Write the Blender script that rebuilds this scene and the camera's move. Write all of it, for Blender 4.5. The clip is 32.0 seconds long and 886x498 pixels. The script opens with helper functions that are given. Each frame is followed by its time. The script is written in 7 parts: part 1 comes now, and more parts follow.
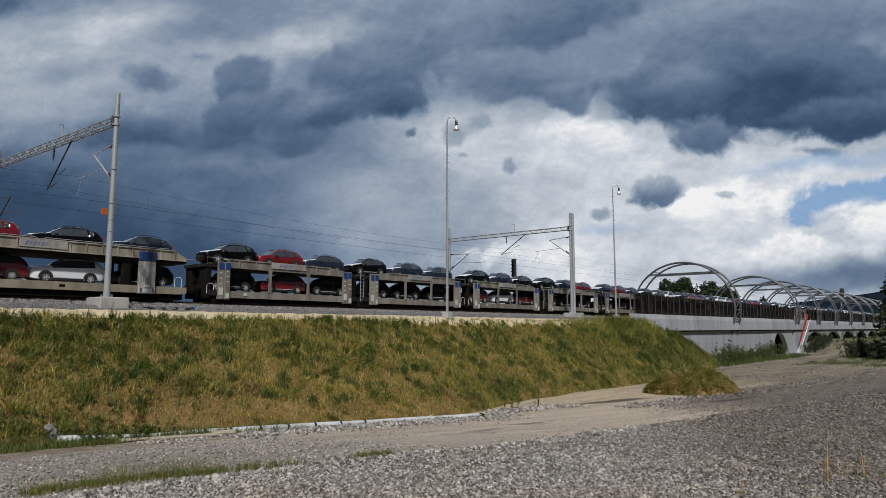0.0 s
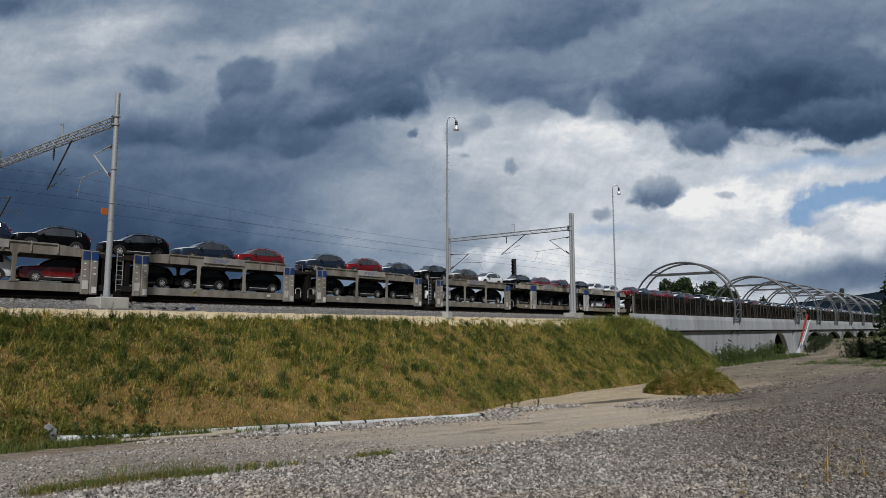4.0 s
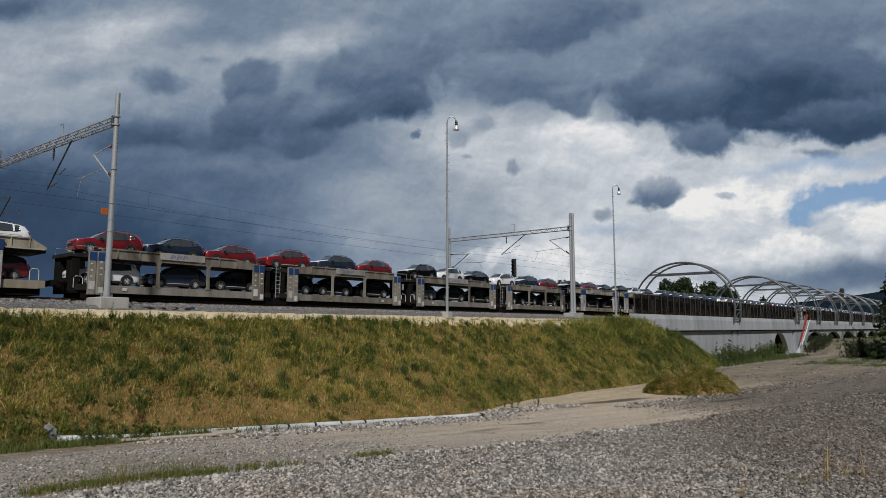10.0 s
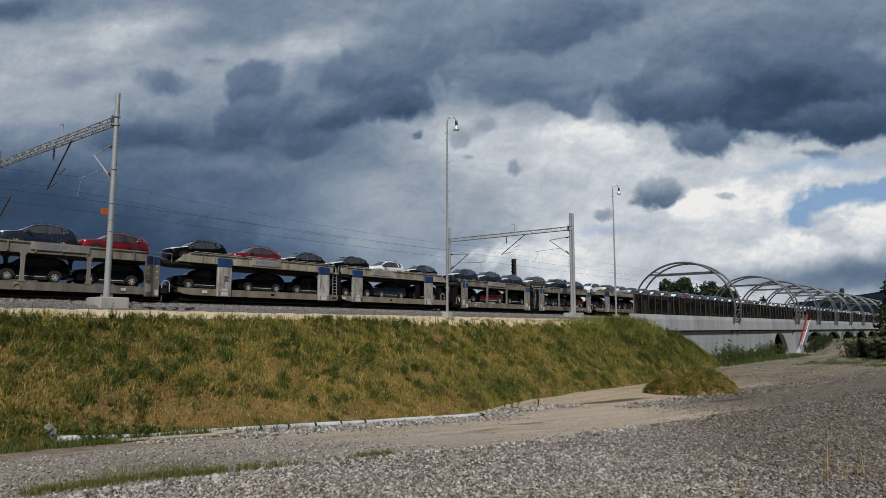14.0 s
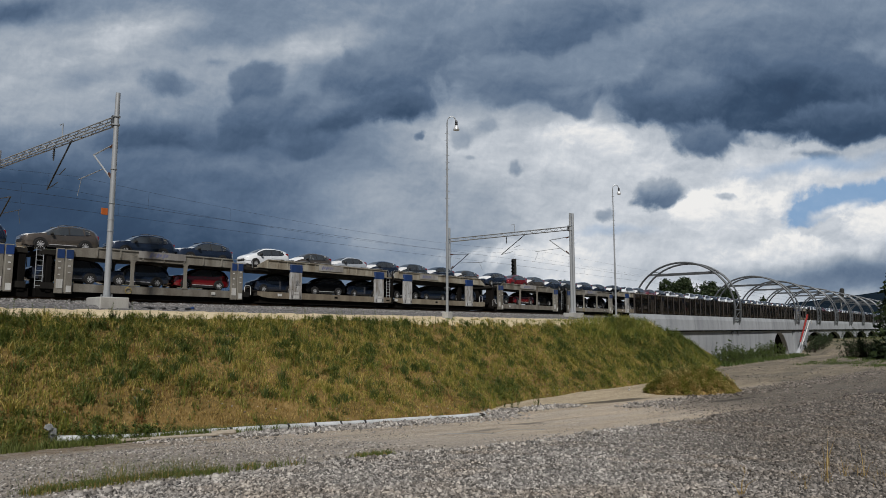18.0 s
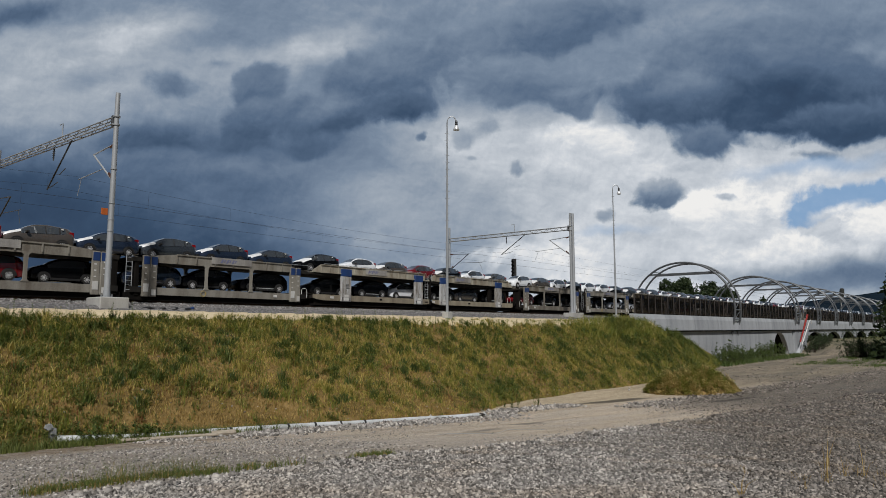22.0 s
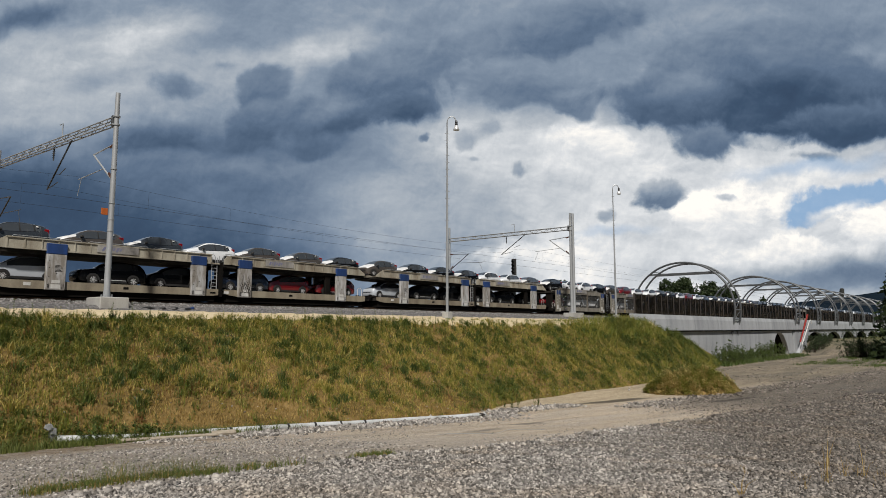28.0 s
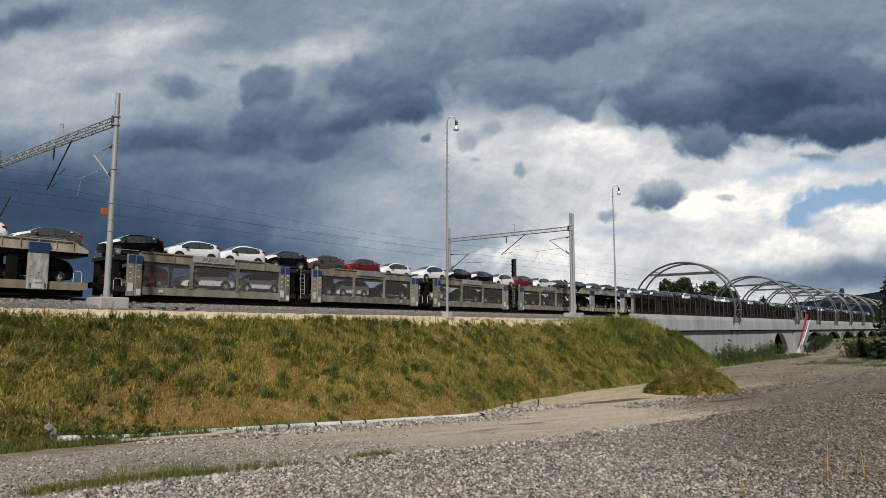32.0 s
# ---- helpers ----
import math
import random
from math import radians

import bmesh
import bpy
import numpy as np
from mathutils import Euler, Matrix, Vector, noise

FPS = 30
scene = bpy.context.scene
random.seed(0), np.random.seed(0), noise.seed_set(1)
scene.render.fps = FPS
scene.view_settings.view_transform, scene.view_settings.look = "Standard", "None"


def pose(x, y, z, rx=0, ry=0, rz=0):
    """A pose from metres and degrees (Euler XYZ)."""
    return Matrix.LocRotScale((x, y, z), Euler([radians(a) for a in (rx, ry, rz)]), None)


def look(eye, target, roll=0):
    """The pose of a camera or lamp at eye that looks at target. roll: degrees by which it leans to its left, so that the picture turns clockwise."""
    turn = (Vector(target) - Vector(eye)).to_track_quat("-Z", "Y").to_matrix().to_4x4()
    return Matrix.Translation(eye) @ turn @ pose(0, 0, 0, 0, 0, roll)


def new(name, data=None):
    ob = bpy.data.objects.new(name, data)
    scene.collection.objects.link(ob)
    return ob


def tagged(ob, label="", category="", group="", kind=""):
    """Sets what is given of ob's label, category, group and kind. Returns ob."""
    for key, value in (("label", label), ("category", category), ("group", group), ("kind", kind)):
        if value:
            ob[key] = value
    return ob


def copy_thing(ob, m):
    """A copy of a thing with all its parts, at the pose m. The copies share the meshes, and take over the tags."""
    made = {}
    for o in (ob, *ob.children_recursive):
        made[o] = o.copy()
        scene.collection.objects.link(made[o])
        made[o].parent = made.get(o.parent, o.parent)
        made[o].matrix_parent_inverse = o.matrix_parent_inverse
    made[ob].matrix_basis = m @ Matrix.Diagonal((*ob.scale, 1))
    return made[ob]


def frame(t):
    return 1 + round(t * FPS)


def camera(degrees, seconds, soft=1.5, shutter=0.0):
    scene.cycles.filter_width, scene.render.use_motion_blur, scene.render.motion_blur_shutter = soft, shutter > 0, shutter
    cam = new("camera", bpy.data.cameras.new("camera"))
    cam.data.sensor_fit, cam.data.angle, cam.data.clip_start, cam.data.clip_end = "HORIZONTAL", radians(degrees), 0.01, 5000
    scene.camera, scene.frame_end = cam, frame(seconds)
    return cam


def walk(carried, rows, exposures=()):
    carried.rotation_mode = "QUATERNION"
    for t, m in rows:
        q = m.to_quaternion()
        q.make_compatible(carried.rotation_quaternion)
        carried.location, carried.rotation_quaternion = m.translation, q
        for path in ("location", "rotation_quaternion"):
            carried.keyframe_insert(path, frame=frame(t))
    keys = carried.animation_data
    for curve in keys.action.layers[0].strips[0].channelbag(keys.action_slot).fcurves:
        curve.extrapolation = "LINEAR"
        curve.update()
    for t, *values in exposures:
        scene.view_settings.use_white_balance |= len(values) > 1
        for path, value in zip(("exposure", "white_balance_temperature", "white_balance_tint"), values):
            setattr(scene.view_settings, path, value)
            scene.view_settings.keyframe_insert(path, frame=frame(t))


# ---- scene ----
# ---- camera: stands still, looks across the yard to the railway embankment ----
# x runs along the track (away from the camera), y across it, z up
EYE = 1.6
cam = camera(66.45, 32.0, soft=0.8)
HEAD, TILT = 40.03, 6.67
VIEW = pose(0, 0, EYE, 90 + TILT, 0, HEAD - 90)
walk(cam, [(0, VIEW), (32, VIEW)], exposures=[(0, -0.08, 6150, 10), (3, -0.12, 6150, 10), (7, -0.19, 6200, 10), (13, -0.15, 6260, 10), (20, -0.12, 6240, 10), (25, -0.05, 6290, 10), (28, 0.12, 6540, 10), (32, 0.12, 6580, 10)])

RAIL = 3.5            # top of the rails
TRACK = 46.5          # centre line of the near track
PITCH = 31.2          # length of one transporter wagon over the couplers
# how far the train has rolled (towards -x) at each time
ROLLED = [(0.0, 0.0), (2.8, 37.0), (6.0, 80.05), (9.0, 120.45), (12.0, 161.5), (14.5, 196.3), (17.0, 231.1), (19.8, 270.6), (22.6, 310.7), (25.4, 351.1), (28.0, 388.2), (30.2, 418.8), (32.0, 443.55)]

# ---- light ----
SUN_TO = Vector((-0.52, -0.42, 0.74)).normalized()
sun_data = bpy.data.lights.new("sun", "SUN")
sun_data.energy, sun_data.angle, sun_data.color = 4.0, radians(3), (1.0, 0.95, 0.88)
sun = new("sun", sun_data)
sun.matrix_world = look(SUN_TO * 100, (0, 0, 0))
world = bpy.data.worlds.new("world")
scene.world = world
world.use_nodes = True
wn = world.node_tree
sky = wn.nodes.new("ShaderNodeTexSky")
sky.sky_type, sky.sun_disc = "NISHITA", False
sky.sun_elevation = math.asin(SUN_TO.z)
sky.sun_rotation = math.atan2(SUN_TO.x, SUN_TO.y)
sky.dust_density, sky.air_density = 2.0, 1.0
wn.links.new(sky.outputs[0], wn.nodes["Background"].inputs[0])
wn.nodes["Background"].inputs[1].default_value = 0.015


# ---- small helpers ----
def grass_noise(x, y, s=1.0):
    return noise.fractal(Vector((x * s, y * s, 3.7)), 1.0, 2.0, 4)


class Geo:
    """Collects vertices and faces for one mesh."""
    def __init__(self):
        self.v, self.f, self.m = [], [], []

    def add(self, vs, fs, mat=0):
        n = len(self.v)
        self.v += [tuple(p) for p in vs]
        self.f += [tuple(i + n for i in f) for f in fs]
        self.m += [mat] * len(fs)
        return self

    def box(self, x0, x1, y0, y1, z0, z1, mat=0, c=0.0):
        """A box; c chamfers its edges."""
        if c <= 0:
            vs = [(x, y, z) for x in (x0, x1) for y in (y0, y1) for z in (z0, z1)]
            fs = [(0, 1, 3, 2), (4, 6, 7, 5), (0, 4, 5, 1), (2, 3, 7, 6), (0, 2, 6, 4), (1, 5, 7, 3)]
            return self.add(vs, fs, mat)
        bm = bmesh.new()
        bmesh.ops.create_cube(bm, size=1)
        for v in bm.verts:
            v.co = Vector(((x0 + x1) / 2 + v.co.x * (x1 - x0), (y0 + y1) / 2 + v.co.y * (y1 - y0), (z0 + z1) / 2 + v.co.z * (z1 - z0)))
        bmesh.ops.bevel(bm, geom=list(bm.edges), offset=c, segments=1, affect="EDGES")
        bm.verts.index_update()
        self.add([v.co for v in bm.verts], [[v.index for v in f.verts] for f in bm.faces], mat)
        bm.free()
        return self

    def prism(self, pts, y0, y1, mat=0, axis="y"):
        """An outline (a, z) pushed from y0 to y1."""
        n = len(pts)
        if axis == "y":
            vs = [(a, y0, z) for a, z in pts] + [(a, y1, z) for a, z in pts]
        else:
            vs = [(y0, a, z) for a, z in pts] + [(y1, a, z) for a, z in pts]
        fs = [tuple(range(n)), tuple(range(2 * n - 1, n - 1, -1))] + [(i, i + n, (i + 1) % n + n, (i + 1) % n) for i in range(n)]
        return self.add(vs, fs, mat)

    def tube(self, path, r, n=8, mat=0, r2=None, caps=True):
        """A round bar along a path of points."""
        P = [Vector(p) for p in path]
        rings = []
        for i, p in enumerate(P):
            d = (P[min(i + 1, len(P) - 1)] - P[max(i - 1, 0)]).normalized()
            up = Vector((0, 0, 1)) if abs(d.z) < 0.9 else Vector((1, 0, 0))
            a = d.cross(up).normalized()
            b = d.cross(a)
            rr = r if r2 is None else r + (r2 - r) * i / (len(P) - 1)
            rings.append([p + (a * math.cos(t) + b * math.sin(t)) * rr for t in (2 * math.pi * k / n for k in range(n))])
        vs = [q for ring in rings for q in ring]
        fs = [(i * n + k, i * n + (k + 1) % n, (i + 1) * n + (k + 1) % n, (i + 1) * n + k) for i in range(len(P) - 1) for k in range(n)]
        if caps:
            fs += [tuple(range(n - 1, -1, -1)), tuple((len(P) - 1) * n + k for k in range(n))]
        return self.add(vs, fs, mat)

    def lathe(self, prof, centre, axis="y", n=20, mat=0):
        """A profile of (radius, along) turned round an axis through centre."""
        cx, cy, cz = centre
        vs = []
        for r, a in prof:
            for k in range(n):
                t = 2 * math.pi * k / n
                if axis == "y":
                    vs.append((cx + r * math.cos(t), cy + a, cz + r * math.sin(t)))
                else:
                    vs.append((cx + r * math.cos(t), cy + r * math.sin(t), cz + a))
        fs = [(i * n + k, i * n + (k + 1) % n, (i + 1) * n + (k + 1) % n, (i + 1) * n + k) for i in range(len(prof) - 1) for k in range(n)]
        fs += [tuple(range(n - 1, -1, -1)), tuple((len(prof) - 1) * n + k for k in range(n))]
        return self.add(vs, fs, mat)

    def mesh(self, name, mats, smooth=False):
        me = bpy.data.meshes.new(name)
        me.from_pydata(self.v, [], self.f)
        for m in mats if isinstance(mats, (list, tuple)) else [mats]:
            me.materials.append(m)
        me.polygons.foreach_set("material_index", self.m)
        bm = bmesh.new()
        bm.from_mesh(me)
        if smooth:
            bmesh.ops.remove_doubles(bm, verts=bm.verts, dist=0.0004)
        bmesh.ops.recalc_face_normals(bm, faces=bm.faces)
        for f in bm.faces:
            f.smooth = smooth
        bm.to_mesh(me)
        bm.free()
        if smooth:
            me.set_sharp_from_angle(angle=radians(38))
        return me


def part(name, geo, material, parent, label="", smooth=False, at=None):
    """One mesh object under a thing or under a part."""
    me = geo if isinstance(geo, bpy.types.Mesh) else geo.mesh(name, material, smooth)
    ob = new(name, me)
    ob.parent = parent
    if at is not None:
        ob.matrix_basis = at
    if label:
        tagged(ob, label)
    return ob


def thing(name, label, category, group="", kind="", m=None):
    ob = new(name)
    ob.empty_display_size = 0.3
    if m is not None:
        ob.matrix_basis = m
    return tagged(ob, label, category, group, kind)


def solid(name, geo, material, label, category="", group="", kind="", smooth=False):
    """A thing that is one mesh."""
    me = geo if isinstance(geo, bpy.types.Mesh) else geo.mesh(name, material, smooth)
    return tagged(new(name, me), label, category, group, kind)


def raw_mesh(name, verts, faces, mat, smooth=False):
    """A big mesh straight from number arrays of equal-sided faces."""
    me = bpy.data.meshes.new(name)
    verts, faces = np.asarray(verts, dtype=np.float32), np.asarray(faces, dtype=np.int32)
    k = faces.shape[1]
    me.vertices.add(len(verts))
    me.vertices.foreach_set("co", verts.ravel())
    me.loops.add(faces.size)
    me.loops.foreach_set("vertex_index", faces.ravel())
    me.polygons.add(len(faces))
    me.polygons.foreach_set("loop_start", np.arange(0, faces.size, k, dtype=np.int32))
    me.polygons.foreach_set("loop_total", np.full(len(faces), k, dtype=np.int32))
    if smooth:
        me.polygons.foreach_set("use_smooth", np.ones(len(faces), dtype=bool))
    me.update(calc_edges=True)
    me.materials.append(mat)
    return me


# ---- materials ----
class Mat:
    """A node material in the making."""
    def __init__(self, name):
        self.mat = bpy.data.materials.new(name)
        self.mat.use_nodes = True
        self.t = self.mat.node_tree
        self.bsdf = self.t.nodes["Principled BSDF"]
        self.out = self.t.nodes["Material Output"]

    def node(self, kind, **inputs):
        n = self.t.nodes.new("ShaderNode" + kind)
        for k, v in inputs.items():
            self.set(n, k, v)
        return n

    def set(self, n, k, v):
        sock = n.inputs[k] if not isinstance(k, int) else n.inputs[k]
        if isinstance(v, bpy.types.NodeSocket):
            self.t.links.new(v, sock)
        else:
            sock.default_value = v

    def noise(self, scale, detail=4.0, rough=0.55, vec=None):
        n = self.node("TexNoise")
        n.inputs["Scale"].default_value, n.inputs["Detail"].default_value, n.inputs["Roughness"].default_value = scale, detail, rough
        self.t.links.new(vec if vec is not None else self.coord(), n.inputs["Vector"])
        return n.outputs["Fac"]

    def coord(self, kind="Object"):
        n = self.t.nodes.new("ShaderNodeTexCoord")
        return n.outputs[kind]

    def math(self, op, a, b=0.0, clamp=False):
        n = self.t.nodes.new("ShaderNodeMath")
        n.operation, n.use_clamp = op, clamp
        for i, v in enumerate((a, b)):
            if isinstance(v, bpy.types.NodeSocket):
                self.t.links.new(v, n.inputs[i])
            else:
                n.inputs[i].default_value = v
        return n.outputs[0]

    def ramp(self, fac, stops, ease="LINEAR"):
        n = self.t.nodes.new("ShaderNodeValToRGB")
        n.color_ramp.interpolation = ease
        while len(n.color_ramp.elements) < len(stops):
            n.color_ramp.elements.new(0.5)
        for e, (p, c) in zip(n.color_ramp.elements, stops):
            e.position = p
            e.color = (*c, 1) if isinstance(c, tuple) else (c, c, c, 1)
        self.t.links.new(fac, n.inputs[0])
        return n.outputs[0]

    def mix(self, fac, a, b, mode="MIX"):
        n = self.t.nodes.new("ShaderNodeMix")
        n.data_type, n.blend_type = "RGBA", mode
        for i, v in ((0, fac), (6, a), (7, b)):
            if isinstance(v, bpy.types.NodeSocket):
                self.t.links.new(v, n.inputs[i])
            elif i == 0:
                n.inputs[0].default_value = v
            else:
                n.inputs[i].default_value = (*v, 1)
        return n.outputs[2]

    def bump(self, height, strength=0.3, dist=0.02):
        n = self.t.nodes.new("ShaderNodeBump")
        n.inputs["Strength"].default_value, n.inputs["Distance"].default_value = strength, dist
        self.t.links.new(height, n.inputs["Height"])
        self.t.links.new(n.outputs[0], self.bsdf.inputs["Normal"])

    def done(self, color=None, rough=None, metal=None, **more):
        b = self.bsdf
        for key, v in (("Base Color", color), ("Roughness", rough), ("Metallic", metal), *((k.replace("_", " "), v) for k, v in more.items())):
            if v is None:
                continue
            if isinstance(v, bpy.types.NodeSocket):
                self.t.links.new(v, b.inputs[key])
            else:
                b.inputs[key].default_value = (*v, 1) if isinstance(v, tuple) else v
        return self.mat


def worn(name, base, dirt, rough=0.6, metal=0.0, scale=2.0, amount=0.5, bump=0.15, streak=True, gloss=0.5):
    """Painted or bare surface with grime, streaks and fine relief."""
    m = Mat(name)
    co = m.coord()
    mp = m.node("Mapping", Vector=co)
    mp.inputs["Scale"].default_value = (1, 1, 0.25 if streak else 1)
    big = m.noise(scale, 5, 0.6, mp.outputs[0])
    fine = m.noise(scale * 14, 3, 0.6, co)
    info = m.node("ObjectInfo")
    f = m.math("ADD", m.math("MULTIPLY", big, 0.75), m.math("MULTIPLY", fine, 0.25))
    f = m.math("ADD", f, m.math("MULTIPLY", m.math("SUBTRACT", info.outputs["Random"], 0.5), 0.12))
    c = m.ramp(f, [(0.38, base), (0.38 + 0.5 * (1.05 - amount), dirt)])
    m.bump(fine, bump, 0.01)
    r = m.math("ADD", m.math("MULTIPLY", big, 0.3), rough - 0.15)
    return m.done(c, r, metal, Specular_IOR_Level=gloss)


def paint(name, base, flake=0.0, rough=0.18, coat=1.0):
    """Car paint: base coat under clear lacquer, a thin coat of dust."""
    m = Mat(name)
    co = m.coord()
    dust = m.ramp(m.noise(3.0, 5, 0.6, co), [(0.45, 0.0), (0.85, 0.035)])
    c = m.mix(dust, base, tuple(0.5 * v + 0.12 for v in base))
    return m.done(c, rough, flake, Coat_Weight=coat, Coat_Roughness=0.04, Coat_IOR=1.9 if flake > 0 else 1.5, Specular_IOR_Level=0.5 * coat)


PAINTS = {
    "K": ("black", paint("paint_black", (0.003, 0.0033, 0.004), 0.0, 0.25, 0.25)),
    "N": ("dark blue", paint("paint_navy", (0.02, 0.032, 0.062), 0.25, 0.18, 0.9)),
    "R": ("red", paint("paint_red", (0.21, 0.010, 0.014), 0.2)),
    "W": ("white", paint("paint_white", (0.84, 0.87, 0.90))),
    "C": ("brown-grey", paint("paint_brown", (0.135, 0.115, 0.098), 0.4)),
    "G": ("dark grey", paint("paint_grey", (0.06, 0.07, 0.082), 0.4)),
    "S": ("silver", paint("paint_silver", (0.54, 0.585, 0.64), 0.1)),
}
M_GLASS = Mat("tinted_glass").done((0.05, 0.058, 0.066), 0.05, 0.0, IOR=2.1, Coat_Weight=0.3, Coat_Roughness=0.02)
M_TYRE = worn("tyre_rubber", (0.008, 0.008, 0.008), (0.02, 0.019, 0.018), 0.8)
M_RIM = worn("alloy_rim", (0.72, 0.73, 0.75), (0.5, 0.5, 0.5), 0.3, 0.15, bump=0.02)
M_BLACKPLASTIC = worn("black_plastic", (0.012, 0.012, 0.013), (0.03, 0.03, 0.03), 0.5)
M_CHROME = Mat("chrome_trim").done((0.75, 0.76, 0.78), 0.12, 1.0)
M_HEADLIGHT = Mat("headlight_glass").done((0.55, 0.58, 0.6), 0.08, 0.5, Coat_Weight=1.0)
M_TAIL = Mat("tail_lamp_glass").done((0.22, 0.006, 0.008), 0.1, 0.0, Coat_Weight=1.0)
# white skin that stands for bright sky reflected in the bonnets
M_SHEEN = worn("protective_film", (0.86, 0.87, 0.88), (0.62, 0.63, 0.64), 0.4)
M_WAGON = worn("wagon_grey_paint", (0.40, 0.38, 0.315), (0.19, 0.16, 0.12), 0.55, 0.0, 1.2, 0.55)
M_SILL = worn("sill_olive_paint", (0.31, 0.275, 0.205), (0.16, 0.13, 0.095), 0.5, 0.0, 1.2, 0.55)
M_WAGON_B = worn("wagon_brown_grey_paint", (0.27, 0.257, 0.223), (0.125, 0.108, 0.085), 0.55, 0.0, 1.2, 0.55)
M_WAGON_DARK = worn("wagon_dark_grey_paint", (0.14, 0.136, 0.125), (0.06, 0.052, 0.044), 0.6, 0.0, 1.2, 0.6)
M_PANEL = worn("mark_panel_paint", (0.36, 0.35, 0.33), (0.20, 0.19, 0.18), 0.55, 0.0, 1.6, 0.55)
# real grime, darkened further to stand for the shade between the decks
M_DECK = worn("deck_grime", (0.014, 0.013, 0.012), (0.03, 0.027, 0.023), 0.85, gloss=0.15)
M_POST = worn("post_light_grey_paint", (0.50, 0.51, 0.52), (0.22, 0.20, 0.175), 0.5, 0.0, 4.0, 0.6)
M_BLUE = worn("blue_paint", (0.020, 0.055, 0.19), (0.015, 0.035, 0.10), 0.45)
M_PLATE = worn("white_plate", (0.68, 0.68, 0.66), (0.42, 0.41, 0.38), 0.5)
M_MARK = worn("faded_mark", (0.15, 0.16, 0.27), (0.20, 0.20, 0.26), 0.6)
# near black: grime plus the shade under the wagons put into the colour
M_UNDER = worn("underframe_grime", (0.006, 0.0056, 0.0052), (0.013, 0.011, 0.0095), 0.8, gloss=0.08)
M_STEEL = worn("galvanised_steel", (0.44, 0.46, 0.48), (0.30, 0.32, 0.335), 0.42, 0.3, 1.5, 0.5, 0.05)
M_STEEL_DARK = worn("dark_tube_steel", (0.10, 0.105, 0.11), (0.05, 0.05, 0.052), 0.45, 0.4, 1.0, 0.5, 0.05)
M_BROWNPOST = worn("brown_post_steel", (0.075, 0.065, 0.06), (0.04, 0.034, 0.03), 0.55, 0.2, 1.0, 0.5, 0.05)
M_HOOP = worn("hoop_tube_steel", (0.19, 0.20, 0.215), (0.10, 0.11, 0.115), 0.4, 0.5, 1.0, 0.5, 0.05)
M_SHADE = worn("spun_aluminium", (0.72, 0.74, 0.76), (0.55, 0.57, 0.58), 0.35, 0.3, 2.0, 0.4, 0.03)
M_RUST = worn("rusty_rail", (0.10, 0.055, 0.03), (0.05, 0.03, 0.02), 0.75, 0.2)
M_RAILTOP = Mat("polished_rail").done((0.5, 0.5, 0.5), 0.25, 1.0)
M_CONCRETE = worn("concrete", (0.46, 0.46, 0.44), (0.30, 0.295, 0.28), 0.85, 0.0, 0.9, 0.5, 0.3)
M_LUMP = worn("broken_concrete", (0.30, 0.31, 0.32), (0.15, 0.15, 0.15), 0.9, 0.0, 6.0, 0.6, 0.6, False)
# concrete darkened to stand for the shade inside the arches
M_SHADED_CONCRETE = worn("damp_concrete", (0.10, 0.10, 0.095), (0.04, 0.04, 0.038), 0.8, 0.0, 0.9, 0.6, 0.3)
M_PARAPET = worn("parapet_concrete", (0.39, 0.41, 0.435), (0.25, 0.265, 0.285), 0.75, 0.0, 0.35, 0.5, 0.15)
M_ORANGE = worn("orange_paint", (0.55, 0.13, 0.02), (0.35, 0.09, 0.02), 0.5)
M_REDPAINT = worn("red_paint", (0.42, 0.03, 0.025), (0.25, 0.03, 0.025), 0.5)
M_WHITEPAINT = worn("white_paint", (0.75, 0.75, 0.74), (0.55, 0.54, 0.52), 0.5)
M_WIRE = Mat("wire_copper_dark").done((0.035, 0.033, 0.03), 0.6, 0.5)
M_CERAMIC = Mat("brown_ceramic").done((0.10, 0.045, 0.03), 0.2, 0.0)
def smoked(name):
    """Thin smoked acrylic: lets some light through."""
    m = Mat(name)
    m.done((0.012, 0.010, 0.008), 0.25, 0.0, Specular_IOR_Level=0.2)
    tr = m.node("BsdfTransparent")
    tr.inputs[0].default_value = (0.60, 0.56, 0.52, 1)
    mx = m.node("MixShader")
    mx.inputs[0].default_value = 0.5
    m.t.links.new(m.bsdf.outputs[0], mx.inputs[1])
    m.t.links.new(tr.outputs[0], mx.inputs[2])
    m.t.links.new(mx.outputs[0], m.out.inputs[0])
    return m.mat


M_SCREEN = smoked("smoked_screen")
def mesh_cloth(name):
    """Fine wire mesh seen from afar: mostly open, its wires a pale veil."""
    m = Mat(name)
    m.done(m.ramp(m.noise(3.0, 4, 0.6), [(0.3, (0.24, 0.24, 0.23)), (0.7, (0.36, 0.36, 0.35))]), 0.6, 0.3)
    tr = m.node("BsdfTransparent")
    mx = m.node("MixShader")
    mx.inputs[0].default_value = 0.89
    m.t.links.new(m.bsdf.outputs[0], mx.inputs[1])
    m.t.links.new(tr.outputs[0], mx.inputs[2])
    m.t.links.new(mx.outputs[0], m.out.inputs[0])
    return m.mat


M_MESH = mesh_cloth("wire_mesh")
M_YELLOW = worn("yellow_paint", (0.5, 0.36, 0.04), (0.3, 0.22, 0.05), 0.5)
M_PIPE = worn("grey_white_pipe", (0.58, 0.60, 0.62), (0.36, 0.37, 0.36), 0.5, 0.0, 1.2, 0.5, 0.1)
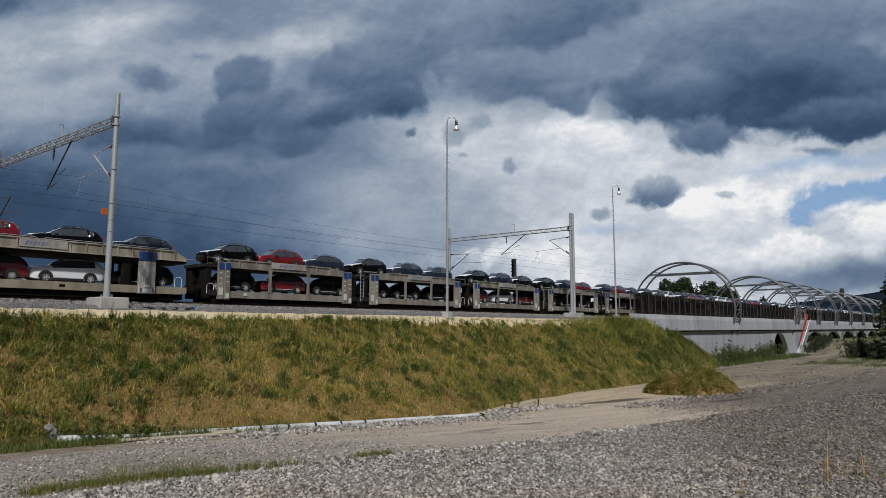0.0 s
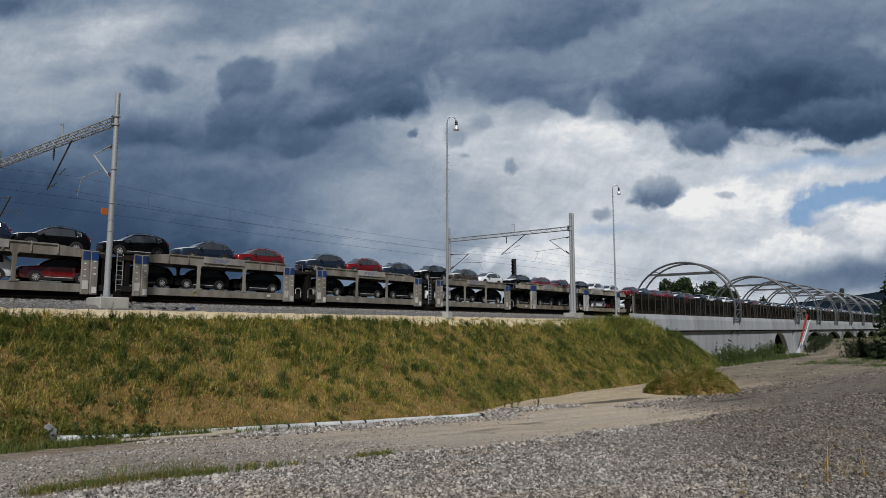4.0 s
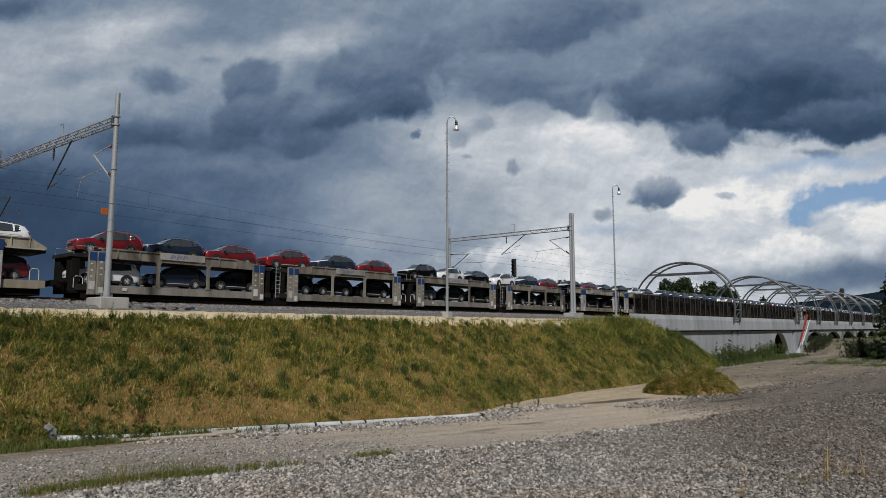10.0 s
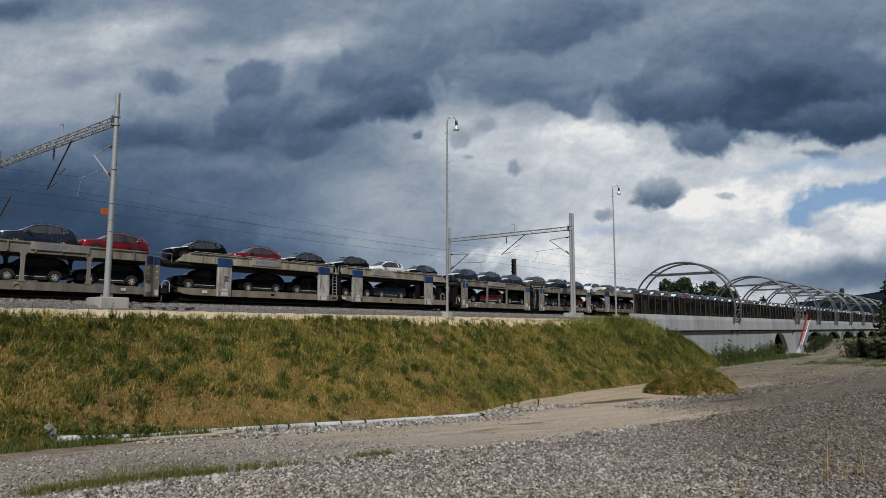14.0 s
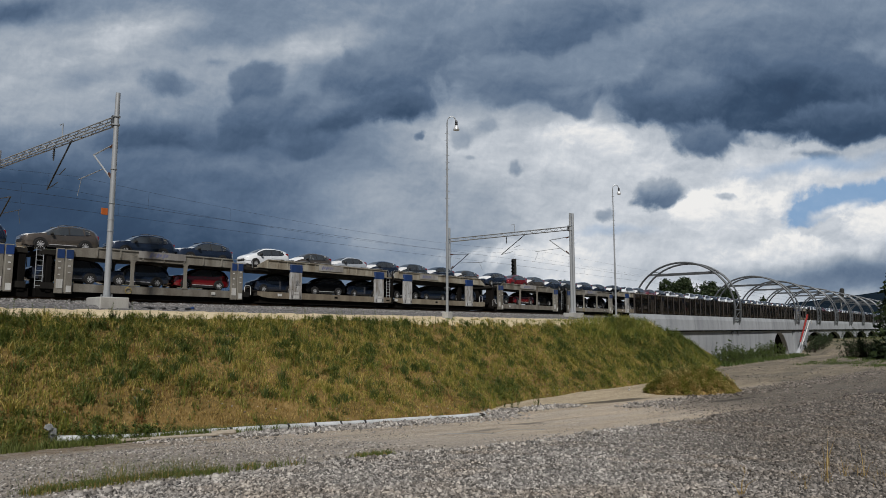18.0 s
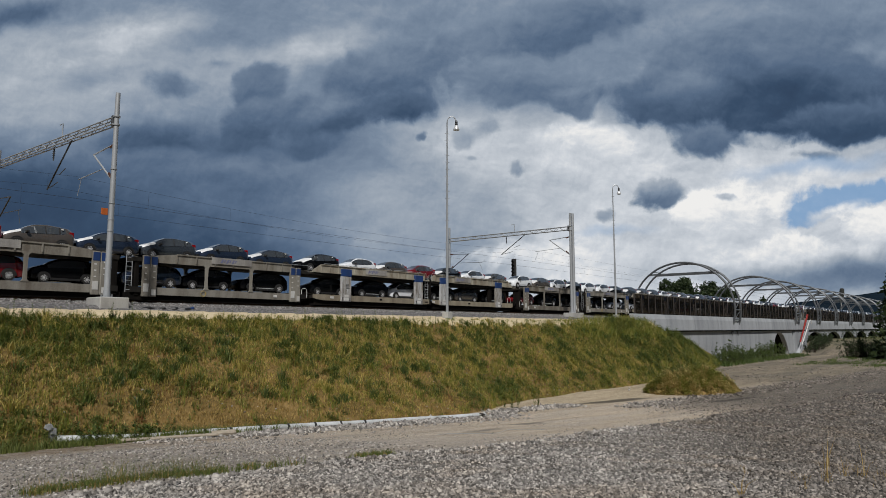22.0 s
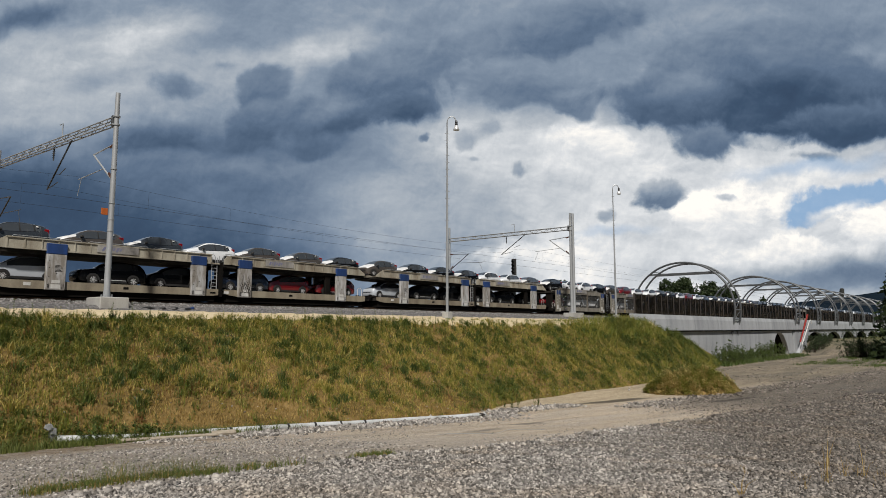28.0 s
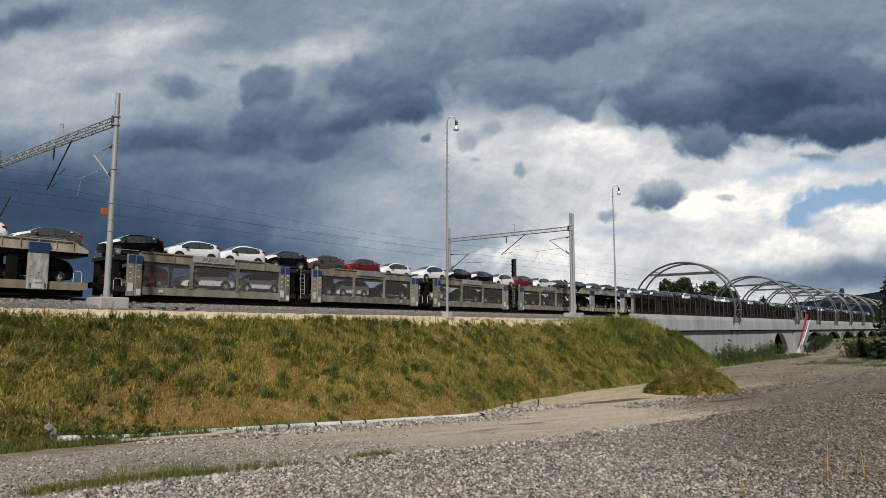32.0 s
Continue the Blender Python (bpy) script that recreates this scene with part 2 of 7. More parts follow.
M_PLANK = worn("weathered_plank", (0.42, 0.37, 0.29), (0.26, 0.22, 0.17), 0.85, 0.0, 3.0)
M_BARK = worn("bark", (0.06, 0.045, 0.032), (0.03, 0.024, 0.018), 0.9)


def leafy(name, stops, rough=0.6):
    """Plant material whose hue changes from blade to blade and over the ground."""
    m = Mat(name)
    geo = m.t.nodes.new("ShaderNodeNewGeometry")
    big = m.noise(0.45, 3, 0.5)
    f = m.math("ADD", m.math("MULTIPLY", geo.outputs["Random Per Island"], 0.55), m.math("MULTIPLY", big, 0.55))
    c = m.ramp(f, stops)
    m.done(c, rough, 0.0)
    tr = m.node("BsdfTranslucent", Color=c)
    mx = m.node("MixShader")
    mx.inputs[0].default_value = 0.3
    m.t.links.new(m.bsdf.outputs[0], mx.inputs[1])
    m.t.links.new(tr.outputs[0], mx.inputs[2])
    m.t.links.new(mx.outputs[0], m.out.inputs[0])
    return m.mat


M_GRASS = leafy("meadow_grass", [(0.28, (0.085, 0.130, 0.014)), (0.5, (0.170, 0.205, 0.026)), (0.68, (0.280, 0.255, 0.046)), (0.9, (0.45, 0.355, 0.105))])
M_DRYGRASS = leafy("dry_grass", [(0.2, (0.19, 0.122, 0.031)), (0.5, (0.33, 0.220, 0.062)), (0.8, (0.50, 0.370, 0.132))])
M_OLIVE = leafy("olive_grass", [(0.2, (0.10, 0.120, 0.015)), (0.40, (0.210, 0.210, 0.030)), (0.55, (0.345, 0.285, 0.055)), (0.82, (0.54, 0.42, 0.125))])
M_DOCK = leafy("withered_dock", [(0.2, (0.12, 0.052, 0.016)), (0.5, (0.20, 0.090, 0.028)), (0.8, (0.29, 0.15, 0.05))])
M_TUSSOCK = leafy("dark_tussock", [(0.2, (0.030, 0.052, 0.009)), (0.5, (0.062, 0.095, 0.015)), (0.8, (0.125, 0.155, 0.026))])
M_STRAW = leafy("straw", [(0.2, (0.28, 0.20, 0.06)), (0.5, (0.42, 0.32, 0.11)), (0.8, (0.60, 0.48, 0.20))])
M_WEED = leafy("green_weeds", [(0.2, (0.055, 0.085, 0.016)), (0.5, (0.105, 0.142, 0.028)), (0.8, (0.18, 0.195, 0.048))])
M_TREE = leafy("tree_leaves", [(0.2, (0.012, 0.025, 0.009)), (0.5, (0.025, 0.045, 0.014)), (0.8, (0.05, 0.075, 0.022))])
M_SHRUB = leafy("shrub_leaves", [(0.2, (0.028, 0.055, 0.009)), (0.5, (0.058, 0.095, 0.016)), (0.8, (0.11, 0.15, 0.03))])

# ---- sky: a drifting bank of storm clouds, far behind everything ----
def sky_material():
    m = Mat("storm_clouds")
    co = m.coord()
    sep = m.node("SeparateXYZ", Vector=co)
    nz = m.math("MULTIPLY", sep.outputs[2], -1.0)
    u, v = m.math("DIVIDE", sep.outputs[0], nz), m.math("DIVIDE", sep.outputs[1], nz)
    flat = m.node("CombineXYZ", X=u, Y=v).outputs[0]

    def vmath(op, a, b):
        n = m.t.nodes.new("ShaderNodeVectorMath")
        n.operation = op
        for i, w in enumerate((a, b)):
            if isinstance(w, bpy.types.NodeSocket):
                m.t.links.new(w, n.inputs[i])
            else:
                n.inputs[i].default_value = w
        return n.outputs["Value"] if op == "LENGTH" else n.outputs[0]

    def wobble(src, scale, size, detail):
        n = m.node("TexNoise", Vector=src)
        n.inputs["Scale"].default_value, n.inputs["Detail"].default_value, n.inputs["Roughness"].default_value = scale, detail, 0.55
        c = vmath("SUBTRACT", n.outputs["Color"], (0.5, 0.5, 0.5))
        return vmath("ADD", src, vmath("MULTIPLY", c, (size, size * 0.8, 0)))

    def smooth(value, lo, hi):
        n = m.node("MapRange")
        n.interpolation_type = "SMOOTHSTEP"
        m.t.links.new(value, n.inputs["Value"])
        n.inputs["From Min"].default_value, n.inputs["From Max"].default_value = lo, hi
        return n.outputs["Result"]

    def puffs(scale, src):
        n = m.node("TexVoronoi", Vector=src)
        n.feature = "SMOOTH_F1"
        n.inputs["Scale"].default_value, n.inputs["Smoothness"].default_value = scale, 0.6
        return m.math("SUBTRACT", 0.45, n.outputs["Distance"])

    def mixf(fac, a, b):
        n = m.t.nodes.new("ShaderNodeMix")
        n.data_type = "FLOAT"
        for i, w in ((0, fac), (2, a), (3, b)):
            if isinstance(w, bpy.types.NodeSocket):
                m.t.links.new(w, n.inputs[i])
            else:
                n.inputs[i].default_value = w
        return n.outputs[0]

    # fields shared by all clouds: broad swell, billows, cauliflower heads, fine fray
    loose = wobble(wobble(flat, 5.0, 0.05, 2), 15.0, 0.035, 4)
    curled = wobble(loose, 24.0, 0.022, 5)
    swell = m.math("SUBTRACT", m.noise(9.0, 8, 0.55, loose), 0.5)
    fray = m.math("SUBTRACT", m.noise(34.0, 7, 0.6, loose), 0.5)
    heads, buds = puffs(15.0, curled), puffs(42.0, curled)
    billow = m.math("ADD", m.math("ADD", m.math("MULTIPLY", swell, 3.4), m.math("MULTIPLY", heads, 1.6)), m.math("ADD", m.math("MULTIPLY", fray, 1.4), m.math("MULTIPLY", buds, 0.5)))
    fringe = m.math("ADD", m.math("MULTIPLY", fray, 3.0), m.math("ADD", m.math("MULTIPLY", buds, 1.5), m.math("MULTIPLY", swell, 1.2)))
    soften = wobble(wobble(flat, 6.0, 0.05, 2), 19.0, 0.05, 5)
    drawn = m.node("Mapping", Vector=wobble(flat, 9.0, 0.05, 4))
    drawn.inputs["Scale"].default_value = (0.5, 2.0, 1.0)
    vapour = m.math("SUBTRACT", m.noise(13.0, 7, 0.6, drawn.outputs[0]), 0.5)

    def local(x, y, rx, ry, turn, src):
        mp = m.node("Mapping", Vector=src)
        mp.vector_type = "TEXTURE"
        mp.inputs["Location"].default_value = ((x - 784) / 1197, (441 - y) / 1197, 0)
        mp.inputs["Rotation"].default_value = (0, 0, radians(turn))
        mp.inputs["Scale"].default_value = (rx / 1197, ry / 1197, 1)
        return mp.outputs[0]

    lum = m.math("ADD", 0.34, 0.0)
    stage = {"count": 0, "loose": loose, "soften": soften}

    def advance():
        """Every few layers, tie the coordinates to what is laid so far, so that layers are worked out in turn."""
        stage["count"] += 1
        if stage["count"] % 4 == 0:
            for key, src in (("loose", loose), ("soften", soften)):
                n = m.t.nodes.new("ShaderNodeVectorMath")
                n.operation = "MULTIPLY_ADD"
                m.t.links.new(lum, n.inputs[0])
                n.inputs[1].default_value = (1e-6, 1e-6, 0)
                m.t.links.new(src, n.inputs[2])
                stage[key] = n.outputs[0]

    def blob(x, y, rx, ry, turn, soft, src):
        return smooth(vmath("LENGTH", local(x, y, rx, ry, turn, src), (0, 0, 0)), 1 + soft, max(0.0, 1 - soft))

    def lay(value, x, y, rx, ry, turn=0.0, soft=0.6, amount=1.0):
        """A soft field of one tone."""
        nonlocal lum
        advance()
        lum = mixf(m.math("MULTIPLY", blob(x, y, rx, ry, turn, soft, stage["soften"]), amount), lum, value)

    def cloud(head, base, x, y, rx, ry, turn=0.0, ragged=0.7, soft=0.5, amount=1.0, small=False):
        """A heaped cloud: lighter head, dark base, billowing rim."""
        nonlocal lum
        advance()
        p = local(x, y, rx, ry, turn, stage["loose"])
        f = m.math("ADD", m.math("SUBTRACT", 1.0, vmath("LENGTH", p, (0, 0, 0))), m.math("MULTIPLY", fringe if small else billow, ragged))
        up = m.node("SeparateXYZ", Vector=p).outputs[1]
        up = m.math("ADD", up, m.math("MULTIPLY", fray if small else swell, 1.6))
        tone = mixf(smooth(up, -0.75, 0.75), base, head)
        # thin at the rim, heavier within
        tone = mixf(smooth(f, 0.15, 0.9), m.math("ADD", tone, 0.05), tone)
        lum = mixf(m.math("MULTIPLY", smooth(f, 0.0, soft), amount), lum, tone)

    # broad fields
    lay(0.56, 150, 110, 420, 150, 2, 0.6)
    lay(0.33, 440, 15, 260, 60, 4, 0.7)
    lay(0.085, 40, 415, 570, 140, -5, 0.55)
    lay(0.24, 520, 340, 330, 100, -10, 0.7)
    lay(0.36, 640, 330, 120, 50, 0, 0.9)
    lay(0.34, 470, 292, 170, 16, 0, 0.9, 0.8)
    lay(0.86, 1240, 400, 560, 190, 0, 0.45)
    lay(0.82, 1000, 270, 300, 80, -12, 0.6)
    lay(0.50, 770, 430, 130, 110, 10, 0.8)
    lay(0.44, 700, 60, 240, 120, 0, 0.7)
    lay(0.44, 1150, 60, 560, 130, 0, 0.6)
    # light patches and veils of the upper left
    lay(0.78, 235, 52, 110, 34, 12, 0.9, 0.9)
    lay(0.70, 75, 100, 70, 34, 0, 0.9, 0.8)
    lay(0.66, 70, 170, 110, 34, 0, 0.9, 0.8)
    lay(0.40, 140, 130, 60, 20, 0, 0.9, 0.6)
    lay(0.74, 520, 95, 110, 26, 16, 0.9, 0.9)
    lay(0.58, 400, 112, 110, 20, 0, 0.9, 0.7)
    lay(0.52, 350, 185, 90, 24, 0, 0.9, 0.7)
    cloud(0.26, 0.20, 30, 14, 170, 44, 8, 0.3, 0.7)
    cloud(0.42, 0.38, 372, 112, 40, 12, 0, 0.5, 0.8, 0.8, True)
    # heaped clouds of the upper deck
    cloud(0.34, 0.26, 300, 150, 62, 36, 0, 0.42, 0.5)
    cloud(0.27, 0.12, 275, 238, 160, 36, 3, 0.3, 0.5)
    cloud(0.28, 0.15, 440, 236, 150, 36, 0, 0.3, 0.5)
    cloud(0.31, 0.20, 448, 150, 58, 52, 0, 0.3, 0.3)
    cloud(0.26, 0.13, 455, 212, 92, 50, 0, 0.3, 0.4)
    cloud(0.25, 0.15, 545, 252, 95, 32, 0, 0.35, 0.45)
    cloud(0.36, 0.26, 770, 95, 170, 90, 10, 0.6, 0.6)
    cloud(0.30, 0.15, 655, 158, 165, 80, 8, 0.30, 0.35)
    cloud(0.28, 0.13, 590, 200, 150, 56, 0, 0.35, 0.5)
    cloud(0.28, 0.11, 700, 185, 100, 46, 4, 0.35, 0.6)
    cloud(0.40, 0.33, 740, 25, 140, 34, 6, 0.6, 0.7, 0.8)
    lay(0.46, 562, 190, 34, 22, 20, 0.9, 0.6)
    cloud(0.32, 0.20, 990, 40, 200, 62, 14, 0.32, 0.4)
    cloud(0.37, 0.25, 925, 148, 160, 64, -6, 0.32, 0.4)
    cloud(0.36, 0.25, 1000, 178, 64, 36, -14, 0.35, 0.4)
    cloud(0.40, 0.33, 860, 225, 70, 24, 20, 0.6, 0.7, 0.6)
    lay(0.46, 1062, 108, 34, 50, -30, 0.9, 0.5)
    cloud(0.34, 0.24, 1250, 82, 150, 52, 8, 0.35, 0.45)
    cloud(0.30, 0.18, 1330, 120, 220, 70, 0, 0.25, 0.5)
    cloud(0.38, 0.27, 1450, 50, 220, 60, 2, 0.5, 0.5)
    cloud(0.28, 0.12, 1262, 192, 235, 72, -9, 0.3, 0.32)
    cloud(0.22, 0.06, 1430, 172, 265, 100, 0, 0.28, 0.4)
    cloud(0.14, 0.04, 1385, 155, 130, 62, 0, 0.3, 0.9, 0.8)
    cloud(0.18, 0.08, 1510, 218, 160, 44, 4, 0.35, 0.4)
    cloud(0.28, 0.22, 1250, 244, 90, 40, 0, 0.4, 0.4)
    lay(0.42, 1215, 140, 60, 16, 20, 0.9, 0.6)
    lay(0.80, 1350, 246, 26, 8, 8, 0.8, 0.8)
    cloud(0.40, 0.28, 1440, 268, 70, 14, 0, 0.6, 0.6, 0.8)
    # bright heaps in the gap
    cloud(0.92, 0.78, 1020, 258, 170, 40, -14, 0.7, 0.7)
    cloud(1.00, 0.84, 1300, 385, 170, 56, 0, 0.6, 0.5)
    cloud(1.00, 0.80, 1430, 440, 160, 48, 0, 0.6, 0.4)
    cloud(1.00, 0.86, 1540, 400, 70, 46, 10, 0.6, 0.4)
    cloud(0.96, 0.82, 960, 448, 170, 40, 0, 0.6, 0.7)
    lay(0.66, 880, 385, 130, 36, 0, 0.9, 0.6)
    lay(0.62, 900, 335, 120, 20, 0, 0.9, 0.6)
    lay(0.44, 1380, 492, 170, 20, 0, 0.9, 0.8)
    lay(0.26, 1530, 486, 120, 34, 4, 0.8, 0.9)
    # small dark cloudlets
    cloud(0.56, 0.22, 1168, 346, 64, 33, 0, 0.28, 0.36, 0.95, True)
    cloud(0.55, 0.42, 1072, 378, 34, 14, 6, 0.5, 0.6, 0.9, True)
    cloud(0.52, 0.42, 908, 290, 22, 13, 0, 0.8, 1.1, 0.8, True)
    cloud(0.30, 0.24, 740, 238, 18, 12, 25, 0.6, 0.6, 0.9, True)
    cloud(0.55, 0.48, 828, 278, 14, 6, 0, 0.5, 0.8, 0.8, True)
    cloud(0.60, 0.52, 1280, 345, 26, 7, 0, 0.5, 0.8, 0.7, True)

    # thin bands of vapour, then billows lit from above
    lum = m.math("ADD", lum, m.math("MULTIPLY", m.math("MULTIPLY", vapour, lum), 0.45))
    lit = vmath("ADD", loose, (-0.004, 0.014, 0))
    relief = m.math("SUBTRACT", m.noise(12.0, 7, 0.56, loose), m.noise(12.0, 7, 0.56, lit))
    lit = vmath("ADD", loose, (-0.002, 0.005, 0))
    crisp = m.math("SUBTRACT", m.noise(36.0, 6, 0.6, loose), m.noise(36.0, 6, 0.6, lit))
    shade = m.math("ADD", m.math("MULTIPLY", relief, 0.45), m.math("MULTIPLY", crisp, 0.26))
    shade = m.math("ADD", shade, m.math("MULTIPLY", m.math("ADD", heads, -0.12), 0.16))
    shade = m.math("ADD", shade, m.math("MULTIPLY", swell, 0.12))
    lum = m.math("ADD", lum, m.math("MULTIPLY", shade, m.math("ADD", m.math("MULTIPLY", lum, 0.9), 0.16)), True)
    col = m.ramp(lum, [(0.0, (0.026, 0.045, 0.085)), (0.12, (0.046, 0.080, 0.138)), (0.24, (0.105, 0.155, 0.235)), (0.42, (0.222, 0.28, 0.36)), (0.62, (0.41, 0.452, 0.50)), (0.85, (0.68, 0.70, 0.72)), (1.0, (0.95, 0.92, 0.87))])
    # windows of blue sky
    ragged = m.math("ADD", 1.0, m.math("MULTIPLY", fringe, 0.5))
    clear = m.math("ADD", blob(1505, 345, 110, 26, 10, 0.7, soften), blob(1425, 380, 50, 18, 20, 0.7, soften), True)
    clear = smooth(m.math("MULTIPLY", clear, ragged), 0.3, 0.8)
    for args in ((1478, 372, 46, 10, 20), (1470, 318, 70, 7, 6)):
        clear = m.math("MULTIPLY", clear, m.math("SUBTRACT", 1.0, m.math("MULTIPLY", blob(*args, 0.8, soften), 0.9)))
    clear = m.math("MAXIMUM", clear, m.math("MULTIPLY", blob(1450, 292, 120, 12, 4, 0.8, soften), 0.6))
    clear = m.math("MAXIMUM", clear, m.math("MULTIPLY", blob(1080, 412, 60, 8, 0, 0.9, soften), 0.4))
    col = m.mix(m.math("MULTIPLY", clear, 0.85), col, (0.19, 0.35, 0.57))
    em = m.node("Emission", Color=col)
    em.inputs["Strength"].default_value = 1.0
    m.t.links.new(em.outputs[0], m.out.inputs[0])
    m.mat.cycles.emission_sampling = "NONE"
    return m.mat


def build_sky():
    """Part of a shell of 4.2 km radius, standing from the ground up, ahead of the camera."""
    R, vs, fs = 4200.0, [], []
    na, ne = 48, 28
    for j in range(ne + 1):
        e = radians(-14 + 58 * j / ne)
        for i in range(na + 1):
            a = radians(-62 + 124 * i / na)
            d = Vector((math.sin(a) * math.cos(e), math.sin(e), -math.cos(a) * math.cos(e)))
            # tip by the tilt, so that the axis of the shell is the line of sight
            d.rotate(Euler((-radians(TILT), 0, 0)))
            vs.append(d * R)
    for j in range(ne):
        for i in range(na):
            k = j * (na + 1) + i
            fs.append((k, k + 1, k + na + 2, k + na + 1))
    ob = new("sky_backdrop", raw_mesh("sky_backdrop", vs, fs, sky_material(), True))
    tagged(ob, "dark blue-grey storm clouds with a bright gap and blue sky", "sky", kind="structure")
    return ob


SKY = build_sky()


# ---- ground ----
CREST_Y, CREST_Z, FOOT = 38.6, 2.30, 2.0


def ease(v):
    v = min(1.0, max(0.0, v))
    return v * v * (3 - 2 * v)


def edge_y(x):
    """Where the raised gravel field ends and the dirt track begins."""
    return 12.3 + 1.9 * ease((x - 17) / 14) - 0.135 * max(0.0, x - 46)


def yard(x, y):
    """Height of the yard and of the land round it: falls gently away from the camera."""
    r = math.hypot(x, y)
    d = 0.10 * r
    z = math.log(math.exp(-6 * d / 4.2) + math.exp(-6)) / 6 * 4.2
    z += 0.06 * grass_noise(x, y, 0.15) * min(1, r / 10)
    if x > -20:
        z += 0.16 * ease((edge_y(x) + 0.4 - y) / 0.8) * ease((r - 4) / 8)
        z += 2.8 * ease((x - 172) / 28) * ease((y - 20) / 12) * ease((75 - y) / 15)
    return z


def bank_height(x, y):
    """Height of the railway embankment, which runs out beside the bridge."""
    e = max(0.0, x - 86.0)
    crest = CREST_Z - 0.1056 * e - 0.0024 * e * e
    foot = FOOT - 0.72 * ease((x - 31) / 17) - 0.13 * ease((x - 70) / 16)
    if y < CREST_Y:
        n = 0.14 * grass_noise(x, y, 0.3) * min(1.0, CREST_Y - y)
        return crest - (CREST_Y - y) / foot + n
    if y > 60:
        return crest + 0.7 - (y - 60) / FOOT
    return crest + 0.02


def ground_material():
    m = Mat("yard_ground")
    geo = m.t.nodes.new("ShaderNodeNewGeometry")
    pos = geo.outputs["Position"]
    sep = m.node("SeparateXYZ", Vector=pos)
    x, y = sep.outputs[0], sep.outputs[1]
    big = m.noise(0.16, 4, 0.55, pos)

    def step(value, lo, hi):
        n = m.node("MapRange")
        n.interpolation_type = "SMOOTHSTEP"
        m.t.links.new(value, n.inputs["Value"])
        n.inputs["From Min"].default_value, n.inputs["From Max"].default_value = lo, hi
        return n.outputs[0]

    mid = m.noise(1.2, 5, 0.6, pos)
    fine = m.noise(9.0, 4, 0.65, pos)
    vor = m.node("TexVoronoi", Vector=pos)
    vor.inputs["Scale"].default_value = 17.0
    stones = m.ramp(vor.outputs["Color"], [(0.15, (0.17, 0.166, 0.166)), (0.5, (0.36, 0.35, 0.34)), (0.9, (0.60, 0.585, 0.56))])
    # shade between the stones, put into the colour at the cell edges
    gap_shade = m.ramp(vor.outputs["Distance"], [(0.2, 0.9), (0.7, 0.35)])
    gravel = m.mix(1.0, stones, gap_shade, "MULTIPLY")
    gravel = m.mix(m.ramp(m.noise(0.7, 5, 0.6, pos), [(0.42, 0.0), (0.62, 0.6)]), gravel, (0.25, 0.235, 0.215))
    # whole bed darkened further for the shade under the loose stones
    gravel = m.mix(1.0, gravel, (0.62, 0.60, 0.57), "MULTIPLY")
    vor2 = m.node("TexVoronoi", Vector=pos)
    vor2.inputs["Scale"].default_value = 7.0
    gravel = m.mix(0.2, gravel, m.ramp(vor2.outputs["Color"], [(0.1, (0.12, 0.118, 0.115)), (0.9, (0.46, 0.45, 0.43))]))
    # partly darker stone; the rest is lens falloff put into the colour
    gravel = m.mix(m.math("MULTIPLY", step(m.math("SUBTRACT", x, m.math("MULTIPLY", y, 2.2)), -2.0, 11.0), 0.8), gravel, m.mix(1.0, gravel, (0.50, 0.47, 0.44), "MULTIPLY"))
    sand = m.ramp(mid, [(0.3, (0.41, 0.335, 0.25)), (0.7, (0.54, 0.455, 0.35))])
    # the dirt track lies beyond the raised gravel field
    off = m.math("SUBTRACT", m.math("MULTIPLY", mid, 2.4), 1.2)
    swell = m.math("MULTIPLY", step(x, 17.0, 31.0), 1.9)
    fall = m.math("MULTIPLY", m.math("MAXIMUM", m.math("SUBTRACT", x, 46.0), 0.0), 0.135)
    t = m.math("ADD", m.math("ADD", m.math("SUBTRACT", m.math("SUBTRACT", y, 12.3), swell), fall), off)
    ruts = m.ramp(m.noise(0.8, 5, 0.65, m.node("Mapping", Vector=pos, Scale=(0.12, 1.0, 1.0)).outputs[0]), [(0.34, 0.45), (0.55, 1.0)])
    track = m.math("MULTIPLY", m.math("MULTIPLY", step(t, -0.3, 1.2), ruts), m.math("ADD", 0.25, m.math("MULTIPLY", step(m.math("ADD", x, m.math("MULTIPLY", y, 0.8)), 26.0, 42.0), 0.65)))
    fines = m.ramp(m.noise(3.0, 6, 0.7, pos), [(0.3, (0.34, 0.305, 0.268)), (0.7, (0.54, 0.495, 0.44))])
    c = m.mix(m.math("MULTIPLY", step(t, -0.3, 1.2), m.math("ADD", 0.2, m.math("MULTIPLY", step(x, 9.0, 24.0), 0.65))), gravel, fines)
    streak = m.noise(1.0, 6, 0.7, m.node("Mapping", Vector=pos, Scale=(0.10, 1.7, 1.0)).outputs[0])
    sand = m.mix(m.ramp(streak, [(0.46, 0.0), (0.66, 0.5)]), sand, (0.29, 0.255, 0.21))
    sand = m.mix(m.ramp(m.noise(0.5, 5, 0.6, pos), [(0.5, 0.0), (0.7, 0.6)]), sand, (0.43, 0.36, 0.25))
    c = m.mix(track, c, sand)
    c = m.mix(m.ramp(big, [(0.5, 0.0), (0.75, 0.3)]), c, (0.20, 0.185, 0.16))
    damp = m.math("MULTIPLY", step(t, 3.0, 5.0), m.ramp(m.noise(0.45, 4, 0.6, m.node("Mapping", Vector=pos, Scale=(0.2, 1.0, 1.0)).outputs[0]), [(0.60, 0.0), (0.68, 0.7)]))
    c = m.mix(damp, c, (0.085, 0.08, 0.072))
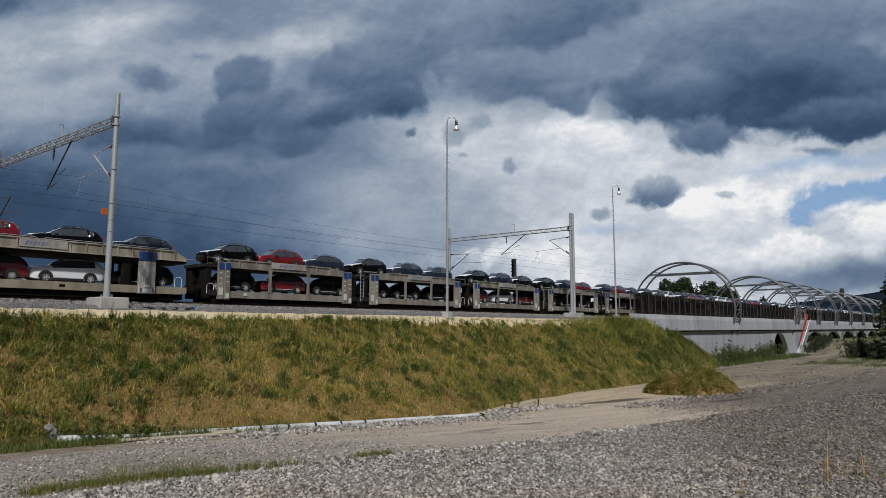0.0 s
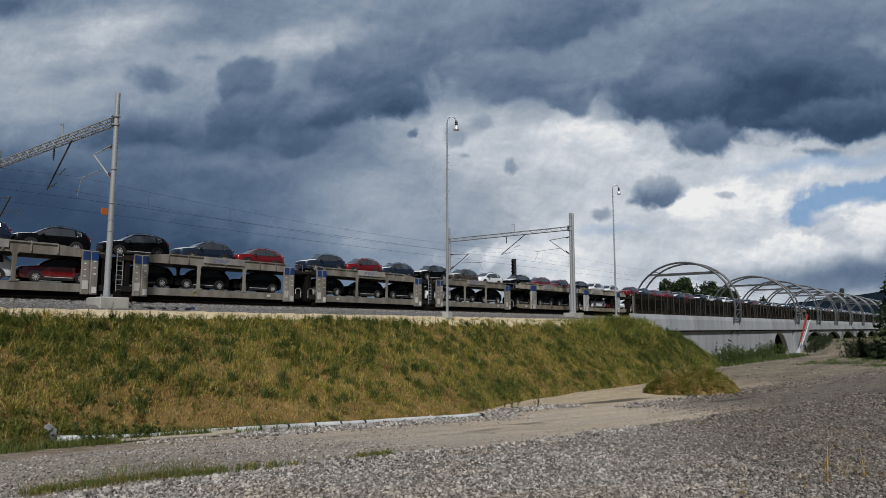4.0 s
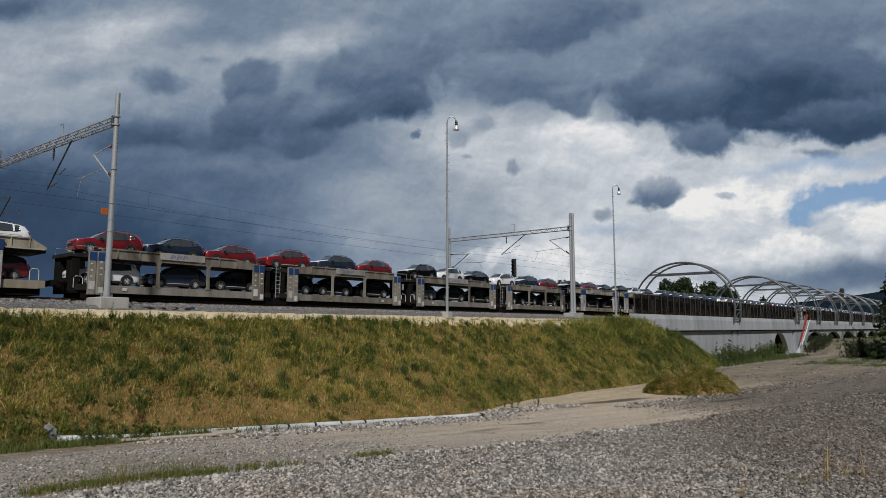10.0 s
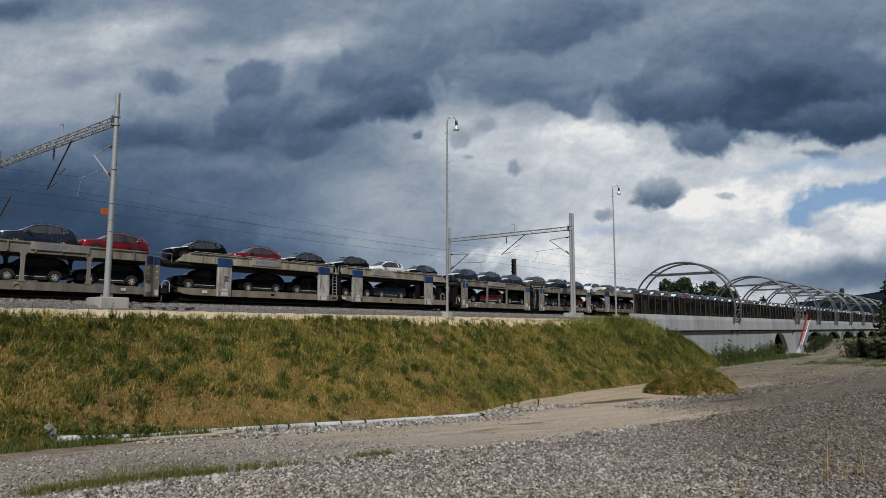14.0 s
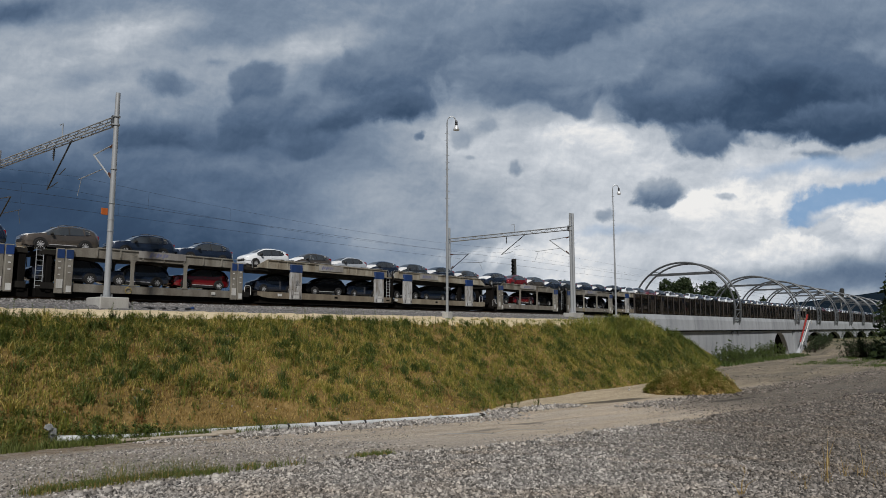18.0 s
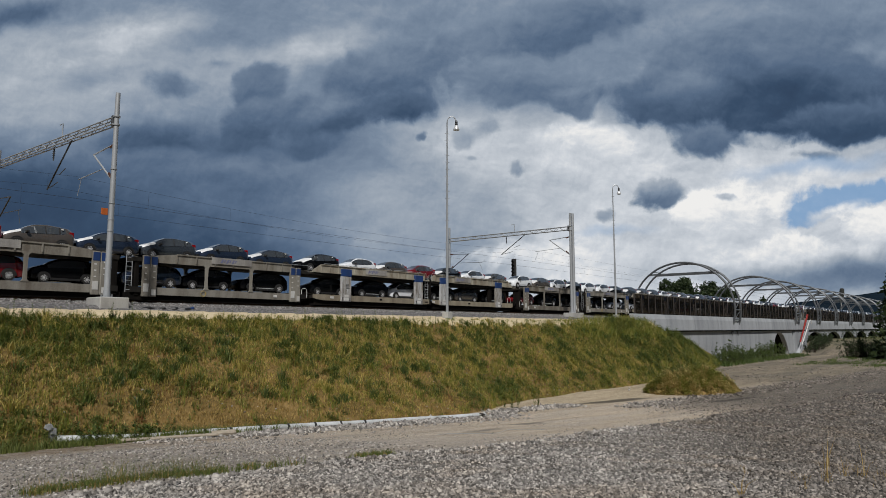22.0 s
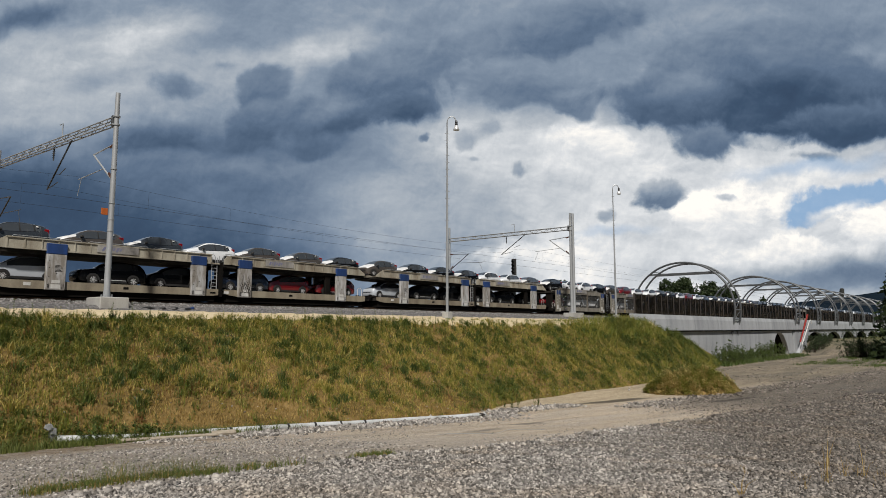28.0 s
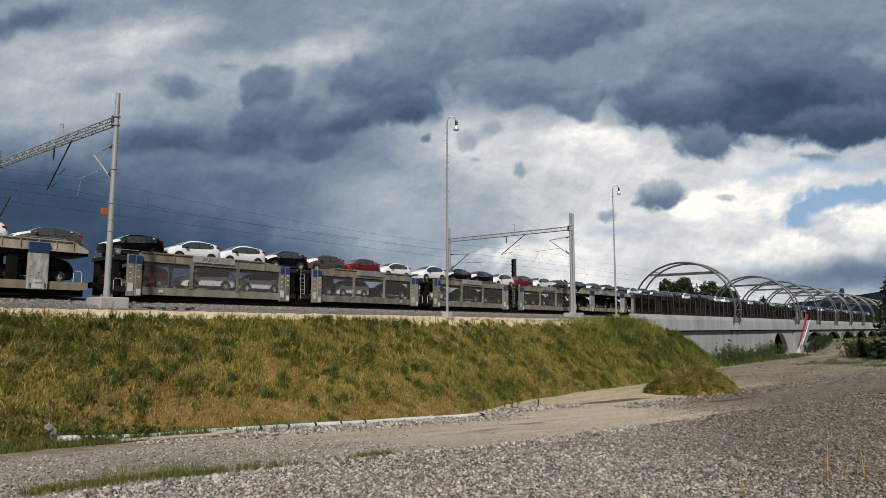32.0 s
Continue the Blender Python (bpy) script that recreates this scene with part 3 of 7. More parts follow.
    # tan sand washed out along the foot of the bank
    c = m.mix(m.math("MULTIPLY", m.math("MULTIPLY", step(t, 9.6, 11.2), step(x, 30.0, 36.0)), 0.8), c, m.ramp(mid, [(0.3, (0.33, 0.265, 0.175)), (0.7, (0.46, 0.385, 0.265))]))
    # brown earth and litter along the pipe
    soil = m.math("MULTIPLY", m.math("MULTIPLY", step(t, 11.2, 13.6), step(x, 32.0, 26.0)), m.ramp(m.noise(1.1, 6, 0.7, pos), [(0.4, 0.15), (0.58, 0.95)]))
    c = m.mix(soil, c, m.ramp(fine, [(0.35, (0.075, 0.055, 0.036)), (0.55, (0.20, 0.15, 0.098)), (0.7, (0.33, 0.26, 0.175))]))
    # a second sheet of stone past the mound
    sheet = m.math("SUBTRACT", m.math("SUBTRACT", 27.2, m.math("MULTIPLY", x, 0.118)), m.math("ADD", y, off))
    c = m.mix(m.math("MULTIPLY", step(x, 42.0, 58.0), m.math("MULTIPLY", step(sheet, -0.8, 1.2), 0.85)), c, gravel)
    # wet mud in hollows of the track
    for cx, cy, rx, ry, deep in ((50.6, 24.7, 5.0, 0.8, 0.85), (57.6, 18.0, 4.4, 0.5, 0.75)):
        dx = m.math("MULTIPLY", m.math("ADD", m.math("SUBTRACT", x, cx), m.math("MULTIPLY", off, 0.6)), 1 / rx)
        dy = m.math("MULTIPLY", m.math("ADD", m.math("ADD", m.math("SUBTRACT", y, cy), m.math("MULTIPLY", m.math("SUBTRACT", x, cx), 0.2)), m.math("MULTIPLY", off, 0.4)), 1 / ry)
        d2 = m.math("ADD", m.math("MULTIPLY", dx, dx), m.math("MULTIPLY", dy, dy))
        c = m.mix(m.math("MULTIPLY", step(d2, 1.2, 0.3), deep), c, (0.055, 0.048, 0.040))
    # trodden grey-brown earth towards the bridge, its colour also carrying cloud shade
    mud = m.math("MULTIPLY", m.math("MULTIPLY", step(x, 56.0, 88.0), step(sheet, 1.0, -0.6)), m.ramp(m.noise(0.35, 5, 0.6, m.node("Mapping", Vector=pos, Scale=(0.35, 1.0, 1.0)).outputs[0]), [(0.3, 0.45), (0.65, 0.95)]))
    c = m.mix(mud, c, m.ramp(mid, [(0.3, (0.075, 0.068, 0.057)), (0.5, (0.13, 0.118, 0.098)), (0.7, (0.175, 0.158, 0.13))]))
    # grit: speckle at the size of single grains and pebbles
    grit = m.node("TexVoronoi", Vector=pos)
    grit.inputs["Scale"].default_value = 28.0
    c = m.mix(1.0, c, m.ramp(grit.outputs["Color"], [(0.1, 0.62), (0.5, 1.0), (0.9, 1.3)]), "MULTIPLY")
    c = m.mix(1.0, c, m.ramp(m.noise(14.0, 5, 0.75, pos), [(0.3, 0.72), (0.5, 1.0), (0.7, 1.2)]), "MULTIPLY")
    lines = m.noise(0.9, 6, 0.65, m.node("Mapping", Vector=pos, Rotation=(0, 0, radians(5)), Scale=(0.07, 1.1, 1.0)).outputs[0])
    c = m.mix(1.0, c, m.ramp(lines, [(0.34, 0.86), (0.5, 1.0), (0.66, 1.1)]), "MULTIPLY")
    # far land is green-brown
    far = m.node("MapRange")
    m.t.links.new(m.math("ADD", x, m.math("MULTIPLY", off, 10.0)), far.inputs["Value"])
    far.inputs["From Min"].default_value, far.inputs["From Max"].default_value = 170.0, 240.0
    c = m.mix(far.outputs[0], c, m.ramp(mid, [(0.3, (0.05, 0.065, 0.02)), (0.7, (0.12, 0.115, 0.045))]))
    m.bump(m.math("ADD", m.math("MULTIPLY", vor.outputs["Distance"], -0.6), fine), 0.6, 0.05)
    return m.done(c, 0.95, 0.0, Specular_IOR_Level=0.2)


def build_ground():
    xs = [-3500, -1500, -600, -250, -120] + [(-60 + 4 * i) for i in range(15)] + [i * 1.0 for i in range(0, 40)] + [40 + 2.5 * i for i in range(64)] + [210, 240, 280, 340, 420, 550, 750, 1100, 1800, 3500]
    ys = [-3500, -1500, -600, -250, -120, -60, -40, -25, -15, -10] + [-6 + 1.0 * i for i in range(40)] + [34 + 3 * i for i in range(22)] + [105, 125, 160, 220, 320, 500, 900, 1800, 3500]
    vs = [(x, y, yard(x, y)) for y in ys for x in xs]
    n = len(xs)
    fs = [(j * n + i, j * n + i + 1, (j + 1) * n + i + 1, (j + 1) * n + i) for j in range(len(ys) - 1) for i in range(n - 1)]
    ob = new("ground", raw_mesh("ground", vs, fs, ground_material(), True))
    return tagged(ob, "grey gravel yard with a pale sandy dirt track", "ground", kind="structure")


def bank_material():
    m = Mat("bank_soil")
    geo = m.t.nodes.new("ShaderNodeNewGeometry")
    pos = geo.outputs["Position"]
    a, b = m.noise(0.5, 5, 0.6, pos), m.noise(5.0, 5, 0.65, pos)
    f = m.math("ADD", m.math("MULTIPLY", a, 0.6), m.math("MULTIPLY", b, 0.4))
    c = m.ramp(f, [(0.32, (0.055, 0.045, 0.015)), (0.45, (0.125, 0.088, 0.032)), (0.56, (0.205, 0.138, 0.052)), (0.72, (0.31, 0.215, 0.092))])
    m.bump(b, 0.8, 0.08)
    return m.done(c, 0.95, 0.0, Specular_IOR_Level=0.1)


def build_bank():
    xs = [-120 + 4 * i for i in range(25)] + [-20 + 0.8 * i for i in range(180)]
    ys = [20 + 0.6 * i for i in range(31)] + [CREST_Y, 39.2, 42, 50, 58, 60, 63, 67, 72]
    vs = [(x, y, max(bank_height(x, y), yard(x, y) - 0.25)) for y in ys for x in xs]
    n = len(xs)
    fs = [(j * n + i, j * n + i + 1, (j + 1) * n + i + 1, (j + 1) * n + i) for j in range(len(ys) - 1) for i in range(n - 1)]
    ob = new("embankment", raw_mesh("embankment", vs, fs, bank_material(), True))
    return tagged(ob, "railway embankment of brown soil overgrown with grass", "embankment", kind="structure")


def ballast_material(name, dark, light, scale):
    m = Mat(name)
    geo = m.t.nodes.new("ShaderNodeNewGeometry")
    pos = geo.outputs["Position"]
    vor = m.node("TexVoronoi", Vector=pos)
    vor.inputs["Scale"].default_value = scale
    c = m.ramp(vor.outputs["Color"], [(0.1, dark), (0.9, light)])
    # cell edges darkened to stand for shade between the ballast stones
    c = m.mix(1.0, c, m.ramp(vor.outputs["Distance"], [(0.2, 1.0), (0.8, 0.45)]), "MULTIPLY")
    c = m.mix(m.ramp(m.noise(0.6, 4, 0.6, pos), [(0.4, 0.0), (0.8, 0.3)]), c, (0.16, 0.14, 0.12))
    m.bump(m.math("MULTIPLY", vor.outputs["Distance"], -1.0), 0.9, 0.05)
    return m.done(c, 0.95, 0.0, Specular_IOR_Level=0.2)


M_BALLAST = ballast_material("track_ballast", (0.09, 0.09, 0.092), (0.30, 0.295, 0.295), 9.0)
M_SAND = worn("sand_strip", (0.60, 0.51, 0.34), (0.46, 0.375, 0.235), 0.95, 0.0, 0.8, 0.45, 0.4, False)


def stone_material(name, stops, heaped):
    """Broken stone, each piece of its own tone; heaped: partly darker stone further along the yard, the rest lens
    falloff put into the colour.
    """
    m = Mat(name)
    geo = m.t.nodes.new("ShaderNodeNewGeometry")
    c = m.ramp(geo.outputs["Random Per Island"], stops)
    c = m.mix(m.math("MULTIPLY", m.noise(25, 4, 0.6), 0.4), c, (0.19, 0.165, 0.14))
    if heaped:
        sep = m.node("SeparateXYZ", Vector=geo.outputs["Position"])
        dark_falloff = m.ramp(m.math("MULTIPLY", m.math("ADD", m.math("SUBTRACT", sep.outputs[0], m.math("MULTIPLY", sep.outputs[1], 2.2)), 2.0), 1 / 13.0, True), [(0.0, 0.0), (1.0, 0.8)])
        c = m.mix(dark_falloff, c, m.mix(1.0, c, (0.50, 0.47, 0.44), "MULTIPLY"))
        # loam between the stones
        loam = m.ramp(m.noise(0.5, 5, 0.6, geo.outputs["Position"]), [(0.48, 0.0), (0.68, 0.55)])
        c = m.mix(loam, c, m.mix(1.0, c, (0.92, 0.80, 0.66), "MULTIPLY"))
    m.bump(m.noise(60, 3, 0.6), 0.4, 0.01)
    return m.done(c, 0.9, 0.0, Specular_IOR_Level=0.25)


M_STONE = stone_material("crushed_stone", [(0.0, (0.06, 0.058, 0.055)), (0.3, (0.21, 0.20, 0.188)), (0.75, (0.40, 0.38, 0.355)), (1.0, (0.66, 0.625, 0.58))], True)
M_BALLAST_STONE = stone_material("ballast_stone", [(0.0, (0.07, 0.07, 0.072)), (0.5, (0.19, 0.187, 0.186)), (1.0, (0.38, 0.37, 0.36))], False)


def strip(profile, x0, x1, step, rough):
    """A band along the track with this cross-section (y, z)."""
    xs = np.arange(x0, x1 + step, step)
    vs, n = [], len(profile)
    for x in xs:
        for k, (y, z) in enumerate(profile):
            vs.append((x, y + rough * grass_noise(x * 3, k * 7.1), z + rough * 0.4 * grass_noise(x * 3 + 50, k * 5.3)))
    fs = [(i * n + k, (i + 1) * n + k, (i + 1) * n + k + 1, i * n + k + 1) for i in range(len(xs) - 1) for k in range(n - 1)]
    return vs, fs


def build_track():
    vs, fs = strip([(37.7, CREST_Z - 0.85), (38.45, CREST_Z + 0.04), (39.2, CREST_Z + 0.26), (39.9, CREST_Z + 0.36), (40.5, CREST_Z + 0.20)], -110, 91, 0.5, 0.12)
    tagged(new("sand_path", raw_mesh("sand_path", vs, fs, M_SAND, True)), "pale sand strip along the embankment's edge", "path", kind="structure")
    vs, fs = strip([(39.6, CREST_Z + 0.26), (40.6, CREST_Z + 0.62), (43.2, RAIL - 0.42), (44.6, RAIL - 0.24), (48.5, RAIL - 0.24), (53.5, RAIL - 0.24), (56, CREST_Z)], -110, 420, 1.0, 0.08)
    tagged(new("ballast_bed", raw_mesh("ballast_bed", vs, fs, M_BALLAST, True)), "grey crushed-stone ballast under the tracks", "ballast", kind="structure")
    for yc in (TRACK, TRACK + 4.6):
        track = thing("railway_track", "two steel rails on concrete sleepers in ballast", "track", "railway tracks", "structure")
        for s in (-0.755, 0.755):
            y = yc + s
            g = Geo().prism([(y - 0.075, RAIL - 0.17), (y + 0.075, RAIL - 0.17), (y + 0.07, RAIL - 0.155), (y + 0.012, RAIL - 0.13), (y + 0.012, RAIL - 0.05), (y + 0.036, RAIL - 0.035), (y + 0.036, RAIL - 0.005), (y - 0.036, RAIL - 0.005), (y - 0.036, RAIL - 0.035), (y - 0.012, RAIL - 0.05), (y - 0.012, RAIL - 0.13), (y - 0.07, RAIL - 0.155)], -110, 420, axis="x")
            rail = part("rail", g, M_RUST, track)
            part("rail_head", Geo().box(-110, 420, y - 0.03, y + 0.03, RAIL - 0.006, RAIL), M_RAILTOP, rail, "polished running surface")
        if yc == TRACK:
            me = Geo().prism([(-0.13, RAIL - 0.36), (0.13, RAIL - 0.36), (0.09, RAIL - 0.17), (-0.09, RAIL - 0.17)], yc - 1.3, yc + 1.3).mesh("sleeper", M_CONCRETE)
            for i in range(70):
                part("sleeper", me, M_CONCRETE, track, at=pose(10 + 0.62 * i, 0, 0))


build_ground(), build_bank(), build_track()

# ---- masts, portals, lamps and wires ----
def truss(g, a, b, w, h, n, r=0.03):
    """A lattice girder from a to b."""
    a, b = Vector(a), Vector(b)
    d = (b - a).normalized()
    side = d.cross(Vector((0, 0, 1))).normalized() * (w / 2)
    up = Vector((0, 0, h / 2))
    corners = [side + up, -side + up, -side - up, side - up]
    for c in corners:
        g.tube([a + c, b + c], r * 1.4, 6)
    for i in range(n):
        p, q = a.lerp(b, i / n), a.lerp(b, (i + 1) / n)
        for c1, c2 in ((0, 3), (1, 2), (0, 1), (3, 2)):
            s, e = (c1, c2) if i % 2 == 0 else (c2, c1)
            g.tube([p + corners[s], q + corners[e]], r * 0.7, 4, caps=False)


def cantilever(parent, x, y, z, reach, finish=M_STEEL):
    """Hinged contact-wire bracket from a mast at (x, y) reaching over the track."""
    s = 1 if reach > 0 else -1
    arm = part("bracket", Geo().tube([(x, y + 0.15 * s, z + 2.25), (x, y + reach, z + 2.05)], 0.045, 8).tube([(x, y + 0.15 * s, z), (x, y + reach, z + 2.05)], 0.055, 8).tube([(x, y + reach * 0.45, z + 0.92), (x, y + reach * 1.7, z + 0.75)], 0.03, 6).tube([(x, y + reach * 1.55, z + 0.77), (x, y + reach * 1.72, z - 0.35)], 0.02, 5), finish, parent, smooth=True)
    for zz, f in ((z + 2.22, 0.12), (z + 0.15, 0.12)):
        g = Geo()
        for k in range(5):
            yy = y + (0.25 + 0.09 * k) * s
            zc = zz + (-0.7 * f * k * 0.09 / max(0.1, abs(reach)) * 8 if zz > z + 1 else 0.9 * k * 0.09)
            g.lathe([(0.03, -0.03), (0.085, -0.01), (0.085, 0.01), (0.03, 0.03)], (x, yy, zc), "y", 10)
        part("insulator", g, M_CERAMIC, arm, "brown ribbed ceramic insulator", smooth=True)


def portal(x, y0, y1, z0, z1, beam_z, rise, label):
    mast = thing("catenary_portal", label, "catenary mast", "catenary portals")
    for y, lowz in ((y0, z0), (y1, RAIL - 0.4)):
        block = part("foundation", Geo().box(x - 0.85, x + 0.85, y - (1.15 if y == MAST_Y else 0.75), y + 0.75, lowz - 1.1, lowz, c=0.05), M_CONCRETE, mast, "concrete foundation block")
        part("mast", Geo().tube([(x, y, lowz), (x, y, z1)], 0.185, 14, r2=0.14), M_STEEL, mast, "round galvanised steel mast", True)
        part("base_flange", Geo().lathe([(0.36, 0), (0.36, 0.05), (0.22, 0.06), (0.19, 0.45)], (x, y, lowz), "z", 14), M_STEEL, mast, smooth=True)
        for k in range(4):
            a = math.pi / 4 + k * math.pi / 2
            part("anchor_bolt", Geo().lathe([(0.03, 0), (0.03, 0.14)], (x + 0.31 * math.cos(a), y + 0.31 * math.sin(a), lowz + 0.05), "z", 6), M_STEEL, mast)
    g = Geo()
    truss(g, (x, y0 + 0.1, beam_z), (x, y1, beam_z + rise), 0.34, 0.42, 26)
    part("beam", g, M_STEEL, mast, "lattice steel cross beam")
    for dz in (-0.26, 0.26):
        part("clamp", Geo().lathe([(0.15, -0.05), (0.205, -0.045), (0.205, 0.045), (0.15, 0.05)], (x, y0, beam_z + dz), "z", 14), M_STEEL, mast, "bolted clamp band", True)
    part("bracket_plate", Geo().box(x - 0.2, x + 0.2, y0 + 0.1, y0 + 0.32, beam_z - 0.34, beam_z + 0.34, c=0.02), M_STEEL_DARK, mast, "dark end plate of the beam")
    cantilever(mast, x, y0, z0 + 7.15, 3.0)
    # slanting drop post under the beam for the second track
    def on_beam(y):
        return beam_z + rise * (y - y0) / (y1 - y0)
    g = Geo().tube([(x, y0 + 6.6, on_beam(y0 + 6.6) - 0.2), (x, y0 + 10.4, 11.35)], 0.055, 8)
    g.tube([(x, y0 + 10.4, 11.35), (x, y0 + 8.6, 11.6)], 0.03, 6).tube([(x, y0 + 7.4, 12.4), (x, y0 + 8.4, 12.1)], 0.03, 6)
    part("drop_post", g, M_STEEL_DARK, mast, "dark slanting drop post", True)
    g = Geo().tube([(x, y0 + 9.6, on_beam(y0 + 9.6) - 0.2), (x, y0 + 9.6, on_beam(y0 + 9.6) - 1.2)], 0.05, 8)
    for q in range(4):
        zq = on_beam(y0 + 9.6) - 0.55 - 0.15 * q
        g.lathe([(0.04, -0.03), (0.11, 0), (0.04, 0.03)], (x, y0 + 9.6, zq), "z", 8)
    part("hanger", g, M_STEEL_DARK, mast, "hanging insulator string")
    yh = y0 + 8.3
    part("horn", Geo().tube([(x, yh, on_beam(yh) + 0.2), (x, yh, on_beam(yh) + 1.25), (x, yh + 0.5, on_beam(yh) + 1.25)], 0.035, 6), M_STEEL, mast)
    cantilever(mast, x, y1, z0 + 6.3, -3.4, M_STEEL_DARK)
    return mast


MAST_Y = 41.3
p1 = portal(18.0, MAST_Y, 62.4, 3.40, 16.0, 14.25, 0.55, "galvanised steel catenary portal on concrete foundations beside the track")
p2 = portal(73.7, MAST_Y, 60.7, 3.45, 15.8, 13.9, 0.1, "galvanised steel catenary portal on concrete foundations beside the track")
part("mast", Geo().tube([(74.15, MAST_Y - 0.1, 3.45), (74.15, MAST_Y - 0.1, 15.8)], 0.17, 12, r2=0.15), M_STEEL, p2, "second round mast of a pair", True)
for z in (5.2, 7.4, 8.1, 9.1, 11.2):
    part("band_clamp", Geo().lathe([(0.18, -0.03), (0.192, -0.025), (0.192, 0.025), (0.18, 0.03)], (18.0, MAST_Y, z), "z", 14), M_STEEL, p1, smooth=True)
part("marker_plate", Geo().box(17.40, 17.78, MAST_Y - 0.03, MAST_Y + 0.03, 8.35, 8.75, c=0.01), M_ORANGE, p1, "small orange plate")


def lamp_mast(x, y, z0, z1, label):
    lamp = thing("street_lamp", label, "lamp", "tall yard lamps")
    part("foundation", Geo().box(x - 0.35, x + 0.35, y - 0.35, y + 0.35, z0 - 1.3, z0, c=0.04), M_CONCRETE, lamp)
    part("pole", Geo().tube([(x, y, z0), (x, y, z0 + (z1 - z0) * 0.5), (x, y, z1)], 0.13, 12, r2=0.06), M_STEEL, lamp, smooth=True)
    # swan neck, towards the right of the camera
    dx, dy = 0.64, -0.76
    path = [(x + dx * (0.42 - 0.42 * math.cos(a)), y + dy * (0.42 - 0.42 * math.cos(a)), z1 + 0.55 * math.sin(a)) for a in (math.pi * k / 10 for k in range(10))]
    part("swan_neck", Geo().tube(path, 0.05, 8), M_STEEL, lamp, smooth=True)
    head = (x + dx * 0.86, y + dy * 0.86, z1 - 0.75)
    part("shade", Geo().lathe([(0.28, 0.0), (0.29, 0.05), (0.25, 0.2), (0.17, 0.38), (0.12, 0.46)], head, "z", 16), M_SHADE, lamp, "bell-shaped aluminium lamp shade", True)
    part("collar", Geo().lathe([(0.12, 0.46), (0.14, 0.5), (0.14, 0.62), (0.10, 0.66), (0.12, 0.7), (0.12, 0.84), (0.06, 0.92)], head, "z", 12), M_STEEL_DARK, lamp, "dark ribbed lamp collar", True)
    part("bulb_glass", Geo().lathe([(0.1, -0.05), (0.2, -0.03), (0.26, 0.02)], head, "z", 14), M_HEADLIGHT, lamp, "clear glass bowl", True)
    for k in range(22):
        z = z0 + 2.2 + k * (z1 - z0 - 2.6) / 22
        if z < z1 - 0.3:
            part("climbing_step", Geo().tube([(x - 0.22, y + 0.1, z), (x + 0.22, y - 0.1, z)], 0.018, 5), M_STEEL, lamp)
    return lamp


lamp_mast(46.9, 38.9, 3.05, 20.55, "tall grey steel yard lamp with climbing steps and swan neck")
lamp_mast(84.9, 40.9, 3.4, 20.6, "tall grey steel yard lamp with climbing steps and swan neck")


def wire(name, pts, r, label):
    g = Geo().tube(pts, r, 5)
    return solid(name, g, M_WIRE, label, "wire", "overhead wires")


def span(y, z, sag, x0, x1):
    """A wire with a sag between the portals."""
    pts = []
    for a, b in ((x0, 17.9), (17.9, 73.6), (73.6, x1)):
        pts += [(a + (b - a) * k / 12, y, z - sag * 4 * (k / 12) * (1 - k / 12)) for k in range(13 if b == x1 else 12)]
    return pts


CONTACT = RAIL + 6.55
for yc in (TRACK, TRACK + 4.6):
    wire("contact_wire", span(yc, CONTACT, 0.12, -40, 400), 0.010, "dark overhead contact wire above the track")
    wire("messenger_wire", span(yc, CONTACT + 1.45, 0.9, -40, 400), 0.007, "dark messenger wire above the contact wire")
    for i in range(22):
        x = -30 + 6.6 * i
        k = ((x - 17.9) % 55.7) / 55.7
        wire("dropper", [(x, yc, CONTACT), (x, yc, CONTACT + 1.4 - 0.9 * 4 * k * (1 - k))], 0.0045, "thin dark dropper between the wires")


def signal(x, y):
    s = thing("railway_signal", "black railway light signal with shades on a post", "signal")
    part("post", Geo().tube([(x, y, RAIL - 0.6), (x, y, RAIL + 6.2)], 0.08, 10), M_STEEL, s, smooth=True)
    part("foundation", Geo().box(x - 0.4, x + 0.4, y - 0.4, y + 0.4, RAIL - 1.2, RAIL - 0.55, c=0.03), M_CONCRETE, s)
    head = part("signal_head", Geo().box(x - 0.12, x + 0.12, y - 0.32, y + 0.32, RAIL + 4.6, RAIL + 7.0, c=0.05), M_BLACKPLASTIC, s, "black back plate")
    for k in range(5):
        z = RAIL + 4.85 + 0.45 * k
        g = Geo().tube([(x - 0.12, y, z), (x - 0.42, y, z + 0.02)], 0.15, 10, caps=False)
        part("shade", g, M_BLACKPLASTIC, head, smooth=True)
        part("lens", Geo().tube([(x - 0.125, y, z), (x - 0.15, y, z)], 0.12, 10), M_GLASS, head)
    part("ladder", Geo().tube([(x + 0.25, y - 0.2, RAIL - 0.5), (x + 0.25, y - 0.2, RAIL + 6)], 0.02, 5).tube([(x + 0.25, y + 0.2, RAIL - 0.5), (x + 0.25, y + 0.2, RAIL + 6)], 0.02, 5), M_STEEL, s)
    return s


signal(72.6, 49.0)


# ---- bridge with hooped screens ----
B0, B1, BY = 86.0, 420.0, 38.8


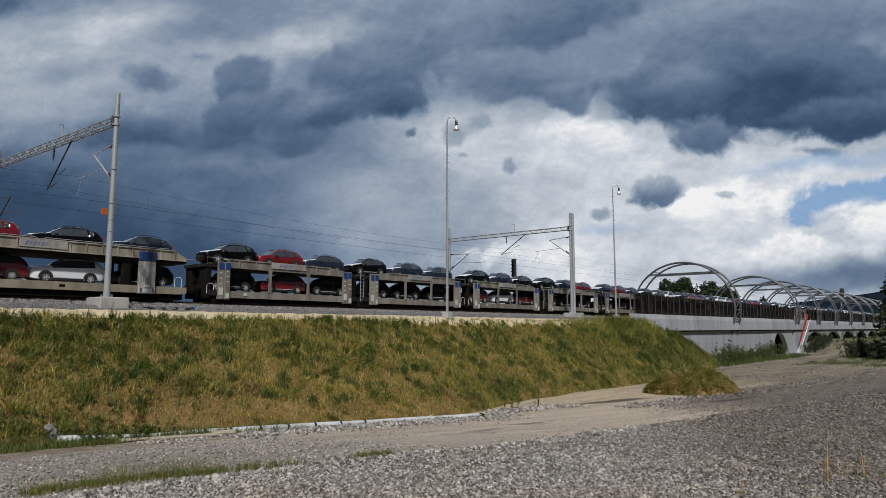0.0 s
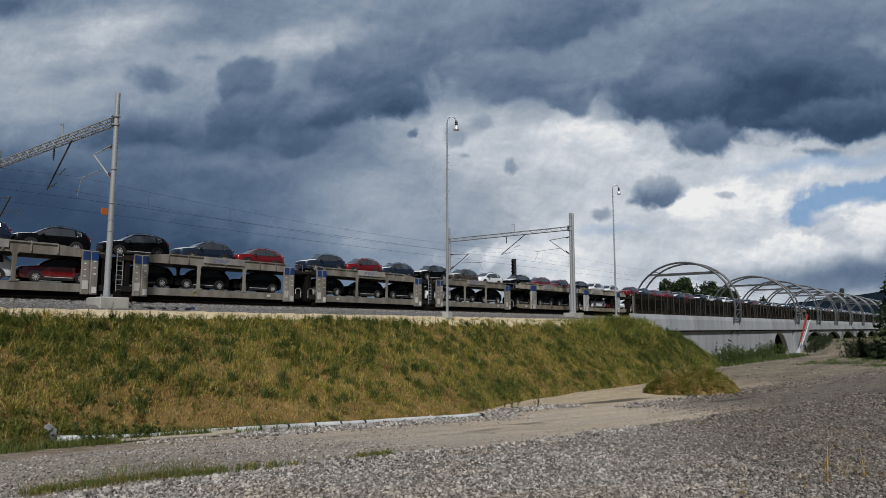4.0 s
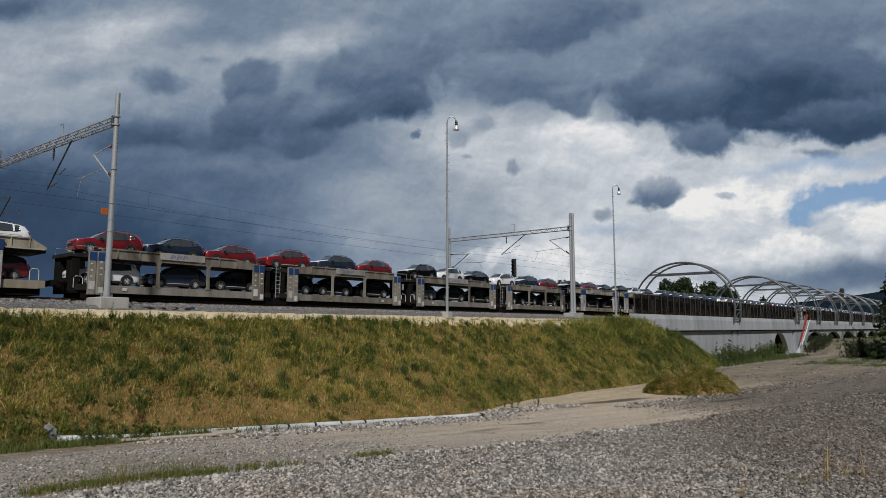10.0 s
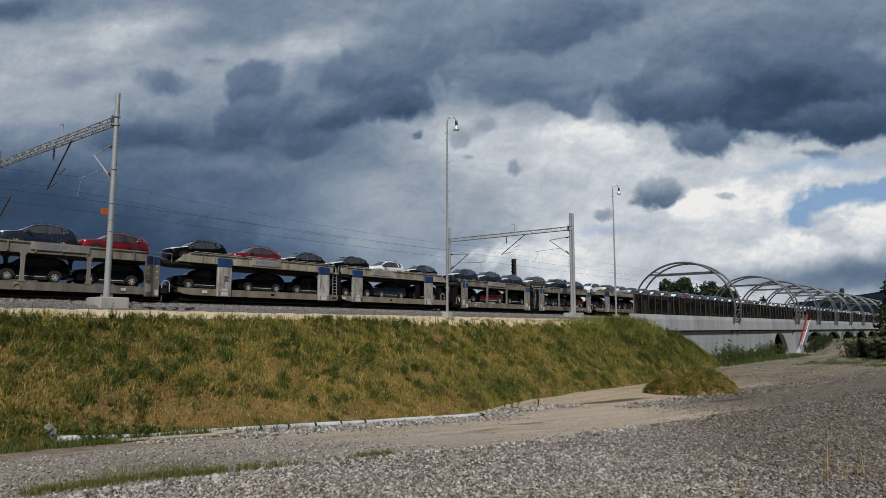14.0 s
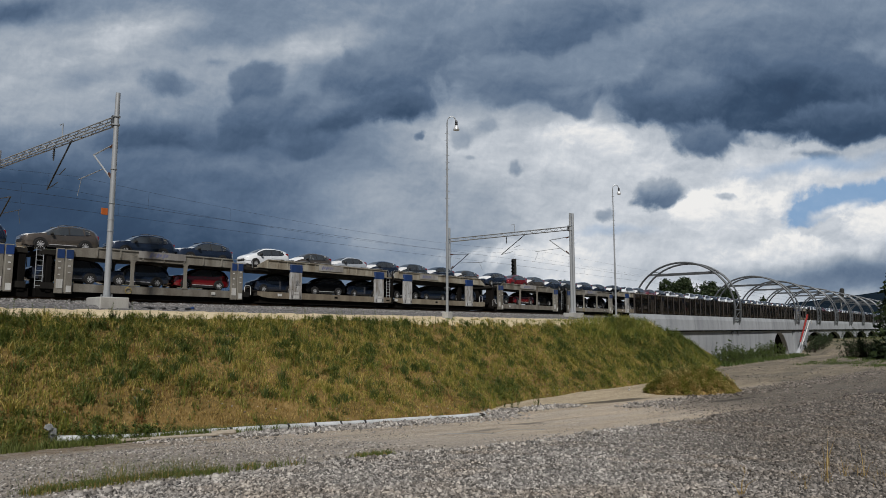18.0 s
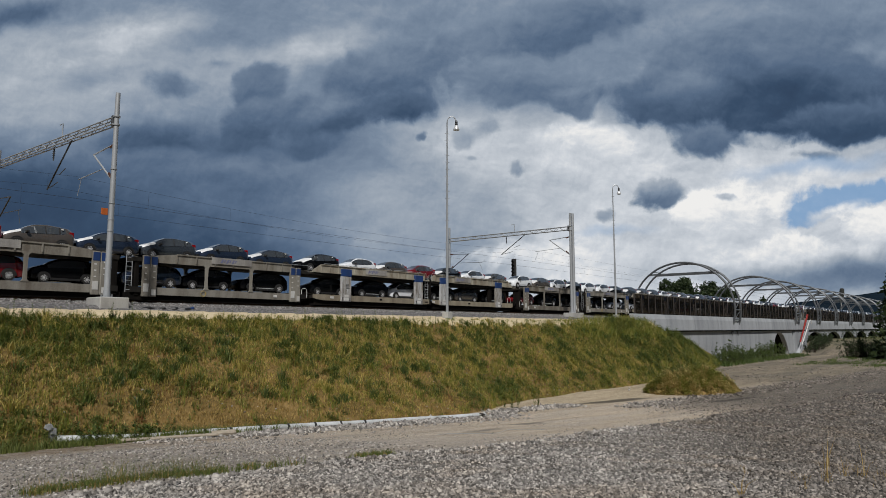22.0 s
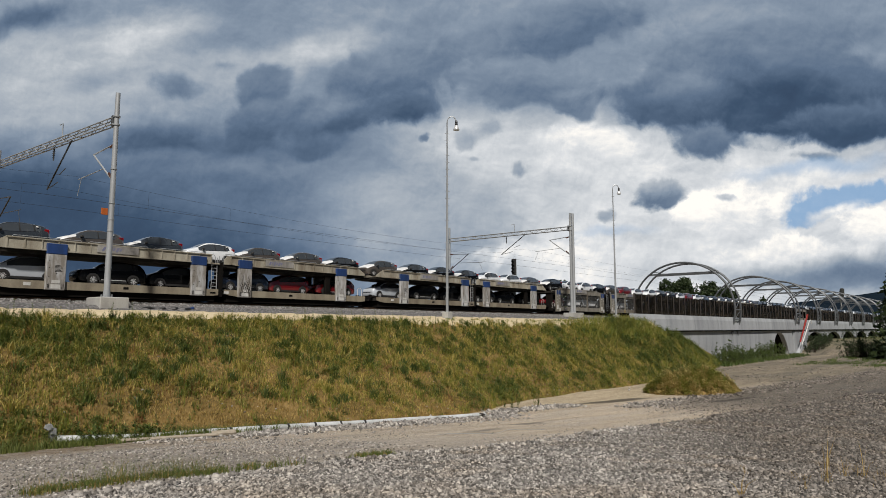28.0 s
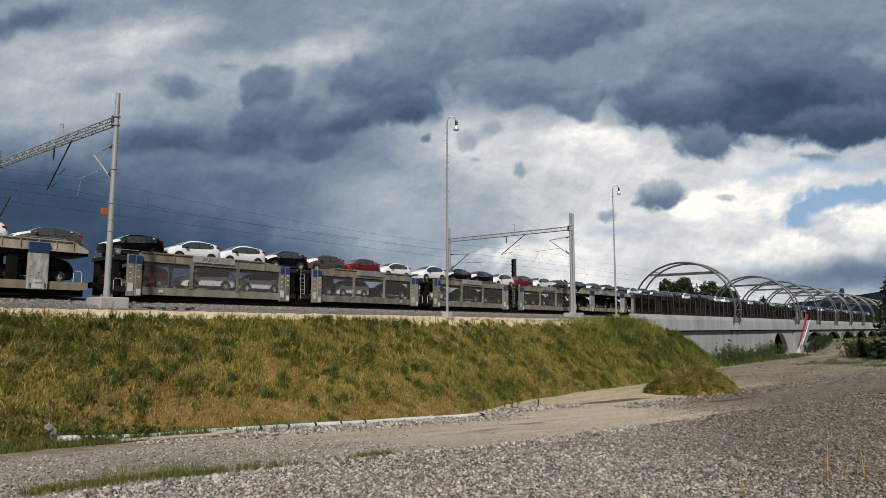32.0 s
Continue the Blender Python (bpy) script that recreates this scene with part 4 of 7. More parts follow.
def build_bridge():
    br = thing("railway_bridge", "long concrete railway bridge with arches and a pale parapet", "bridge", kind="structure")
    # parapet beam in lengths, leaning slightly back
    me = Geo().prism([(BY, 1.25), (BY + 0.5, 1.25), (BY + 0.75, 3.55), (BY + 0.35, 3.55), (BY + 0.15, 2.9)], 0, 11.21, axis="x").mesh("parapet_panel", M_PARAPET)
    for i in range(29):
        part("parapet_panel", me, M_PARAPET, br, at=pose(B0 + 11.25 * i, 0, 0))
    g = Geo().box(B0, B1, BY + 0.3, 57.5, 1.0, 2.6)
    part("deck", g, M_CONCRETE, br, "concrete deck slab")
    # dark strip drawn in for the shade of the recess under the parapet
    part("drip_edge", Geo().box(B0, B1, BY + 0.12, BY + 0.4, 1.05, 1.22), M_UNDER, br, "dark strip for the shade of the recess under the parapet")
    # abutment wall, with an arched passage near its end
    arch = [(154.5, -5.5), (155.2, -2.5), (156.6, -0.6), (158.6, 0.55), (161.0, 0.75), (163.6, 0.1), (165.8, -1.5), (167.2, -3.4), (167.8, -5.5)]
    g = Geo().prism([(88, -5.5)] + arch + [(172.5, -5.5), (171.2, 1.1), (88, 1.1)], BY + 0.45, BY + 1.4)
    part("abutment_wall", g, M_PARAPET, br, "pale streaked concrete wall")
    part("abutment_wall", Geo().box(172.5, 183.5, BY + 0.3, BY + 1.4, -5.5, 1.08), M_PARAPET, br, "pale streaked concrete wall")
    g = Geo()
    for a, b in zip(arch[:-1], arch[1:]):
        g.add([(a[0], BY + 1.4, a[1]), (b[0], BY + 1.4, b[1]), (b[0], 56, b[1]), (a[0], 56, a[1])], [(0, 1, 2, 3)])
    # lining coloured near black to carry the shade of the deep passage
    part("passage", g, M_UNDER, br, "arched passage lining, near black for the shade inside")
    # wall added behind the arches so that they stay dark inside
    part("back_wall", Geo().box(88, 420, 56, 56.6, -5.5, 1.1), M_SHADED_CONCRETE, br)
    # viaduct arches beyond
    pitch = 22.5
    for i in range(10):
        x0 = 183.6 + pitch * i
        pts = [(x0, -5.5), (x0 + 1.4, -5.5)]
        pts += [(x0 + 1.4 + (pitch - 2.8) * (0.5 - 0.5 * math.cos(math.pi * k / 12)), -2.2 + 2.85 * math.sin(math.pi * k / 12)) for k in range(13)]
        pts += [(x0 + pitch - 1.4, -5.5), (x0 + pitch, -5.5), (x0 + pitch, 1.1), (x0, 1.1)]
        part("arch_span", Geo().prism(pts, BY + 0.35, BY + 1.2), M_PARAPET, br, "concrete arch span")
        part("pier", Geo().box(x0 - 1.3, x0 + 1.3, BY + 1.2, 56, -5.5, 1.0), M_SHADED_CONCRETE, br)
    # screen posts and smoked panes above the parapet
    pane = Geo().box(0.08, 3.66, -0.02, 0.02, 0, 2.7).mesh("screen_pane", M_SCREEN)
    post = Geo().box(-0.07, 0.07, -0.09, 0.09, -0.05, 2.9).mesh("screen_post", M_BROWNPOST)
    for i in range(60):
        x = 176 + 3.75 * i
        part("screen_post", post, M_BROWNPOST, br, at=pose(x, BY + 0.6, 3.5))
        if i > 2:
            part("screen_pane", pane, M_SCREEN, br, at=pose(x, BY + 0.6, 3.5))
    near_pane = Geo().box(0.05, 2.23, -0.02, 0.02, 0, 2.75).mesh("screen_pane", M_SCREEN)
    near_post = Geo().box(-0.06, 0.06, -0.09, 0.09, -0.05, 2.85).mesh("screen_post", M_BROWNPOST)
    for i in range(38):
        x = 87.4 + 2.3 * i
        part("screen_post", near_post, M_BROWNPOST, br, at=pose(x, BY + 0.6, 3.5))
        part("screen_pane", near_pane, M_SCREEN, br, at=pose(x, BY + 0.6, 3.5))
    return br


def hoop_path(x, cy, ry, rz, zc, n=40, a0=-24):
    """A tall round arch across both tracks, narrower at the feet."""
    pts = []
    for k in range(n + 1):
        a = radians(a0 + (180 - 2 * a0) * k / n)
        pts.append((x, cy - ry * math.cos(a), zc + rz * math.sin(a)))
    return pts


def build_hoops():
    cy, ry, rz, zc = 48.2, 9.7, 8.95, 5.1
    for i, x in enumerate([128.0, 173.0] + [195.5 + 22.5 * k for k in range(8)]):
        h = thing("steel_hoop", "tall double-tube steel hoop over the tracks on the bridge", "arch", "bridge hoops")
        for dx in (0.0, 3.4):
            part("hoop_tube", Geo().tube(hoop_path(x + dx, cy, ry, rz, zc), 0.19, 8), M_HOOP, h, smooth=True)
        # foot frames
        P, Q = hoop_path(x, cy, ry, rz, zc), hoop_path(x + 3.4, cy, ry, rz, zc)
        for side in (0, 1):
            idx = (0, 2, 4, 6) if side == 0 else (40, 38, 36, 34)
            g = Geo()
            for a in idx:
                g.tube([P[a], Q[a]], 0.12, 6)
            for a, b in zip(idx[:-1], idx[1:]):
                g.tube([P[a], Q[b]], 0.07, 6)
            part("foot_frame", g, M_HOOP, h, "braced foot frame")
            f = Geo()
            for p in (P[idx[0]], Q[idx[0]]):
                f.box(p[0] - 0.35, p[0] + 0.35, p[1] - 0.3, p[1] + 0.3, p[2] - 0.9, p[2] + 0.1)
            part("shoe", f, M_HOOP, h)
        # flat chord near the crown
        g = Geo()
        for a in (14, 26):
            g.tube([P[a], Q[a]], 0.08, 6)
        g.box(x + 0.1, x + 0.35, P[13][1], P[27][1], P[13][2] - 0.14, P[13][2] + 0.14)
        g.box(x + 3.05, x + 3.3, P[13][1], P[27][1], P[13][2] - 0.14, P[13][2] + 0.14)
        part("chord", g, M_HOOP, h, "flat steel chord beam")


build_bridge(), build_hoops()


# red and white stair rail on the abutment
st = thing("stair_railing", "red and white painted railing of a stair down the abutment", "railing")
part("red_rail", Geo().prism([(174.4, -1.6), (175.0, -1.6), (183.8, 4.5), (183.8, 5.0), (183.1, 5.0)], BY - 0.5, BY - 0.35), M_REDPAINT, st)
part("white_rail", Geo().tube([(174.2, BY - 0.9, -2.1), (174.6, BY - 0.9, -1.7), (182.8, BY - 0.9, 3.3), (184.4, BY - 0.9, 3.6), (184.8, BY - 0.9, 2.6)], 0.10, 8), M_WHITEPAINT, st, smooth=True)
part("stair_flight", Geo().prism([(173.0, -4.4), (175.0, -4.4), (184.5, 1.3), (183.0, 1.3)], BY - 0.4, BY + 0.3), M_PARAPET, st)

# distant control tower with a flat head
tw = thing("tower", "distant slender tower with a dark oval head", "tower")
part("shaft", Geo().tube([(594, 100.6, -4), (594, 100.6, 24)], 0.3, 10), M_CONCRETE, tw, smooth=True)
part("head", Geo().lathe([(0.9, 0), (1.5, 2), (1.8, 6), (1.5, 9), (0.7, 9.6)], (0, 0, 0), "z", 16), M_STEEL_DARK, tw, smooth=True, at=pose(593.2, 100.2, 22.5, 8, -10, 0))

# ---- cars ----
def car_shape(kind):
    """Stations from nose (x=0) to tail: (x, sill z, widest z, roof z, half width, roof half width)."""
    if kind == "suv":
        return [(0.00, 0.42, 0.62, 0.78, 0.62, 0.56), (0.07, 0.28, 0.66, 0.90, 0.78, 0.70), (0.25, 0.22, 0.72, 0.98, 0.88, 0.78), (0.60, 0.20, 0.80, 1.03, 0.915, 0.80), (1.05, 0.20, 0.90, 1.08, 0.925, 0.80), (1.25, 0.20, 0.95, 1.14, 0.925, 0.78),
                (1.62, 0.20, 0.98, 1.36, 0.925, 0.70), (1.95, 0.20, 1.00, 1.52, 0.925, 0.645), (2.10, 0.20, 1.00, 1.565, 0.925, 0.64), (2.55, 0.20, 1.01, 1.63, 0.925, 0.63), (2.62, 0.20, 1.01, 1.632, 0.925, 0.63), (3.05, 0.20, 1.03, 1.62, 0.925, 0.625), (3.45, 0.21, 1.06, 1.585, 0.925, 0.615), (3.55, 0.21, 1.07, 1.575, 0.925, 0.61),
                (3.85, 0.22, 1.10, 1.545, 0.915, 0.60), (4.14, 0.26, 1.10, 1.48, 0.90, 0.60), (4.36, 0.30, 1.02, 1.20, 0.87, 0.68), (4.45, 0.36, 0.90, 1.02, 0.80, 0.70), (4.48, 0.46, 0.74, 0.82, 0.66, 0.60)]
    return [(0.00, 0.40, 0.58, 0.72, 0.58, 0.52), (0.06, 0.26, 0.62, 0.84, 0.74, 0.66), (0.22, 0.20, 0.70, 0.94, 0.84, 0.73), (0.50, 0.18, 0.80, 1.04, 0.875, 0.75), (0.80, 0.18, 0.88, 1.12, 0.88, 0.75), (0.95, 0.18, 0.92, 1.18, 0.88, 0.73),
            (1.35, 0.18, 0.95, 1.40, 0.88, 0.66), (1.70, 0.18, 0.97, 1.53, 0.88, 0.61), (1.84, 0.18, 0.98, 1.56, 0.88, 0.60), (2.30, 0.18, 0.99, 1.60, 0.88, 0.59), (2.38, 0.18, 0.99, 1.60, 0.88, 0.59), (2.75, 0.18, 1.01, 1.59, 0.88, 0.585), (3.10, 0.19, 1.04, 1.555, 0.88, 0.58), (3.20, 0.19, 1.05, 1.545, 0.88, 0.575),
            (3.52, 0.20, 1.09, 1.505, 0.87, 0.56), (3.82, 0.24, 1.08, 1.44, 0.85, 0.57), (3.99, 0.28, 1.00, 1.21, 0.82, 0.64), (4.05, 0.34, 0.88, 0.99, 0.76, 0.66), (4.07, 0.44, 0.70, 0.78, 0.62, 0.56)]


CAR_MESH = {}


def car_meshes(kind):
    """Body without windows, the windows, and small parts, as mesh data shared by all cars of the kind."""
    S = car_shape(kind)
    L = S[-1][0]
    wx = (0.88, 3.52) if kind == "suv" else (0.74, 3.28)      # axles
    R = 0.345 if kind == "suv" else 0.315
    rings = []
    for x, zs, zb, zr, w, wr in S:
        arch = 0.0
        for a in wx:
            d = abs(x - a)
            if d < R + 0.12:
                arch = max(arch, math.sqrt(max(0, (R + 0.11) ** 2 - d * d)))
        zl = max(zs, R + arch - 0.0 if arch > 0 else zs)
        wide = w * (1.0)
        half = [(w * 0.80, zs - 0.02), (w * 0.97, zs + 0.04), (wide, zs + 0.22), (wide * 1.005, zs + (zb - zs) * 0.62), (w * 0.985, zb), (wr + (w - wr) * 0.10, zr - (zr - zb) * 0.16), (wr * 0.88, zr - 0.012), (wr * 0.45, zr + 0.018), (0, zr + 0.024)]
        ring = [(x, -y, z) for y, z in half] + [(x, y, z) for y, z in reversed(half[:-1])]
        rings.append(ring)
    n = len(rings[0])
    body, plain, wsh, rwin, sl, sr, film = Geo(), Geo(), Geo(), Geo(), Geo(), Geo(), Geo()
    panes = {}
    for i in range(len(S) - 1):
        for k in range(n - 1):
            quad = [rings[i][k], rings[i][k + 1], rings[i + 1][k + 1], rings[i + 1][k]]
            band = k if k < n // 2 else n - 2 - k
            target, tone = body, 0
            if band == 4 and 5 <= i <= 13:
                target = sl if k < n // 2 else sr
                side = "left" if k < n // 2 else "right"
                if i in (9, 12):
                    body.add(quad, [(0, 1, 2, 3)], 1 if i == 9 or kind == "hatch" else 0)
                else:
                    panes.setdefault((side, 0 if i < 9 else 1 if i < 12 else 2), Geo()).add(quad, [(0, 1, 2, 3)])
            elif band in (6, 7) and 5 <= i <= 6:
                target = wsh
            elif band in (6, 7) and i == 14:
                target = rwin
            target.add(quad, [(0, 1, 2, 3)])
            if target is body:
                plain.add(quad, [(0, 1, 2, 3)])
            if band >= (5 if kind == "suv" else 4) and 1 <= i <= 4:
                # white skin for the sky's reflection on the bonnet and upper wing edge
                q = [Vector(p) for p in quad]
                if band == 4:
                    lo, hi = ((0, 3), (1, 2)) if k < n // 2 else ((1, 2), (0, 3))
                    for u, v in zip(lo, hi):
                        q[u] = q[u].lerp(q[v], 0.48)
                film.add([(x, y + math.copysign(0.008, y) if abs(y) > 0.01 else y, z + 0.008) for x, y, z in q], [(0, 1, 2, 3)])
        plain.add([rings[i][0], rings[i][-1], rings[i + 1][-1], rings[i + 1][0]], [(0, 1, 2, 3)])
        body.add([rings[i][0], rings[i][-1], rings[i + 1][-1], rings[i + 1][0]], [(0, 1, 2, 3)])
    body.add(rings[0], [tuple(range(n))])
    body.add(rings[-1], [tuple(range(n))])
    plain.add(rings[0], [tuple(range(n))]).add(rings[-1], [tuple(range(n))])
    out = {"body": body, "plain": plain, "panes": panes, "film": film, "windscreen": wsh, "rear_window": rwin, "side_windows": (sl, sr), "wx": wx, "R": R, "L": L}
    W = S[9][4]
    # wheel: tyre and spoked rim, turned about y
    tyre = Geo().lathe([(R * 0.62, -0.10), (R * 0.93, -0.11), (R, -0.08), (R, 0.08), (R * 0.93, 0.11), (R * 0.62, 0.10)], (0, 0, 0), "y", 20)
    rim = Geo().lathe([(R * 0.66, -0.112), (R * 0.60, -0.12), (R * 0.58, -0.07), (R * 0.15, -0.06), (R * 0.12, -0.1)], (0, 0, 0), "y", 20, 1)
    star = []
    for k in range(10):
        # pairs of thin spokes as one star
        a = 2 * math.pi * (k // 2 + (0.22 if k % 2 else -0.22)) / 5
        ca, sa = math.cos(a), math.sin(a)
        for r, w in ((0.07, -0.012), (R * 0.62, -0.022), (R * 0.62, 0.022), (0.07, 0.012)):
            star.append((ca * r - sa * w, -0.122, sa * r + ca * w))
    rim.add(star, [tuple(range(40))], 0)
    arch = Geo()
    for a in wx:
        for s in (-1, 1):
            y = s * (W + 0.008)
            pts = [(a + (R + 0.09) * math.cos(t), max(0.19, R + (R + 0.09) * math.sin(t))) for t in (math.pi * k / 10 for k in range(11))]
            arch.prism(pts, y - 0.004 * s, y + 0.012 * s)
    # dark cladding round the wheels belongs to the body
    for g in (body, plain):
        g.add(arch.v, arch.f, 1)
    x0, x1 = wx[0] + R + 0.06, wx[1] - R - 0.06
    plain.box(x0, x1, -W - 0.012, W + 0.012, 0.19, 0.33, 1)
    if kind == "suv":
        for g in (body, plain):
            for s in (-1, 1):
                g.box(x0 + 0.1, x1 - 0.1, *sorted((s * (W + 0.004), s * (W + 0.024))), 0.345, 0.385, 2)
    out["tyre"] = tyre.mesh("tyre", M_TYRE, True)
    out["rim"] = rim.mesh("rim", [M_RIM, M_BLACKPLASTIC], True)
    both = Geo().lathe([(R * 0.62, -0.10), (R * 0.95, -0.11), (R, -0.07), (R, 0.10)], (0, 0, 0), "y", 14).lathe([(R * 0.62, -0.11), (R * 0.58, -0.07), (R * 0.12, -0.07)], (0, 0, 0), "y", 14, 2)
    both.add(star, [tuple(range(40))], 1)
    out["wheel_joined"] = both.mesh("wheel", [M_TYRE, M_RIM, M_BLACKPLASTIC], True)
    out["sill"] = Geo().box(wx[0] + R + 0.06, wx[1] - R - 0.06, -W - 0.012, W + 0.012, 0.19, 0.33, c=0.02).mesh("sill_trim", M_BLACKPLASTIC)
    out["headlight"] = Geo().prism([(0.10, 0.76), (0.52, 0.90), (0.56, 0.84), (0.16, 0.66)], -0.05, 0.05).mesh("headlight", M_HEADLIGHT)
    out["grille"] = Geo().box(-0.012, 0.06, -0.42, 0.42, 0.48, 0.68, c=0.01).mesh("grille", M_BLACKPLASTIC)
    tl = S[-4]
    out["tail"] = Geo().box(L - 0.36, L - 0.08, -0.06, 0.06, 0.86, 1.10 if kind == "suv" else 1.24, c=0.03).mesh("tail_lamp", M_TAIL)
    out["sticker"] = Geo().box(-0.065, 0.065, -0.006, 0.006, -0.045, 0.045).mesh("sticker", M_PLATE)
    out["mirror"] = Geo().box(-0.09, 0.09, -0.11, 0.11, -0.07, 0.07, c=0.03).mesh("mirror", M_BLACKPLASTIC)
    out["roof_rail"] = Geo().tube([(1.95, 0, 1.585), (2.4, 0, 1.665), (3.2, 0, 1.65), (3.7, 0, 1.585)], 0.03, 6).mesh("roof_rail", M_CHROME)
    q = S[13]
    trim = Geo().tube([(S[5][0] + 0.1, 0, S[5][2] + 0.012), (S[9][0], 0, S[9][2] + 0.0), (S[13][0] + 0.15, 0, S[13][2] + 0.0)], 0.016, 4)
    if kind == "suv":
        # bright frame round the quarter window
        xa, za, zb = q[0], q[2] + 0.03, q[2] + 0.30
        trim.tube([(xa - 0.02, 0.0, za), (xa + 0.26, 0.0, za + 0.04), (xa + 0.24, 0.10, zb - 0.05), (xa, 0.11, zb), (xa - 0.02, 0.0, za)], 0.018, 5)
    out["window_trim"] = trim
    return out


BODY = {}


def make_car(kind, code, full):
    """A template car; full cars carry all the small parts."""
    if kind not in CAR_MESH:
        CAR_MESH[kind] = car_meshes(kind)
    C = CAR_MESH[kind]
    colour, mat = PAINTS[code]
    word = "compact crossover car" if kind == "suv" else "small hatchback car"
    car = thing("car", "new %s %s on the %s wagon deck" % (colour, word, "lower" if full is False else "upper"), "car", "cars on the train")
    if (kind, code) not in BODY:
        BODY[kind, code] = C["body"].mesh("body", [mat, M_BLACKPLASTIC, M_RIM], True)
        BODY[kind, code, 0] = C["plain"].mesh("body", [mat, M_BLACKPLASTIC, M_RIM], True)
    if "glass" not in C:
        C["glass"] = {"windscreen": C["windscreen"].mesh("windscreen", M_GLASS, True), "rear_window": C["rear_window"].mesh("rear_window", M_GLASS, True), "left": C["side_windows"][0].mesh("side_window", M_GLASS, True), "right": C["side_windows"][1].mesh("side_window", M_GLASS, True)}
        for key, g in C["panes"].items():
            C["glass"][key] = g.mesh("side_window", M_GLASS, True)
        C["hood_film"] = C["film"].mesh("hood_film", M_SHEEN, True)
        C["trims"] = {s: Geo().add([(x, y * -s, z) for x, y, z in C["window_trim"].v], C["window_trim"].f).mesh("window_trim", M_CHROME, True) for s in (-1, 1)}
    part("body", BODY[kind, code] if full else BODY[kind, code, 0], mat, car)
    side = [("side_window", (sd, q)) for sd in ("left", "right") for q in range(3)] if full else [("side_window", "left"), ("side_window", "right")]
    for nm, key in [("windscreen", "windscreen"), ("rear_window", "rear_window")] + side:
        part(nm, C["glass"][key], M_GLASS, car, "dark tinted glass" if full else "")
    if full and code in "KNGCS":
        part("hood_film", C["hood_film"], M_SHEEN, car, "white sheen on the bonnet, standing for reflected sky")
    W = car_shape(kind)[9][4]
    if full is None:
        return car
    for x in C["wx"]:
        for s in (-1, 1):
            at = pose(x, s * (W - 0.055), C["R"], 0, 0, 0 if s < 0 else 180)
            if full:
                w = part("wheel", C["tyre"], M_TYRE, car, at=at)
                part("rim", C["rim"], M_RIM, w, "silver alloy rim")
            else:
                part("wheel", C["wheel_joined"], M_TYRE, car, at=at)
    if full:
        part("sill_trim", C["sill"], M_BLACKPLASTIC, car)
        part("grille", C["grille"], M_BLACKPLASTIC, car)
        for s in (-1, 1):
            part("headlight", C["headlight"], M_HEADLIGHT, car, at=pose(0, s * (W - 0.16), 0.0, 0, 0, -s * 14))
            part("tail_lamp", C["tail"], M_TAIL, car, at=pose(0, s * (W - 0.12), 0))
            part("mirror", C["mirror"], M_BLACKPLASTIC, car, at=pose(1.52 if kind == "suv" else 1.25, s * (W + 0.06), 1.05))
            if s < 0:
                part("window_trim", C["trims"][s], M_CHROME, car, at=pose(0, s * (W * 0.985), 0))
                if kind == "hatch":
                    part("sticker", C["sticker"], M_PLATE, car, "white delivery sticker on the rear side window", at=pose(3.30, -0.755, 1.36, -32, 0, 0))
            if kind == "suv":
                part("roof_rail", C["roof_rail"], M_CHROME, car, at=pose(0, s * 0.57, 0))
    return car


# ---- transporter wagons; x runs from the front end, z from the rail ----
def wheelset(parent, x):
    g = Geo()
    for s in (-1, 1):
        g.lathe([(0.10, -0.09), (0.40, -0.07), (0.42, 0.0), (0.45, 0.06), (0.10, 0.07)] if s < 0 else [(0.10, -0.07), (0.45, -0.06), (0.42, 0.0), (0.40, 0.07), (0.10, 0.09)], (x, s * 0.755, 0.43), "y", 18)
    g.tube([(x, -0.75, 0.43), (x, 0.75, 0.43)], 0.08, 8)
    part("wheelset", g, M_UNDER, parent, "grimy steel wheels on an axle", True)
    f = Geo()
    for s in (-1, 1):
        f.box(x - 0.55, x + 0.55, s * 1.02 - 0.06, s * 1.02 + 0.06, 0.32, 0.62, c=0.03)
        f.box(x - 0.13, x + 0.13, s * 1.05 - 0.09, s * 1.05 + 0.09, 0.28, 0.56, c=0.02)
    part("axle_box", f, M_UNDER, parent, "grimy axle box and spring")


def ladder(parent, x, y):
    g = Geo()
    for dx in (-0.2, 0.2):
        g.tube([(x + dx, y, 0.5), (x + dx, y, 3.0)], 0.025, 6)
    for k in range(8):
        g.tube([(x - 0.2, y, 0.65 + 0.31 * k), (x + 0.2, y, 0.65 + 0.31 * k)], 0.018, 5)
    part("ladder", g, M_STEEL, parent, "grey steel ladder", True)


def hand_hoop(parent, x, y, z, w=0.55, h=0.75):
    g = Geo().tube([(x, y, z), (x, y, z + h * 0.8), (x + w * 0.2, y, z + h), (x + w * 0.8, y, z + h), (x + w, y, z + h * 0.8), (x + w, y, z)], 0.022, 6)
    part("handrail", g, M_WHITEPAINT, parent, "bent tube handrail", True)


HW = 1.5


def buffers(wg):
    for x, s in ((0.0, -1), (PITCH, 1)):
        part("end_beam", Geo().box(min(x - 0.6 * s, x - 0.4 * s), max(x - 0.6 * s, x - 0.4 * s), -1.3, 1.3, 0.72, 1.08, c=0.02), M_UNDER, wg)
        for y in (-0.88, 0.88):
            g = Geo().tube([(x - 0.42 * s, y, 0.98), (x - 0.08 * s, y, 0.98)], 0.10, 10).tube([(x - 0.08 * s, y, 0.98), (x - 0.01 * s, y, 0.98)], 0.22, 12)
            part("buffer", g, M_UNDER, wg, "black round buffer", True)


